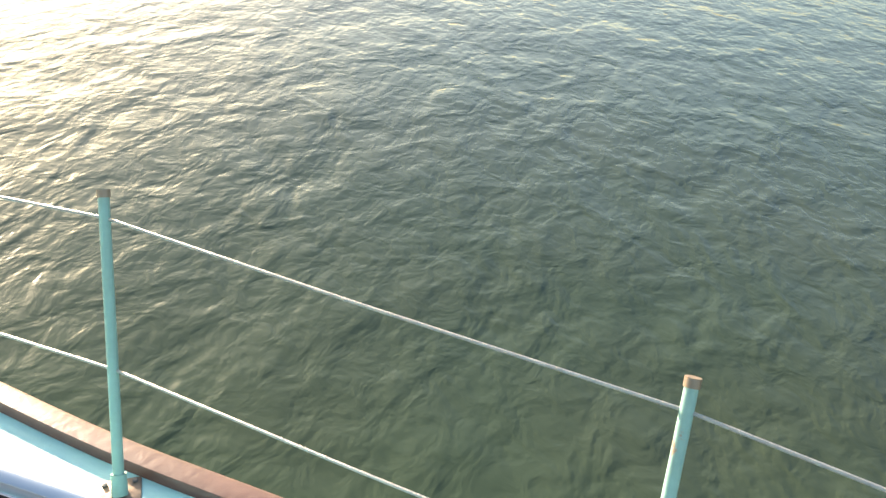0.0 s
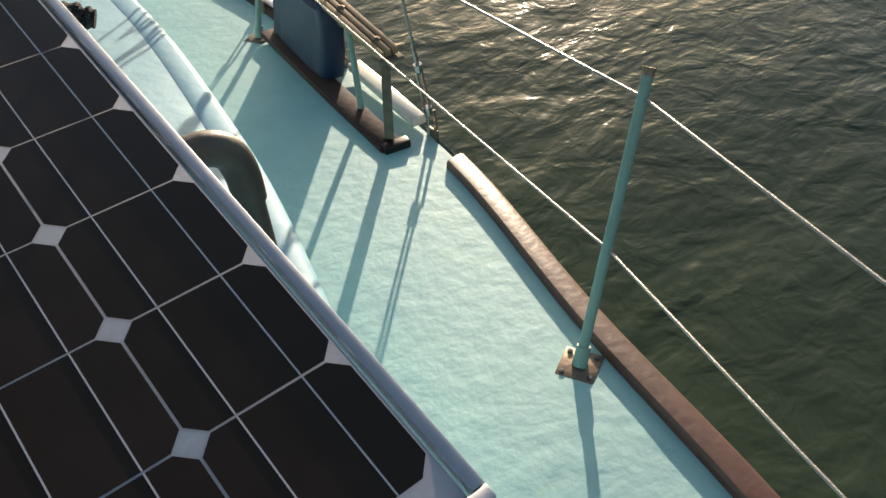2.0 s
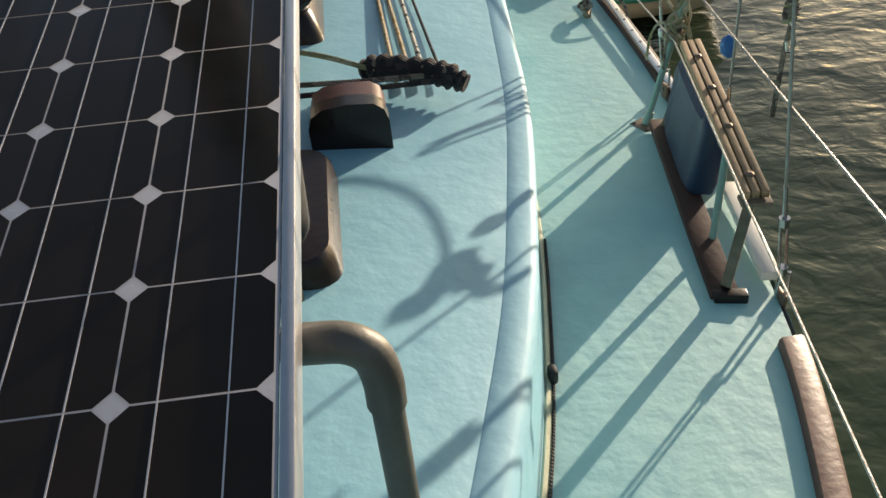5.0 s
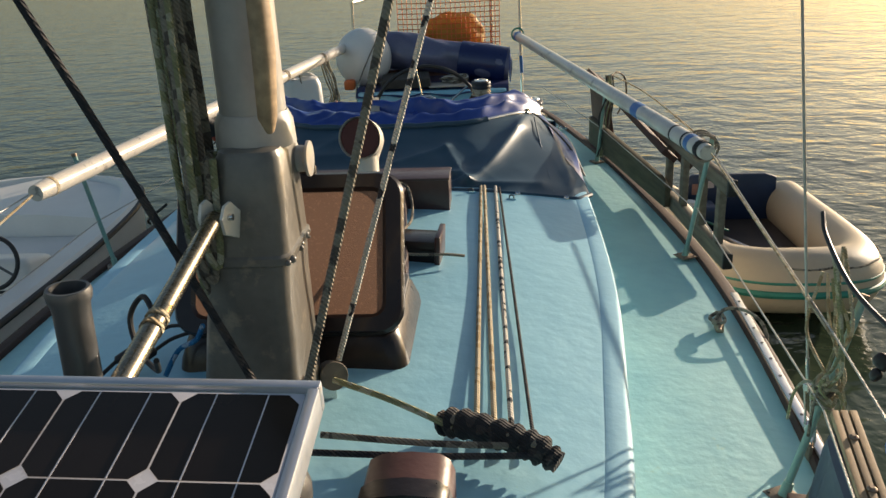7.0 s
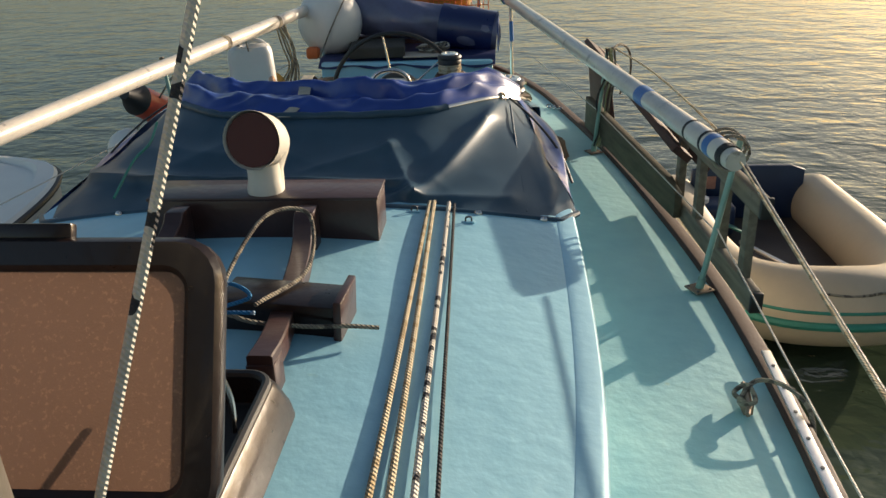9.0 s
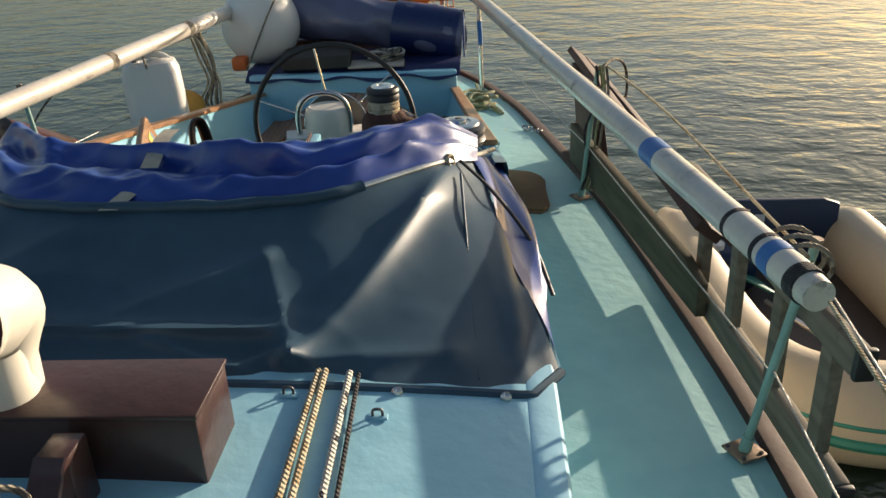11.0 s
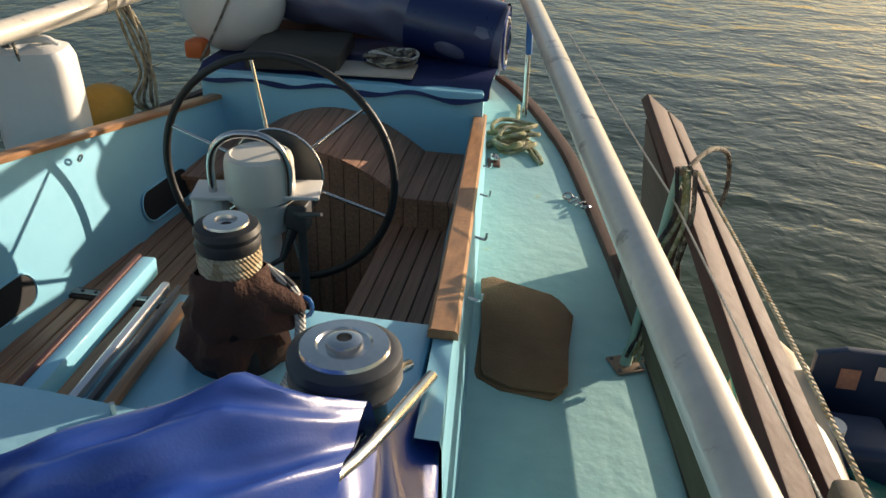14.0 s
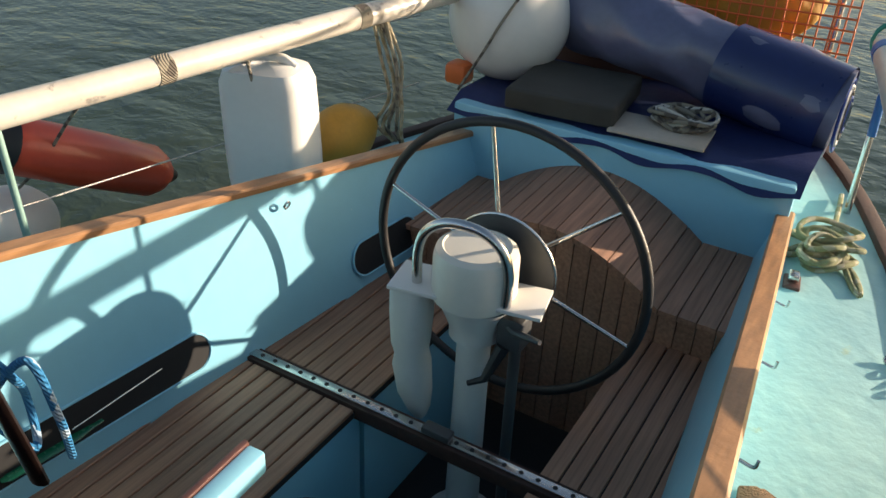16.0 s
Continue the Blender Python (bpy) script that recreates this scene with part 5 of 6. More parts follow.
for k in range(3):
    c = Vector((1.53, 6.22 + 0.05 * k, 0.60))
    part("turn", sweep(bmesh.new(), [c + Vector((0.065 * math.cos(a * math.pi / 8), 0.01 * a / 16, 0.065 * math.sin(a * math.pi / 8))) for a in range(16)], 0.006, 6, closed=True), ROPE_GREY, tipl)
part("line", sweep(bmesh.new(), [(1.51, 6.02, 0.63), (1.43, 4.36, 0.56)], 0.005, 6), ROPE_CREAM, tipl)
part("line", sweep(bmesh.new(), curve_pts([(1.55, 6.25, 0.62), (1.45, 7.3, 0.66), (1.37, 8.2, 0.63)], 5), 0.005, 6), ROPE_CREAM, tipl)

gate = thing("boarding_ladder", "weathered grey wooden boarding ladder lying along the side rail", "ladder")
for z, ya, yb, xo in ((0.445, 6.08, 7.32, 0.0), (0.09, 6.06, 7.35, 0.0)):
    part("stile", box(bmesh.new(), (1.585 + xo, (ya + yb) / 2, z), (0.045, yb - ya, 0.09 if z < 0.2 else 0.075), (0, 0, 4), bev=0.012), GREYWOOD, gate)
    part("end_cap", box(bmesh.new(), (1.632, ya - 0.004, z), (0.047, 0.02, 0.08), (0, 0, 4), bev=0.006), RUBBER, gate, "dark end grain")
for y in (6.20, 6.48, 6.80, 7.10):
    part("rung", box(bmesh.new(), (1.585 + (6.7 - y) * 0.07, y, 0.265), (0.035, 0.055, 0.33), (0, 0, 4), bev=0.004), GREYWOOD, gate)
mossy = thing("board", "dark mossy wooden board standing on edge by the rail", "board")
bm = bmesh.new()
prism(bm, [(1.505, 6.95, 0.07), (1.505, 6.95, 0.19), (1.485, 7.1, 0.225), (1.25, 8.6, 0.265), (1.25, 8.6, 0.07)], (0.035, 0.005, 0), 0.004)
part("plank", bm, wood("mossy_wood", (0.10, 0.085, 0.05), (30, 2.5, 40), 0.85, spots=0.5, spot_col=(0.05, 0.065, 0.03)), mossy)
for k, (xo, zo, w, mt) in enumerate(((0.0, 0.0, 0.10, RAILWOOD), (0.10, -0.05, 0.075, RAILWOOD))):
    pk = thing("plank", "long brown painted plank stowed outside the stanchions", "plank", "stowed planks")
    bm = bmesh.new()
    a, b = Vector((1.57 + xo, 6.95, 0.36 + zo)), Vector((1.275 + xo * 0.7, 9.12, 0.52 + zo))
    dd = (b - a)
    L = dd.length
    box(bm, (0, 0, 0), (w, L, 0.035), bev=0.005)
    bm.transform(Matrix.Translation((a + b) / 2) @ pose(0, 0, 0, math.degrees(math.asin(dd.z / L)), 38, math.degrees(math.atan2(-dd.x, dd.y))))
    part("board", bm, mt, pk)
pk = thing("plank", "broad brown board leaning outboard of the rail", "plank", "stowed planks")
bm = bmesh.new()
prism(bm, [(1.40, 8.35, 0.02), (1.33, 8.95, 0.02), (1.30, 9.1, 0.46), (1.36, 8.5, 0.40)], (0.03, 0, 0), 0.004)
part("board", bm, RAILWOOD, pk)
coil = thing("rope_coil", "green and grey rope ends hung on the stanchion", "rope")
random.seed(9)
for i in range(6):
    x, y = S3T[0] + random.uniform(-0.02, 0.04), S3T[1] + random.uniform(-0.03, 0.05)
    part("strand", sweep(bmesh.new(), curve_pts([(x, y, 0.63), (x + 0.01, y - 0.02, 0.5), (x + random.uniform(-0.05, 0.03), y, 0.33), (x - 0.02, y + 0.01, 0.16), (x - 0.05, y - 0.02, 0.05)], 5), 0.006, 6), (ROPE_OLIVE, ROPE_GREY, ROPE_DARK)[i % 3], coil)
part("loop", sweep(bmesh.new(), curve_pts([(1.33, 8.24, 0.6), (1.42, 8.4, 0.62), (1.5, 8.55, 0.55), (1.52, 8.6, 0.4), (1.45, 8.5, 0.3)], 6), 0.007, 7), ROPE_GREY, coil)

# carpet pads on the side deck
for k, (zo, rz) in enumerate(((0.012, 0), (0.026, 4))):
    mt = thing("carpet_mat", "brown carpet mat lying on the side deck", "mat", "deck mats")
    bm = bmesh.new()
    pts = [(0.85, 8.09), (0.86, 8.06), (0.93, 8.02), (1.07, 8.01), (1.10, 8.05), (1.115, 8.44), (1.085, 8.50), (1.06, 8.53), (0.86, 8.62), (0.82, 8.60)]
    c = Vector((0.97, 8.3))
    rows_ = [c + Matrix.Rotation(radians(rz), 2) @ (Vector(p) - c) * (1 - 0.03 * k) for p in pts]
    prism(bm, [(p.x, p.y, zo) for p in rows_], (0, 0, 0.012), 0.004)
    part("pad", bm, MATBROWN, mt)

# ================================================================ cockpit fittings
winch = thing("sheet_winch", "large polished sheet winch with a grey self-tailing ring", "winch", "winches")
C = (0.735, 7.24, 0.0)
part("base", lathe(bmesh.new(), ((0, 0.47), (0.088, 0.47), (0.088, 0.485), (0.075, 0.50), (0.068, 0.53), (0.064, 0.57), (0.07, 0.60)), C, 36), STEEL, winch)
part("ring", lathe(bmesh.new(), ((0.06, 0.60), (0.086, 0.602), (0.092, 0.615), (0.085, 0.628), (0.085, 0.636), (0.092, 0.645), (0.09, 0.66), (0.078, 0.668), (0.072, 0.668)), C, 40), mat("grey_composite", (0.06, 0.06, 0.062), 0.4, vary=0.15, scale=20), winch, "grey composite self-tailing jaws")
part("top_plate", lathe(bmesh.new(), ((0.075, 0.662), (0.07, 0.674), (0.045, 0.676), (0.042, 0.672), (0.03, 0.672), (0.028, 0.682), (0.018, 0.686), (0.012, 0.686), (0.011, 0.665), (0, 0.665)), C, 36), STEEL, winch)
w2 = thing("sheet_winch", "sheet winch wrapped in a brown fleece cover", "winch", "winches")
C = (0.46, 7.45, 0.0)
part("pedestal", lathe(bmesh.new(), ((0, 0.47), (0.09, 0.47), (0.085, 0.52), (0.06, 0.60), (0.058, 0.66)), C, 28), DKBROWN, w2)
part("rope_wrap", lathe(bmesh.new(), ((0.05, 0.655), (0.057, 0.66), (0.058, 0.668), (0.054, 0.674), (0.059, 0.68), (0.058, 0.688), (0.054, 0.692), (0.058, 0.70), (0.05, 0.708)), C, 28), ROPE_CREAM, w2)
part("ring", lathe(bmesh.new(), ((0.045, 0.70), (0.057, 0.704), (0.060, 0.715), (0.056, 0.726), (0.060, 0.737), (0.056, 0.748), (0.04, 0.752), (0.03, 0.750)), C, 32), RUBBER, w2)
part("cap", lathe(bmesh.new(), ((0.042, 0.750), (0.04, 0.756), (0.02, 0.757), (0.018, 0.75), (0.01, 0.748), (0.009, 0.735), (0, 0.735)), C, 28), STEEL, w2)
bm = bmesh.new()
prof = ((0.092, 0.475), (0.10, 0.50), (0.098, 0.53), (0.085, 0.55), (0.088, 0.57), (0.082, 0.60), (0.075, 0.63), (0.064, 0.66), (0.058, 0.664))
lathe(bm, prof, C, 40)
for v in bm.verts:
    a = math.atan2(v.co.y - C[1], v.co.x - C[0])
    k = 1 + 0.10 * math.sin(5 * a + v.co.z * 30) + 0.06 * math.sin(9 * a - v.co.z * 50) + 0.06 * noise.noise(v.co * 25)
    if abs(a + 0.25) < 0.6 and 0.56 < v.co.z < 0.65:
        k += 0.55 * (1 - abs(a + 0.25) / 0.6)
    v.co.x, v.co.y = C[0] + (v.co.x - C[0]) * k, C[1] + (v.co.y - C[1]) * k
part("fleece_cover", bm, CLOTH, w2, "brown fleece cloth cover")
part("cover_cuff", sweep(bmesh.new(), curve_pts([(C[0] + 0.02, C[1] - 0.01, 0.615), (C[0] + 0.07, C[1] - 0.015, 0.618), (C[0] + 0.115, C[1] - 0.005, 0.605), (C[0] + 0.135, C[1] + 0.002, 0.59)], 5), [0.042, 0.046, 0.044, 0.045, 0.042, 0.043, 0.039, 0.037, 0.036, 0.033, 0.032, 0.030, 0.027, 0.025, 0.022, 0.018], 14, flat=0.7), CLOTH, w2, "gathered cloth cuff")
part("shackle", sweep(bmesh.new(), [(C[0] + 0.137 + 0.014 * math.cos(a), C[1] + 0.002, 0.592 + 0.020 * math.sin(a)) for a in frange(0, 2 * math.pi, 15)[:-1]], 0.0045, 7, closed=True), BLUETAPE, w2, "blue wrapped shackle")
lw = thing("sheet_winch", "small winch on the far coaming top", "winch", "winches")
C = (-0.915, 7.46, 0.0)
part("base", lathe(bmesh.new(), ((0, 0.46), (0.06, 0.46), (0.055, 0.50), (0.04, 0.53), (0.04, 0.56), (0.055, 0.575)), C, 28), STEEL, lw)
part("top_plate", lathe(bmesh.new(), ((0.055, 0.575), (0.057, 0.60), (0.03, 0.605), (0, 0.60)), C, 28), RUBBER, lw)
part("plinth", lathe(bmesh.new(), ((0, 0.10), (0.07, 0.10), (0.06, 0.462), (0, 0.462)), C, 20), COAM, lw)

sheet = rope("jib_sheet", [(0.52, 7.47, 0.655), (0.58, 7.45, 0.62), (0.60, 7.40, 0.545), (0.585, 7.30, 0.487), (0.50, 7.10, 0.485), (0.46, 6.95, 0.487)], 0.010, ROPE_FLECK, n=8)
tagged(sheet, "thick black and white braided sheet led off the winch", "rope")
hl = thing("tube_handle", "steel tube end with blue tape beside the winch", "tube")
part("tube", sweep(bmesh.new(), curve_pts([(0.80, 7.42, 0.515), (0.79, 7.34, 0.55), (0.775, 7.20, 0.555), (0.77, 7.0, 0.55)], 5), 0.011, 12), STEEL, hl)
for px in (0.36, 0.42):
    st = thing("steel_pin", "short upright steel pin on the bridge deck", "pin", "pins")
    part("pin", sweep(bmesh.new(), [(px, 7.18, 0.468), (px - 0.004, 7.18, 0.54)], 0.005, 8), STEEL, st)
slide = thing("hatch_runner", "aluminium and wooden sliding hatch runners beside the companionway", "runner")
part("runner", box(bmesh.new(), (0.235, 7.36, 0.482), (0.018, 0.55, 0.02), (0, 0, 3)), ALU, slide)
part("runner", box(bmesh.new(), (0.265, 7.36, 0.480), (0.012, 0.55, 0.016), (0, 0, 3)), DKGREY, slide)
part("runner", box(bmesh.new(), (0.305, 7.34, 0.482), (0.022, 0.46, 0.018), (0, 0, 3)), CAPWOOD, slide)
part("side_board", box(bmesh.new(), (0.165, 7.42, 0.488), (0.035, 0.56, 0.046), (0, 0, 3), bev=0.006), COAM, slide)
part("edge_strip", box(bmesh.new(), (0.142, 7.42, 0.490), (0.012, 0.56, 0.05), (0, 0, 3), bev=0.003), BROWN, slide)
wb = thing("washboard", "wooden companionway board with coloured stickers and a dark strap", "washboard")
WB = Matrix.Translation((-0.40, 7.36, 0.50)) @ pose(0, 0, 0, 14, -16, 10)
bm = box(bmesh.new(), (0, 0, 0), (0.03, 0.44, 0.20), bev=0.012)
bm.transform(WB)
part("board", bm, CAPWOOD, wb)
for i, (sx, sz, w, h, c) in enumerate(((-0.36, 0.52, 0.05, 0.07, (0.55, 0.45, 0.06)), (-0.345, 0.53, 0.022, 0.03, (0.08, 0.3, 0.5)), (-0.43, 0.505, 0.05, 0.05, (0.6, 0.5, 0.35)), (-0.49, 0.485, 0.045, 0.05, (0.12, 0.4, 0.15)), (-0.525, 0.45, 0.05, 0.04, (0.6, 0.12, 0.08)))):
    bm = box(bmesh.new(), (0.0165, (sx + 0.43) * 1.7, (sz - 0.49) * 1.1), (0.002, w, h), bev=0)
    bm.transform(WB)
    part("sticker", bm, mat("sticker_ink", c, 0.5, vary=0.3, scale=40), wb)
part("strap", sweep(bmesh.new(), curve_pts([(-0.27, 7.46, 0.40), (-0.265, 7.45, 0.52), (-0.262, 7.47, 0.62), (-0.24, 7.5, 0.62), (-0.225, 7.52, 0.5), (-0.22, 7.54, 0.36)], 6), 0.022, 10, flat=0.5), DKBROWN, wb)
bl = rope("hanging_rope", [(-0.52, 7.62, 0.50), (-0.46, 7.66, 0.40), (-0.50, 7.70, 0.30), (-0.44, 7.66, 0.22), (-0.50, 7.62, 0.32), (-0.43, 7.68, 0.44), (-0.40, 7.70, 0.30), (-0.42, 7.72, 0.16)], 0.009, ROPE_BLUE, n=8)
tagged(bl, "bright blue rope hanging in loops by the companionway", "rope")

# cross beam with drilled track
cb = thing("traveller_beam", "wooden beam across the cockpit with a drilled steel track", "beam")
part("beam", box(bmesh.new(), (-0.01, 8.505, -0.185), (1.36, 0.06, 0.05), (0, 0, 0.5), bev=0.004), RAILWOOD, cb)
part("track", box(bmesh.new(), (-0.01, 8.502, -0.156), (1.34, 0.032, 0.008), (0, 0, 0.5), bev=0.002), STEEL, cb, "drilled steel track")
for i in range(27):
    part("hole", lathe(bmesh.new(), ((0.007, 0), (0.007, 0.0015), (0, 0.0015)), (-0.66 + i * 0.05, 8.502 + (i - 13) * 0.0004, -0.152), 8), RUBBER, cb)
part("slider", box(bmesh.new(), (0.03, 8.50, -0.14), (0.09, 0.04, 0.025), bev=0.006), DKGREY, cb)

# steering pedestal, compass and wheel
ped = thing("steering_pedestal", "ivory steering pedestal with compass bowl under a steel guard", "pedestal")
part("column", lathe(bmesh.new(), ((0, -0.71), (0.12, -0.71), (0.12, -0.68), (0.055, -0.62), (0.050, -0.1), (0.050, 0.06), (0.075, 0.07), (0.075, 0.10), (0.09, 0.14), (0.11, 0.185), (0.115, 0.20)), (0.015, 8.71, 0), 32), WHITEP, ped)
part("compass_bowl", lathe(bmesh.new(), ((0.118, 0.205), (0.12, 0.22), (0.118, 0.33), (0.112, 0.352), (0.095, 0.362), (0.09, 0.358), (0, 0.362)), (0.008, 8.70, 0), 36), IVORY, ped)
bm = bmesh.new()
box(bm, (-0.125, 8.655, 0.225), (0.17, 0.15, 0.012), (0, 0, 12), bev=0.002)
box(bm, (0.14, 8.72, 0.225), (0.15, 0.15, 0.012), (0, 0, 12), bev=0.002)
part("shelf_plate", bm, WHITEP, ped)
part("guard", sweep(bmesh.new(), curve_pts([(-0.135, 8.63, 0.23), (-0.135, 8.63, 0.33), (-0.11, 8.63, 0.40), (-0.05, 8.635, 0.44), (0.04, 8.645, 0.44), (0.10, 8.655, 0.40), (0.125, 8.66, 0.33), (0.125, 8.66, 0.23)], 6), 0.0145, 14), STEEL, ped)
bm = bmesh.new()
rows = []
for z, w, dd, ox in ((0.218, 0.055, 0.06, 0), (0.12, 0.055, 0.06, 0), (0.02, 0.05, 0.055, 0.0), (-0.02, 0.042, 0.05, 0.004), (-0.06, 0.05, 0.055, 0.006), (-0.16, 0.045, 0.05, 0.02), (-0.22, 0.03, 0.035, 0.035), (-0.25, 0.018, 0.02, 0.04)):
    rows.append([(-0.155 + ox + w * math.copysign(abs(math.cos(a)) ** 0.6, math.cos(a)), 8.64 + dd * math.copysign(abs(math.sin(a)) ** 0.6, math.sin(a)), z) for a in frange(0, 2 * math.pi, 25)])
grid(bm, rows)
part("side_pod", bm, WHITEP, ped)
part("lever", sweep(bmesh.new(), [(0.12, 8.68, 0.17), (0.16, 8.66, 0.16), (0.25, 8.62, 0.19)], [0.014, 0.012, 0.007], 8), DKGREY, ped)
part("lever", sweep(bmesh.new(), [(0.13, 8.66, 0.10), (0.10, 8.62, 0.0), (0.06, 8.60, -0.02)], [0.02, 0.012, 0.008], 8), RUBBER, ped)
part("control_box", box(bmesh.new(), (0.14, 8.70, 0.14), (0.08, 0.08, 0.11), bev=0.015), DKGREY, ped)
part("stay_post", sweep(bmesh.new(), [(0.14, 8.72, 0.1), (0.15, 8.72, -0.70)], 0.017, 12), DKGREY, ped)
wheel = thing("helm", "large dark rimmed steering wheel with thin steel spokes", "helm")
WC, WR = Vector((0.0, 8.9, 0.20)), 0.437
part("rim", sweep(bmesh.new(), [WC + Vector((WR * math.cos(a), 0.0, WR * math.sin(a))) for a in frange(0, 2 * math.pi, 73)[:-1]], 0.0145, 12, closed=True), RUBBER, wheel)
for a in (100, 40, -18, 160, 220, 280):
    e = WC + Vector((WR * math.cos(radians(a)), 0, WR * math.sin(radians(a))))
    part("spoke", sweep(bmesh.new(), [WC + Vector((0, -0.02, 0)), WC.lerp(e, 0.25) + Vector((0, -0.015, 0)), e], [0.008, 0.008, 0.006], 10), STEEL, wheel)
part("hub", lathe(bmesh.new(), ((0, -0.03), (0.04, -0.03), (0.05, 0), (0.04, 0.03), (0, 0.03)), m=Matrix.Translation(WC) @ pose(0, 0, 0, 90, 0, 0), seg=24), STEEL, wheel)
part("brake_disc", lathe(bmesh.new(), ((0, -0.004), (0.165, -0.004), (0.170, 0), (0.165, 0.004), (0, 0.004)), m=Matrix.Translation((0.02, 8.84, 0.225)) @ pose(0, 0, 0, 90, 0, 0), seg=40), DKGREY, wheel, "dark disc with a bright rim")
part("disc_rim", sweep(bmesh.new(), [(0.02 + 0.17 * math.cos(a), 8.838, 0.225 + 0.17 * math.sin(a)) for a in frange(0, 2 * math.pi, 41)[:-1]], 0.004, 6, closed=True), STEEL, wheel)

# helmsman's seat: arched, planked
seat = thing("helm_seat", "arched helmsman's locker of weathered teak planks", "seat", kind="structure")
arch = lambda x: -0.03 + 0.175 * max(0.0, math.cos(x / 0.42 * math.pi / 2)) ** 0.9 if abs(x) < 0.42 else -0.03
n = 20
for i in range(n):
    x0_, x1_ = -0.64 + 1.28 * i / n + 0.002, -0.64 + 1.28 * (i + 1) / n - 0.002
    sh = -0.04
    bm = bmesh.new()
    prism(bm, [(x0_, 9.30, -0.7), (x1_, 9.30, -0.7), (x1_, 9.30, arch(x1_ - sh) - 0.012), (x0_, 9.30, arch(x0_ - sh) - 0.012)], (0, 0.02, 0))
    part("front_plank", bm, TEAK, seat, smooth=False)
    bm = bmesh.new()
    a0, a1 = arch(x0_ - sh), arch(x1_ - sh)
    prism(bm, [(x0_, 9.28, a0 - 0.02), (x1_, 9.28, a1 - 0.02), (x1_, 9.28, a1), (x0_, 9.28, a0)], (0, 0.57, 0.02))
    part("top_plank", bm, TEAK, seat, smooth=False)
bm = bmesh.new()
box(bm, (-0.04, 9.34, -0.36), (1.22, 0.03, 0.6), bev=0)
part("seam_bed", bm, RUBBER, seat)

# aft locker with what lies on it
lk = thing("aft_locker", "light blue painted aft locker with a navy cloth over its top", "locker", kind="structure")
bm = bmesh.new()
prism(bm, [(-0.70, 9.78, -0.1), (0.645, 9.78, -0.1), (0.56, 10.55, -0.1), (-0.62, 10.55, -0.1)], (0, 0, 0.385), 0.01)
part("body", bm, COAM, lk)
bm = bmesh.new()
rows = []
for v in frange(0, 1, 8):
    rows.append([(-0.72 + 1.385 * u, 9.755 + 0.78 * v + 0.006 * math.sin(u * 40), 0.303 - (0.055 + 0.012 * math.sin(u * 23)) * (1 if v == 0 else 0) + 0.004 * math.sin(u * 19 + v * 5)) for u in frange(0, 1, 50)])
grid(bm, rows)
part("cloth", bm, NAVYCLOTH, lk, "navy cloth hanging over the front edge")
o = part("seat_cushion", box(bmesh.new(), (-0.28, 10.02, 0.352), (0.44, 0.44, 0.085), (0, 0, 6), bev=0.014, seg=3), CUSHION)
tagged(o, "dark olive foam cushion lying on the aft locker", "cushion")
o = part("pale_board", box(bmesh.new(), (0.12, 9.92, 0.315), (0.36, 0.22, 0.012), (0, 0, 4), bev=0.004), mat("pale_canvas", (0.50, 0.42, 0.33), 0.8, vary=0.15, scale=6, bump=0.4), None)
tagged(o, "folded pale canvas lying on the aft locker", "canvas")
rc = thing("rope_coil", "coil of grey-white rope on the aft locker", "rope")
random.seed(3)
for i in range(8):
    cx, cy, a0 = 0.17 + random.uniform(-0.03, 0.03), 10.0 + random.uniform(-0.02, 0.02), random.uniform(-0.3, 0.3)
    rx, ry = random.uniform(0.07, 0.12), random.uniform(0.05, 0.075)
    part("turn", sweep(bmesh.new(), [(cx + rx * math.cos(a + a0), cy + ry * math.sin(a), 0.332 + 0.006 * i + 0.012 * math.sin(a * 2 + i)) for a in frange(0, 2 * math.pi, 25)[:-1]], 0.0085, 7, closed=True), ROPE_FLECK if i % 3 == 0 else ROPE_GREY, rc)
bu = thing("ball_fender", "white inflated ball fender tied down with a cord", "fender")
bm = bmesh.new()
bmesh.ops.create_uvsphere(bm, u_segments=36, v_segments=24, radius=0.262)
for v in bm.verts:
    v.co.z *= 1.04
bm.transform(Matrix.Translation((-0.685, 10.20, 0.545)))
part("ball", bm, WHITEP, bu)
part("cord", sweep(bmesh.new(), curve_pts([(-0.72, 9.84, 0.31), (-0.66, 9.93, 0.46), (-0.60, 9.945, 0.58), (-0.54, 10.0, 0.70), (-0.50, 10.12, 0.79)], 6), 0.006, 6), ROPE_GREY, bu)
part("band", box(bmesh.new(), (-0.80, 9.99, 0.33), (0.10, 0.1, 0.09), bev=0.02), ORANGE, bu, "orange cloth under the ball")
roll = thing("rolled_tarpaulin", "big rolled blue tarpaulin on the stern", "tarpaulin")
bm = bmesh.new()
a, b = Vector((-0.52, 10.42, 0.60)), Vector((0.675, 10.25, 0.415))
rows = []
for s in frange(0, 1, 50):
    c = a.lerp(b, s)
    rr = 0.158 + 0.02 * math.sin(s * 9) * (1 - s) + 0.006 * s
    row = []
    for k in range(33):
        t = 2 * math.pi * k / 32
        w = 1 + 0.05 * math.sin(3 * t + s * 12) + 0.035 * math.sin(5 * t - s * 21) + 0.06 * noise.noise(Vector((s * 7, math.cos(t) * 1.5, math.sin(t) * 1.5)))
        row.append((c.x + 0.015 * math.sin(t), c.y + rr * w * math.cos(t), c.z + rr * w * math.sin(t)))
    rows.append(row)
v = grid(bm, rows)
bmesh.ops.remove_doubles(bm, verts=bm.verts, dist=0.0008)
bmesh.ops.holes_fill(bm, edges=[e for e in bm.edges if e.is_boundary])
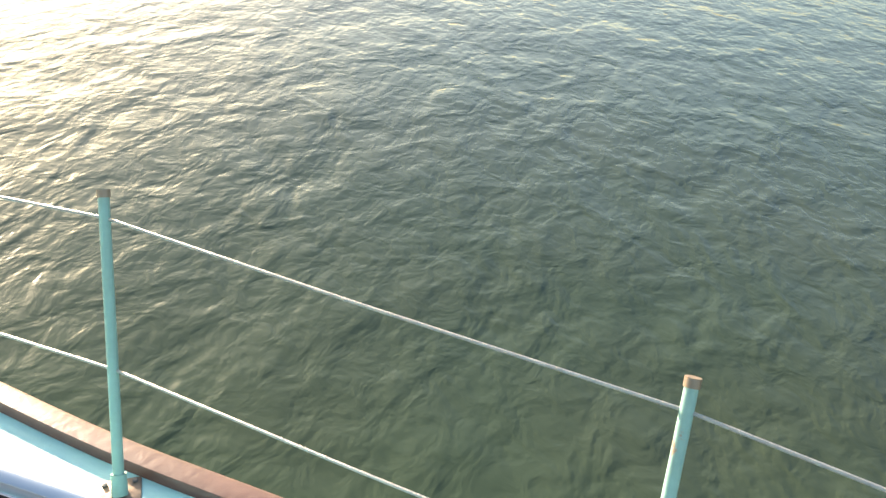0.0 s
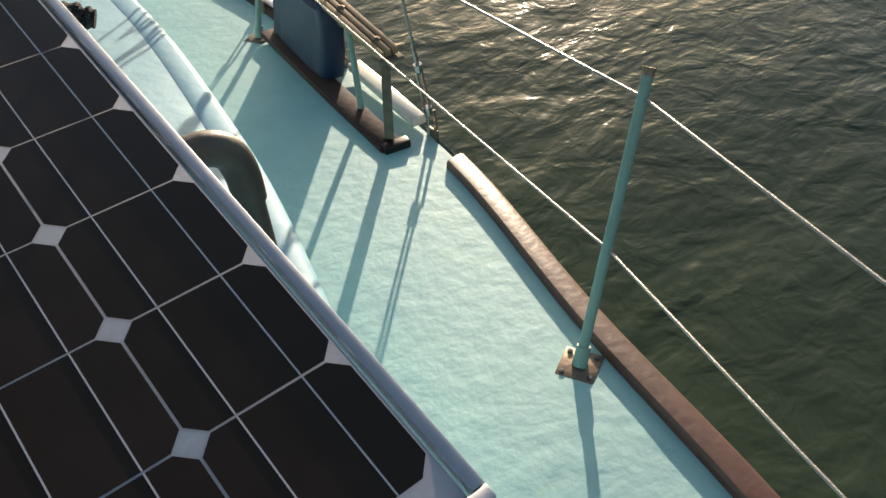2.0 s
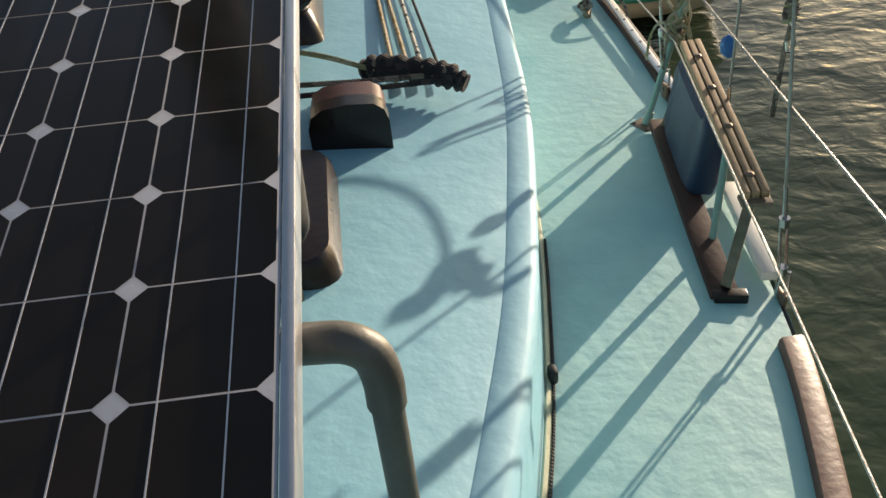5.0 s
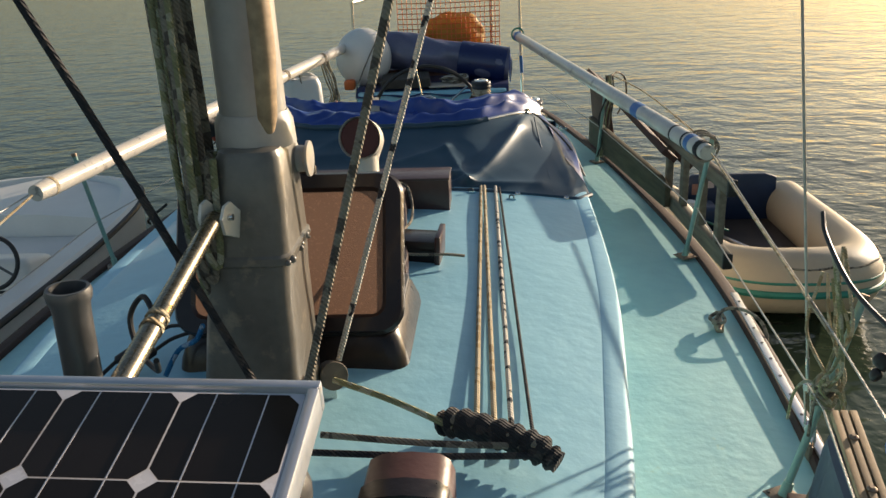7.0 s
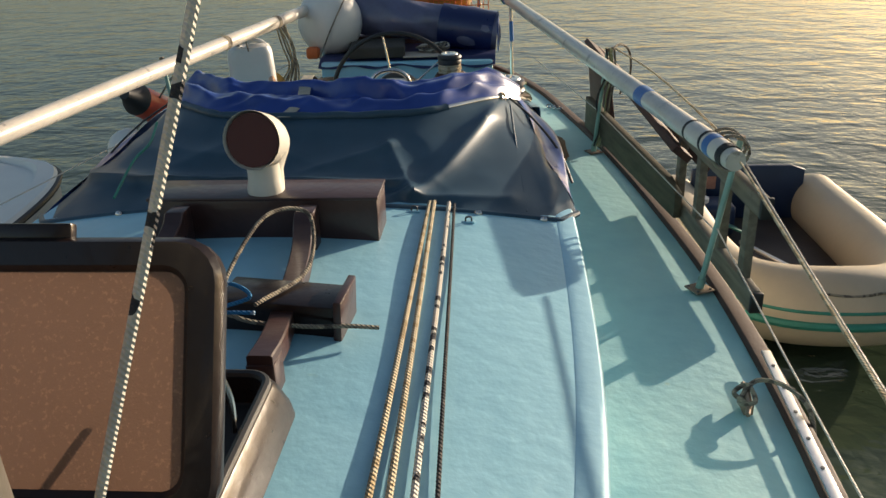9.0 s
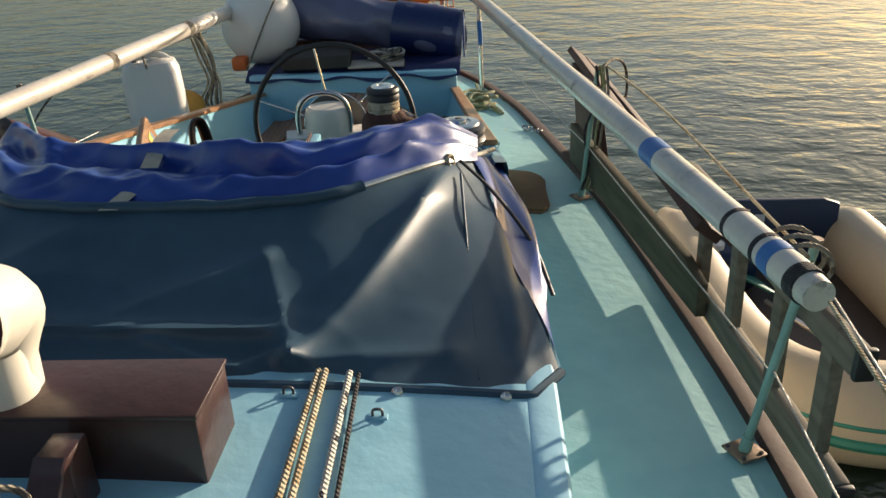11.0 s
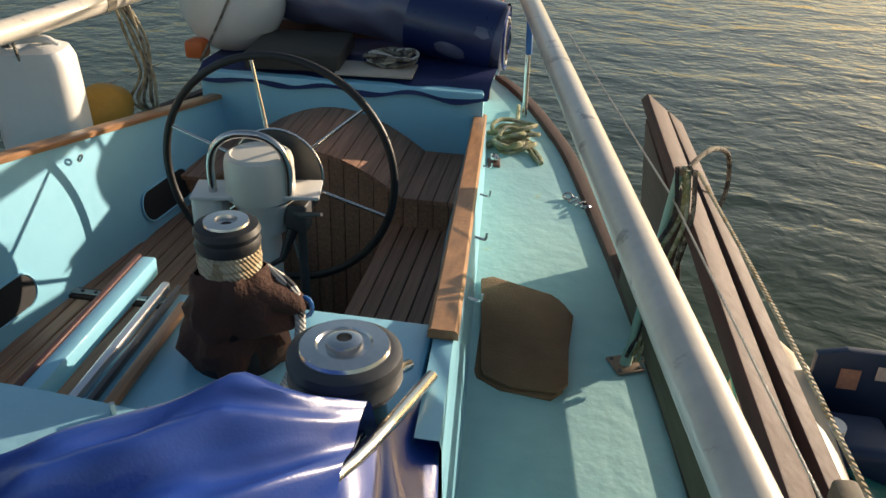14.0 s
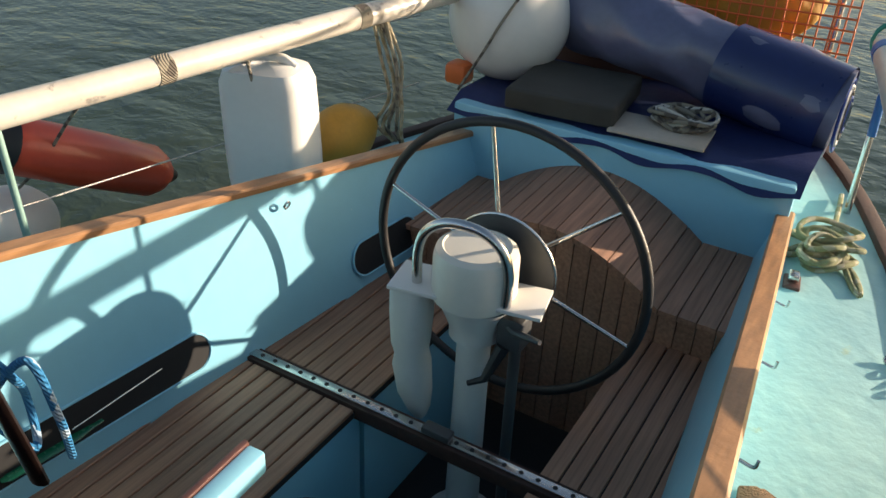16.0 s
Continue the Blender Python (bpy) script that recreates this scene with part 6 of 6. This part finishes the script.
part("roll", bm, mat("faded_blue_vinyl", (0.115, 0.12, 0.20), 0.34, vary=0.25, scale=4, bump=0.15, bscale=60, coat=0.25), roll)
bm = bmesh.new()
sweep(bm, [a.lerp(b, 0.62), a.lerp(b, 0.8), a.lerp(b, 0.985)], [0.172, 0.175, 0.172], 32, caps=False)
part("outer_wrap", bm, mat("darker_navy_vinyl", (0.012, 0.022, 0.10), 0.3, vary=0.2, scale=4, coat=0.3), roll, "darker navy wrap at the end")
for k in range(5):
    r0 = 0.15 - 0.026 * k
    cc = a.lerp(b, 1.0) + Vector((0.01, 0, 0))
    part("end_fold", sweep(bmesh.new(), [cc + Vector((0.004 * k, r0 * math.cos(t), r0 * math.sin(t) * (0.9 + 0.05 * math.sin(3 * t + k)))) for t in frange(0, 2 * math.pi, 21)[:-1]], 0.006, 6, closed=True), (CANVASB, WHITEP, RUBBER, CANVASB, CANVAS)[k], roll)
# orange net at the stern with yellow gear behind
net = thing("orange_net", "orange plastic mesh fence tied across the stern rail", "net")
NX0, NX1, NZ0, NZ1 = -0.42, 0.60, 0.42, 1.02
for i in range(22):
    x = NX0 + (NX1 - NX0) * i / 21
    part("strand_upright", sweep(bmesh.new(), [(x, 10.86 + 0.01 * math.sin(i), NZ0), (x + 0.006 * math.sin(i * 2), 10.86, (NZ0 + NZ1) / 2), (x, 10.86, NZ1)], 0.004, 5), ORANGE, net)
for j in range(13):
    z = NZ0 + (NZ1 - NZ0) * j / 12
    part("strand_level", sweep(bmesh.new(), [(NX0, 10.857, z), ((NX0 + NX1) / 2, 10.855, z - 0.008), (NX1, 10.857, z)], 0.0045, 5), ORANGE, net)
yb = thing("yellow_bag", "yellow canvas gear bag behind the net", "bag")
bm = bmesh.new()
bmesh.ops.create_icosphere(bm, subdivisions=4, radius=0.2)
for v in bm.verts:
    v.co = Vector((v.co.x * 1.7, v.co.y * 0.7, v.co.z * 1.2)) * (1 + 0.15 * noise.noise(v.co * 9))
bm.transform(Matrix.Translation((0.12, 11.02, 0.62)))
part("bag", bm, YELLOW, yb)
bm = bmesh.new()
prism(bm, [(-0.6, 10.5, -0.02), (0.6, 10.5, -0.02), (0.35, 11.2, -0.02), (-0.35, 11.2, -0.02)], (0, 0, 0.40), 0.02)
o = part("stern_box", bm, BROWN)
tagged(o, "dark brown stern locker under the rolled tarpaulin", "locker")
push = thing("stern_rail", "steel stern rail posts with rope lashings", "rail")
for s in (-1, 1):
    part("post", sweep(bmesh.new(), [(s * 0.80, 10.3, 0.0), (s * 0.78, 10.32, 1.05)], 0.013, 12), STEEL, push)
    part("post", sweep(bmesh.new(), [(s * 0.52, 10.88, 0.0), (s * 0.52, 10.88, 1.05)], 0.013, 12), STEEL, push)
    part("tape", sweep(bmesh.new(), [(s * 0.797, 10.303, 0.34), (s * 0.79, 10.306, 0.50)], 0.016, 12), BLUETAPE, push)
for i in range(4):
    part("lashing", sweep(bmesh.new(), [(0.76 + 0.055 * math.cos(t), 10.24 + 0.012 * i + 0.02 * math.sin(t), 0.70 + 0.055 * math.sin(t)) for t in frange(0, 6.28, 15)[:-1]], 0.007, 6, closed=True), GREENB, push)
part("rail_tube", sweep(bmesh.new(), curve_pts([(0.78, 10.32, 1.04), (0.52, 10.88, 1.05), (-0.52, 10.88, 1.05), (-0.78, 10.32, 1.04)], 6), 0.013, 12), STEEL, push)

# deck gear aft on the side deck
oc = thing("rope_coil", "heap of pale olive mooring rope on the side deck", "rope")
random.seed(11)
for i in range(9):
    cx, cy = 0.80 + random.uniform(-0.05, 0.05), 9.86 + random.uniform(-0.08, 0.08)
    rx, ry, ph = random.uniform(0.035, 0.075), random.uniform(0.06, 0.12), random.uniform(0, 3)
    part("turn", sweep(bmesh.new(), [(cx + rx * math.cos(a) * math.cos(ph) - ry * math.sin(a) * math.sin(ph), cy + rx * math.cos(a) * math.sin(ph) + ry * math.sin(a) * math.cos(ph), 0.035 + 0.008 * i + 0.012 * math.sin(2 * a + i)) for a in frange(0, 2 * math.pi, 25)[:-1]], 0.0105, 8, closed=True), ROPE_OLIVE, oc)
part("tail", sweep(bmesh.new(), curve_pts([(0.86, 9.80, 0.04), (0.90, 9.70, 0.03), (0.93, 9.66, 0.03), (0.90, 9.76, 0.035), (0.80, 9.95, 0.05), (0.76, 10.4, 0.04)], 6), 0.0105, 8), ROPE_OLIVE, oc)
cc = thing("clam_cleat", "brown jam cleat on a wooden pad", "cleat")
part("pad", box(bmesh.new(), (0.725, 9.60, 0.028), (0.055, 0.09, 0.03), (0, 0, 8), bev=0.006), BROWN, cc)
part("jaws", box(bmesh.new(), (0.725, 9.61, 0.055), (0.035, 0.05, 0.025), (0, 0, 8), bev=0.006), STEEL, cc)
ch = thing("shackle", "steel shackle and chain links at the toe rail", "shackle")
for i in range(4):
    part("link", sweep(bmesh.new(), [(1.06 + 0.025 * i + 0.018 * math.cos(a), 9.34 - 0.03 * i + 0.012 * math.sin(a), 0.025 + 0.01 * math.sin(a + i)) for a in frange(0, 2 * math.pi, 13)[:-1]], 0.005, 6, closed=True), STEEL, ch)
eb = thing("eye_bolt", "small steel ring bolt on the coaming", "eye bolt")
part("ring", sweep(bmesh.new(), [(-coam_x(8.9) + 0.03 + 0.004 * math.sin(a), 8.72 + 0.012 * math.cos(a), 0.262 + 0.012 * math.sin(a)) for a in frange(0, 2 * math.pi, 17)[:-1]], 0.004, 6, closed=True), STEEL, eb)
for y in (7.9, 8.35, 8.8, 9.2):
    sb = thing("small_hook", "small steel hook below the coaming cap", "hook", "coaming hooks")
    part("hook", sweep(bmesh.new(), curve_pts([(coam_x(y) + 0.045, y, coam_top(y) - 0.06), (coam_x(y) + 0.075, y, coam_top(y) - 0.065), (coam_x(y) + 0.08, y, coam_top(y) - 0.045)], 4), 0.004, 6), STEEL, sb)
# pill-shaped lockers in the far coaming: flat near-black plates painted as inner shade
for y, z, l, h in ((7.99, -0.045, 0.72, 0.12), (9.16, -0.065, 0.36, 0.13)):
    slot = thing("locker_opening", "rounded locker opening in the blue coaming, its inner shade painted near black", "opening", kind="structure")
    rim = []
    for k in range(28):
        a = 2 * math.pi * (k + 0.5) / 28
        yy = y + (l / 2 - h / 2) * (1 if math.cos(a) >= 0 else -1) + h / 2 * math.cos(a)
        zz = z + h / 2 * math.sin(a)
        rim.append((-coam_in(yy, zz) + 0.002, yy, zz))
    part("shade_plate", prism(bmesh.new(), rim, (0.003, 0, 0)), SHADEIN, slot)
    part("lip", sweep(bmesh.new(), [Vector(q) + Vector((0.003, 0, 0)) for q in rim], 0.0045, 6, closed=True), COAM, slot)
bt = thing("green_bottle", "green bottle lying inside the coaming locker", "bottle")
part("body", sweep(bmesh.new(), [(-coam_in(yy, -0.07) + 0.006, yy, -0.075) for yy in (7.70, 7.72, 7.90, 7.95, 7.98)], [0.010, 0.022, 0.022, 0.012, 0.009], 14, flat=0.35), mat("green_glass_bottle", (0.01, 0.12, 0.06), 0.25, vary=0.2, scale=8), bt)
rod = thing("steel_rod", "thin steel rod lying inside the coaming locker", "rod")
part("rod", sweep(bmesh.new(), [(-coam_in(7.9, -0.04) + 0.006, 7.90, -0.055), (-coam_in(8.2, -0.03) + 0.006, 8.18, -0.03)], 0.003, 6), STEEL, rod)

# ================================================================ things over the far rail
jc = thing("jerrycan", "white plastic jerrycan with a moulded handle lashed at the rail", "jerrycan")
bm = bmesh.new()
J = Matrix.Translation((-1.02, 9.06, 0.10)) @ pose(0, 0, 0, 0, -2, 16)
rows = []
for w, l, z in ((0.26, 0.18, 0.0), (0.31, 0.23, 0.02), (0.315, 0.235, 0.12), (0.31, 0.23, 0.30), (0.305, 0.225, 0.40), (0.27, 0.2, 0.445), (0.2, 0.14, 0.462), (0.02, 0.02, 0.464)):
    p_ = rounded(w, l, min(w, l) * 0.28, z, n=5)
    rows.append([J @ Vector(q) for q in p_ + [p_[0]]])
vs = grid(bm, rows)
bm.faces.new(vs[0][:-1])
bmesh.ops.remove_doubles(bm, verts=bm.verts, dist=0.0005)
for v in bm.verts:
    q = J.inverted() @ v.co
    if q.z > 0.40 and abs(q.x + 0.035) < 0.035:
        v.co.z -= 0.03
part("body", bm, WHITEP, jc)
part("handle", sweep(bmesh.new(), curve_pts([J @ Vector((-0.09, 0, 0.44)), J @ Vector((-0.05, 0, 0.475)), J @ Vector((0.06, 0, 0.48)), J @ Vector((0.11, 0, 0.45))], 5), 0.016, 12), WHITEP, jc)
part("cap", lathe(bmesh.new(), ((0.026, 0), (0.026, 0.024), (0, 0.026)), J @ Vector((-0.085, 0.0, 0.445)), 18), DKGREY, jc)
rf = thing("fender", "orange-red cylindrical fender hanging outside the rail", "fender", "fenders")
bm = bmesh.new()
fa, fb = Vector((-1.62, 8.36, 0.36)), Vector((-1.52, 8.98, 0.03))
sweep(bm, [fa.lerp(fb, q) for q in (0, 0.03, 0.08, 0.14, 0.5, 0.88, 0.95, 1.0)], [0.025, 0.055, 0.085, 0.100, 0.104, 0.100, 0.075, 0.04], 28)
part("body", bm, RED, rf)
part("end_cap", sweep(bmesh.new(), [fa - (fb - fa) * 0.10, fa, fa.lerp(fb, 0.06), fa.lerp(fb, 0.10)], [0.035, 0.06, 0.09, 0.102], 24), RUBBER, rf, "black end cap")
part("end_cap", sweep(bmesh.new(), [fa.lerp(fb, 0.95), fb, fb + (fb - fa) * 0.05], [0.066, 0.04, 0.02], 20), RUBBER, rf, "black end cap")
wf = thing("fender", "white round fender hanging outside the rail", "fender", "fenders")
bm = bmesh.new()
lathe(bm, ((0, -0.20), (0.05, -0.195), (0.11, -0.16), (0.135, -0.10), (0.14, 0.0), (0.135, 0.10), (0.11, 0.16), (0.05, 0.195), (0, 0.20)), m=Matrix.Translation((-1.70, 8.40, 0.0)) @ pose(0, 0, 0, 70, 20, 15), seg=30)
part("body", bm, WHITEP, wf)
part("cord", sweep(bmesh.new(), curve_pts([(-1.66, 8.45, 0.13), (-1.55, 8.5, 0.25), (-1.40, 8.55, 0.45), (-1.18, 8.56, 0.64)], 5), 0.006, 6), ROPE_GREY, wf)
yf = thing("yellow_bag", "yellow-orange bag tied with rope behind the jerrycan", "bag")
bm = bmesh.new()
bmesh.ops.create_icosphere(bm, subdivisions=4, radius=0.14)
for v in bm.verts:
    v.co = Vector((v.co.x * 0.8, v.co.y * 1.2, v.co.z * 0.9)) * (1 + 0.12 * noise.noise(v.co * 10))
bm.transform(Matrix.Translation((-1.02, 9.46, 0.16)))
part("bag", bm, YELLOW, yf)
for i in range(7):
    x, y = -0.93 + 0.012 * i, 9.62 + 0.02 * math.sin(i * 2)
    part("rope_strand", sweep(bmesh.new(), curve_pts([(x - 0.05, y - 0.02, 0.62), (x - 0.02 * math.cos(i), y, 0.45), (x + 0.02, y + 0.02 * math.sin(i), 0.30), (x + 0.01 * i - 0.05, y + 0.01, 0.17), (x, y + 0.04, 0.10)], 6), 0.007, 6), ROPE_GREY if i % 2 else ROPE_CREAM, yf)
shv = rope("rope_tail", [(-1.02, 8.95, 0.60), (-1.0, 8.97, 0.45), (-0.98, 9.0, 0.55)], 0.006, ROPE_GREY, n=6)
tagged(shv, "short rope tail hanging from the spar", "rope")

# ================================================================ tender on the sunny side
tender = thing("inflatable_dinghy", "beige inflatable dinghy with a navy transom moored alongside", "dinghy")
TZ, TR = -0.62, 0.205
path = curve_pts([(2.00, 9.75, TZ), (1.99, 9.2, TZ), (1.98, 8.4, TZ + 0.02), (2.05, 7.85, TZ + 0.05), (2.25, 7.58, TZ + 0.09), (2.62, 7.50, TZ + 0.11), (2.98, 7.60, TZ + 0.09), (3.15, 7.9, TZ + 0.05), (3.2, 8.4, TZ + 0.02), (3.19, 9.2, TZ), (3.18, 9.75, TZ)], 8)
rad = [TR] * len(path)
for i in range(6):
    rad[i] = TR * (0.35 + 0.65 * i / 6)
    rad[-1 - i] = rad[i]
part("tube", sweep(bmesh.new(), path, rad, 28), HYPALON, tender)
outw = []
for i, p_ in enumerate(path):
    a_, b_ = path[max(0, i - 1)], path[min(len(path) - 1, i + 1)]
    t_ = (b_ - a_).normalized()
    nrm = Vector((-t_.y, t_.x, 0))
    if nrm.dot(p_ - Vector((2.6, 8.8, p_.z))) < 0:
        nrm = -nrm
    outw.append((p_, nrm))
part("rubbing_strip", sweep(bmesh.new(), [p_ + nrm * (TR * 0.99) + Vector((0, 0, -0.015)) for p_, nrm in outw[5:-5]], 0.024, 8), GREENB, tender, "green rubbing strip")
part("rubbing_strip", sweep(bmesh.new(), [p_ + nrm * (TR * 0.94) + Vector((0, 0, 0.055)) for p_, nrm in outw[5:-5]], 0.010, 8), GREENB, tender, "thin green line")
part("grab_line", sweep(bmesh.new(), [p_ + nrm * (TR * 0.75) + Vector((0, 0, TR * 0.72 - 0.018 * abs(math.sin(i * 0.5)))) for i, (p_, nrm) in enumerate(outw[36:-6])], 0.007, 6), ROPE_GREY, tender)
bm = bmesh.new()
prism(bm, [(2.12, 9.28, -0.72), (3.06, 9.28, -0.72), (3.06, 9.28, -0.36), (2.95, 9.28, -0.33), (2.25, 9.28, -0.33), (2.12, 9.28, -0.36)], (0, 0.04, 0), 0.006)
part("transom", bm, NAVYBOARD, tender, "navy painted transom board")
for i, (tx, tw, tc) in enumerate(((2.28, 0.09, (0.35, 0.18, 0.13)), (2.42, 0.06, (0.5, 0.42, 0.4)), (2.52, 0.07, (0.45, 0.5, 0.55)))):
    part("sticker", box(bmesh.new(), (tx, 9.275, -0.45 + 0.04 * (i % 2)), (tw, 0.003, tw), bev=0), mat("faded_sticker", tc, 0.6, vary=0.3, scale=40), tender)
part("floor_board", box(bmesh.new(), (2.59, 8.5, -0.73), (0.9, 1.7, 0.02), bev=0), mat("wet_brown_floor", (0.08, 0.055, 0.04), 0.55, vary=0.4, scale=4, bump=0.4, spots=0.3, spot_col=(0.15, 0.12, 0.09)), tender)
part("towing_patch", lathe(bmesh.new(), ((0, 0), (0.05, 0), (0.045, 0.012), (0, 0.014)), m=Matrix.Translation((3.05, 7.72, -0.40)) @ pose(0, 0, 0, -25, 30, 0)), WHITEP, tender)
oar = thing("oar", "plastic oar with a green blade lying in the dinghy", "oar")
part("shaft", sweep(bmesh.new(), [(2.62, 7.75, -0.52), (2.36, 8.65, -0.64)], 0.016, 10), ALU, oar)
bm = bmesh.new()
prism(bm, [(-0.02, -0.25, 0), (0.03, -0.25, 0), (0.085, -0.1, 0), (0.10, 0.12, 0), (0.075, 0.2, 0), (0.0, 0.23, 0), (-0.075, 0.2, 0), (-0.10, 0.12, 0), (-0.085, -0.1, 0)], (0, 0, 0.012), 0.004)
bm.transform(Matrix.Translation((2.30, 8.85, -0.60)) @ pose(0, 0, 0, -6, 20, 16))
part("blade", bm, mat("green_plastic", (0.02, 0.17, 0.13), 0.4, vary=0.15, scale=8), oar, "green plastic blade")
out = thing("outboard_tank", "navy fuel tank with a pale cap near the transom", "fuel tank")
part("tank", box(bmesh.new(), (2.25, 9.02, -0.60), (0.30, 0.24, 0.22), bev=0.04, seg=3), NAVYBOARD, out)
part("cap", lathe(bmesh.new(), ((0.045, 0), (0.045, 0.04), (0, 0.045)), (2.15, 9.0, -0.50), 16), WHITEP, out)

for ob_ in (tender, oar, out):
    ob_.location, ob_.scale = (0.31, -0.30, 0.0), (0.82, 1, 1)

# ================================================================ launch on the other side
lau = thing("motor_launch", "white open motor launch moored alongside with a small wheel", "boat")
lw_ = table((4.2, 5.2, 6.4, 7.8, 8.35, 8.6, 8.72), (0.80, 0.86, 0.88, 0.85, 0.74, 0.52, 0.05))
LX = -3.0
bm = bmesh.new()
rows = []
for y in frange(4.2, 8.72, 60):
    w = lw_(y)
    z = -0.17 + 0.02 * max(0, y - 7.0) ** 2
    rows.append([(LX + x, y, zz) for x, zz in ((-w * 0.8, -0.95), (-w - 0.03, -0.62), (-w - 0.05, z - 0.02), (-w - 0.03, z), (-w + 0.09, z), (-w + 0.11, z - 0.03), (-w + 0.13, -0.45 if y < 7.75 else z - 0.04), (-w * 0.3, -0.52 if y < 7.75 else z), (w * 0.3, -0.52 if y < 7.75 else z), (w - 0.13, -0.45 if y < 7.75 else z - 0.04), (w - 0.11, z - 0.03), (w - 0.09, z), (w + 0.03, z), (w + 0.05, z - 0.02), (w + 0.03, -0.62), (w * 0.8, -0.95))])
grid(bm, rows)
part("hull", bm, WHITEP, lau)
for s in (-1, 1):
    part("rubbing_strake", sweep(bmesh.new(), [(LX + s * (lw_(y) + 0.055), y, -0.21 + 0.02 * max(0, y - 7.0) ** 2) for y in frange(4.2, 8.7, 60)], 0.022, 8), RUBBER, lau)
part("thwart", box(bmesh.new(), (LX, 7.55, -0.33), (1.45, 0.4, 0.05), bev=0.015), WHITEP, lau)
part("thwart", box(bmesh.new(), (LX, 5.1, -0.33), (1.45, 0.5, 0.05), bev=0.015), WHITEP, lau)
part("console", box(bmesh.new(), (-2.45, 6.84, -0.33), (0.42, 0.30, 0.42), (-14, 0, 0), bev=0.04, seg=3), WHITEP, lau)
hw = Vector((-2.36, 6.60, -0.06))
tilt = Matrix.Translation(hw) @ pose(0, 0, 0, 70, 0, 0)
part("wheel_rim", sweep(bmesh.new(), [tilt @ Vector((0.15 * math.cos(a), 0.15 * math.sin(a), 0)) for a in frange(0, 2 * math.pi, 33)[:-1]], 0.013, 10, closed=True), RUBBER, lau)
for k in range(3):
    a = radians(90 + 120 * k)
    part("wheel_spoke", sweep(bmesh.new(), [tilt @ Vector((0, 0, 0)), tilt @ Vector((0.15 * math.cos(a), 0.15 * math.sin(a), 0))], 0.008, 8), DKGREY, lau)
part("wheel_hub", lathe(bmesh.new(), ((0, -0.02), (0.03, -0.02), (0.03, 0.02), (0, 0.025)), m=tilt, seg=16), STEEL, lau)
part("cable", sweep(bmesh.new(), curve_pts([(-2.3, 6.5, -0.2), (-2.1, 6.6, -0.25), (-2.05, 6.8, -0.5)], 5), 0.01, 8), RUBBER, lau)
ml = rope("mooring_line", [(-1.98, 7.9, -0.28), (-1.85, 7.6, -0.15), (-1.58, 7.3, 0.05)], 0.009, ROPE_DARK, n=6)
tagged(ml, "dark mooring line between the launch and the yacht", "rope")
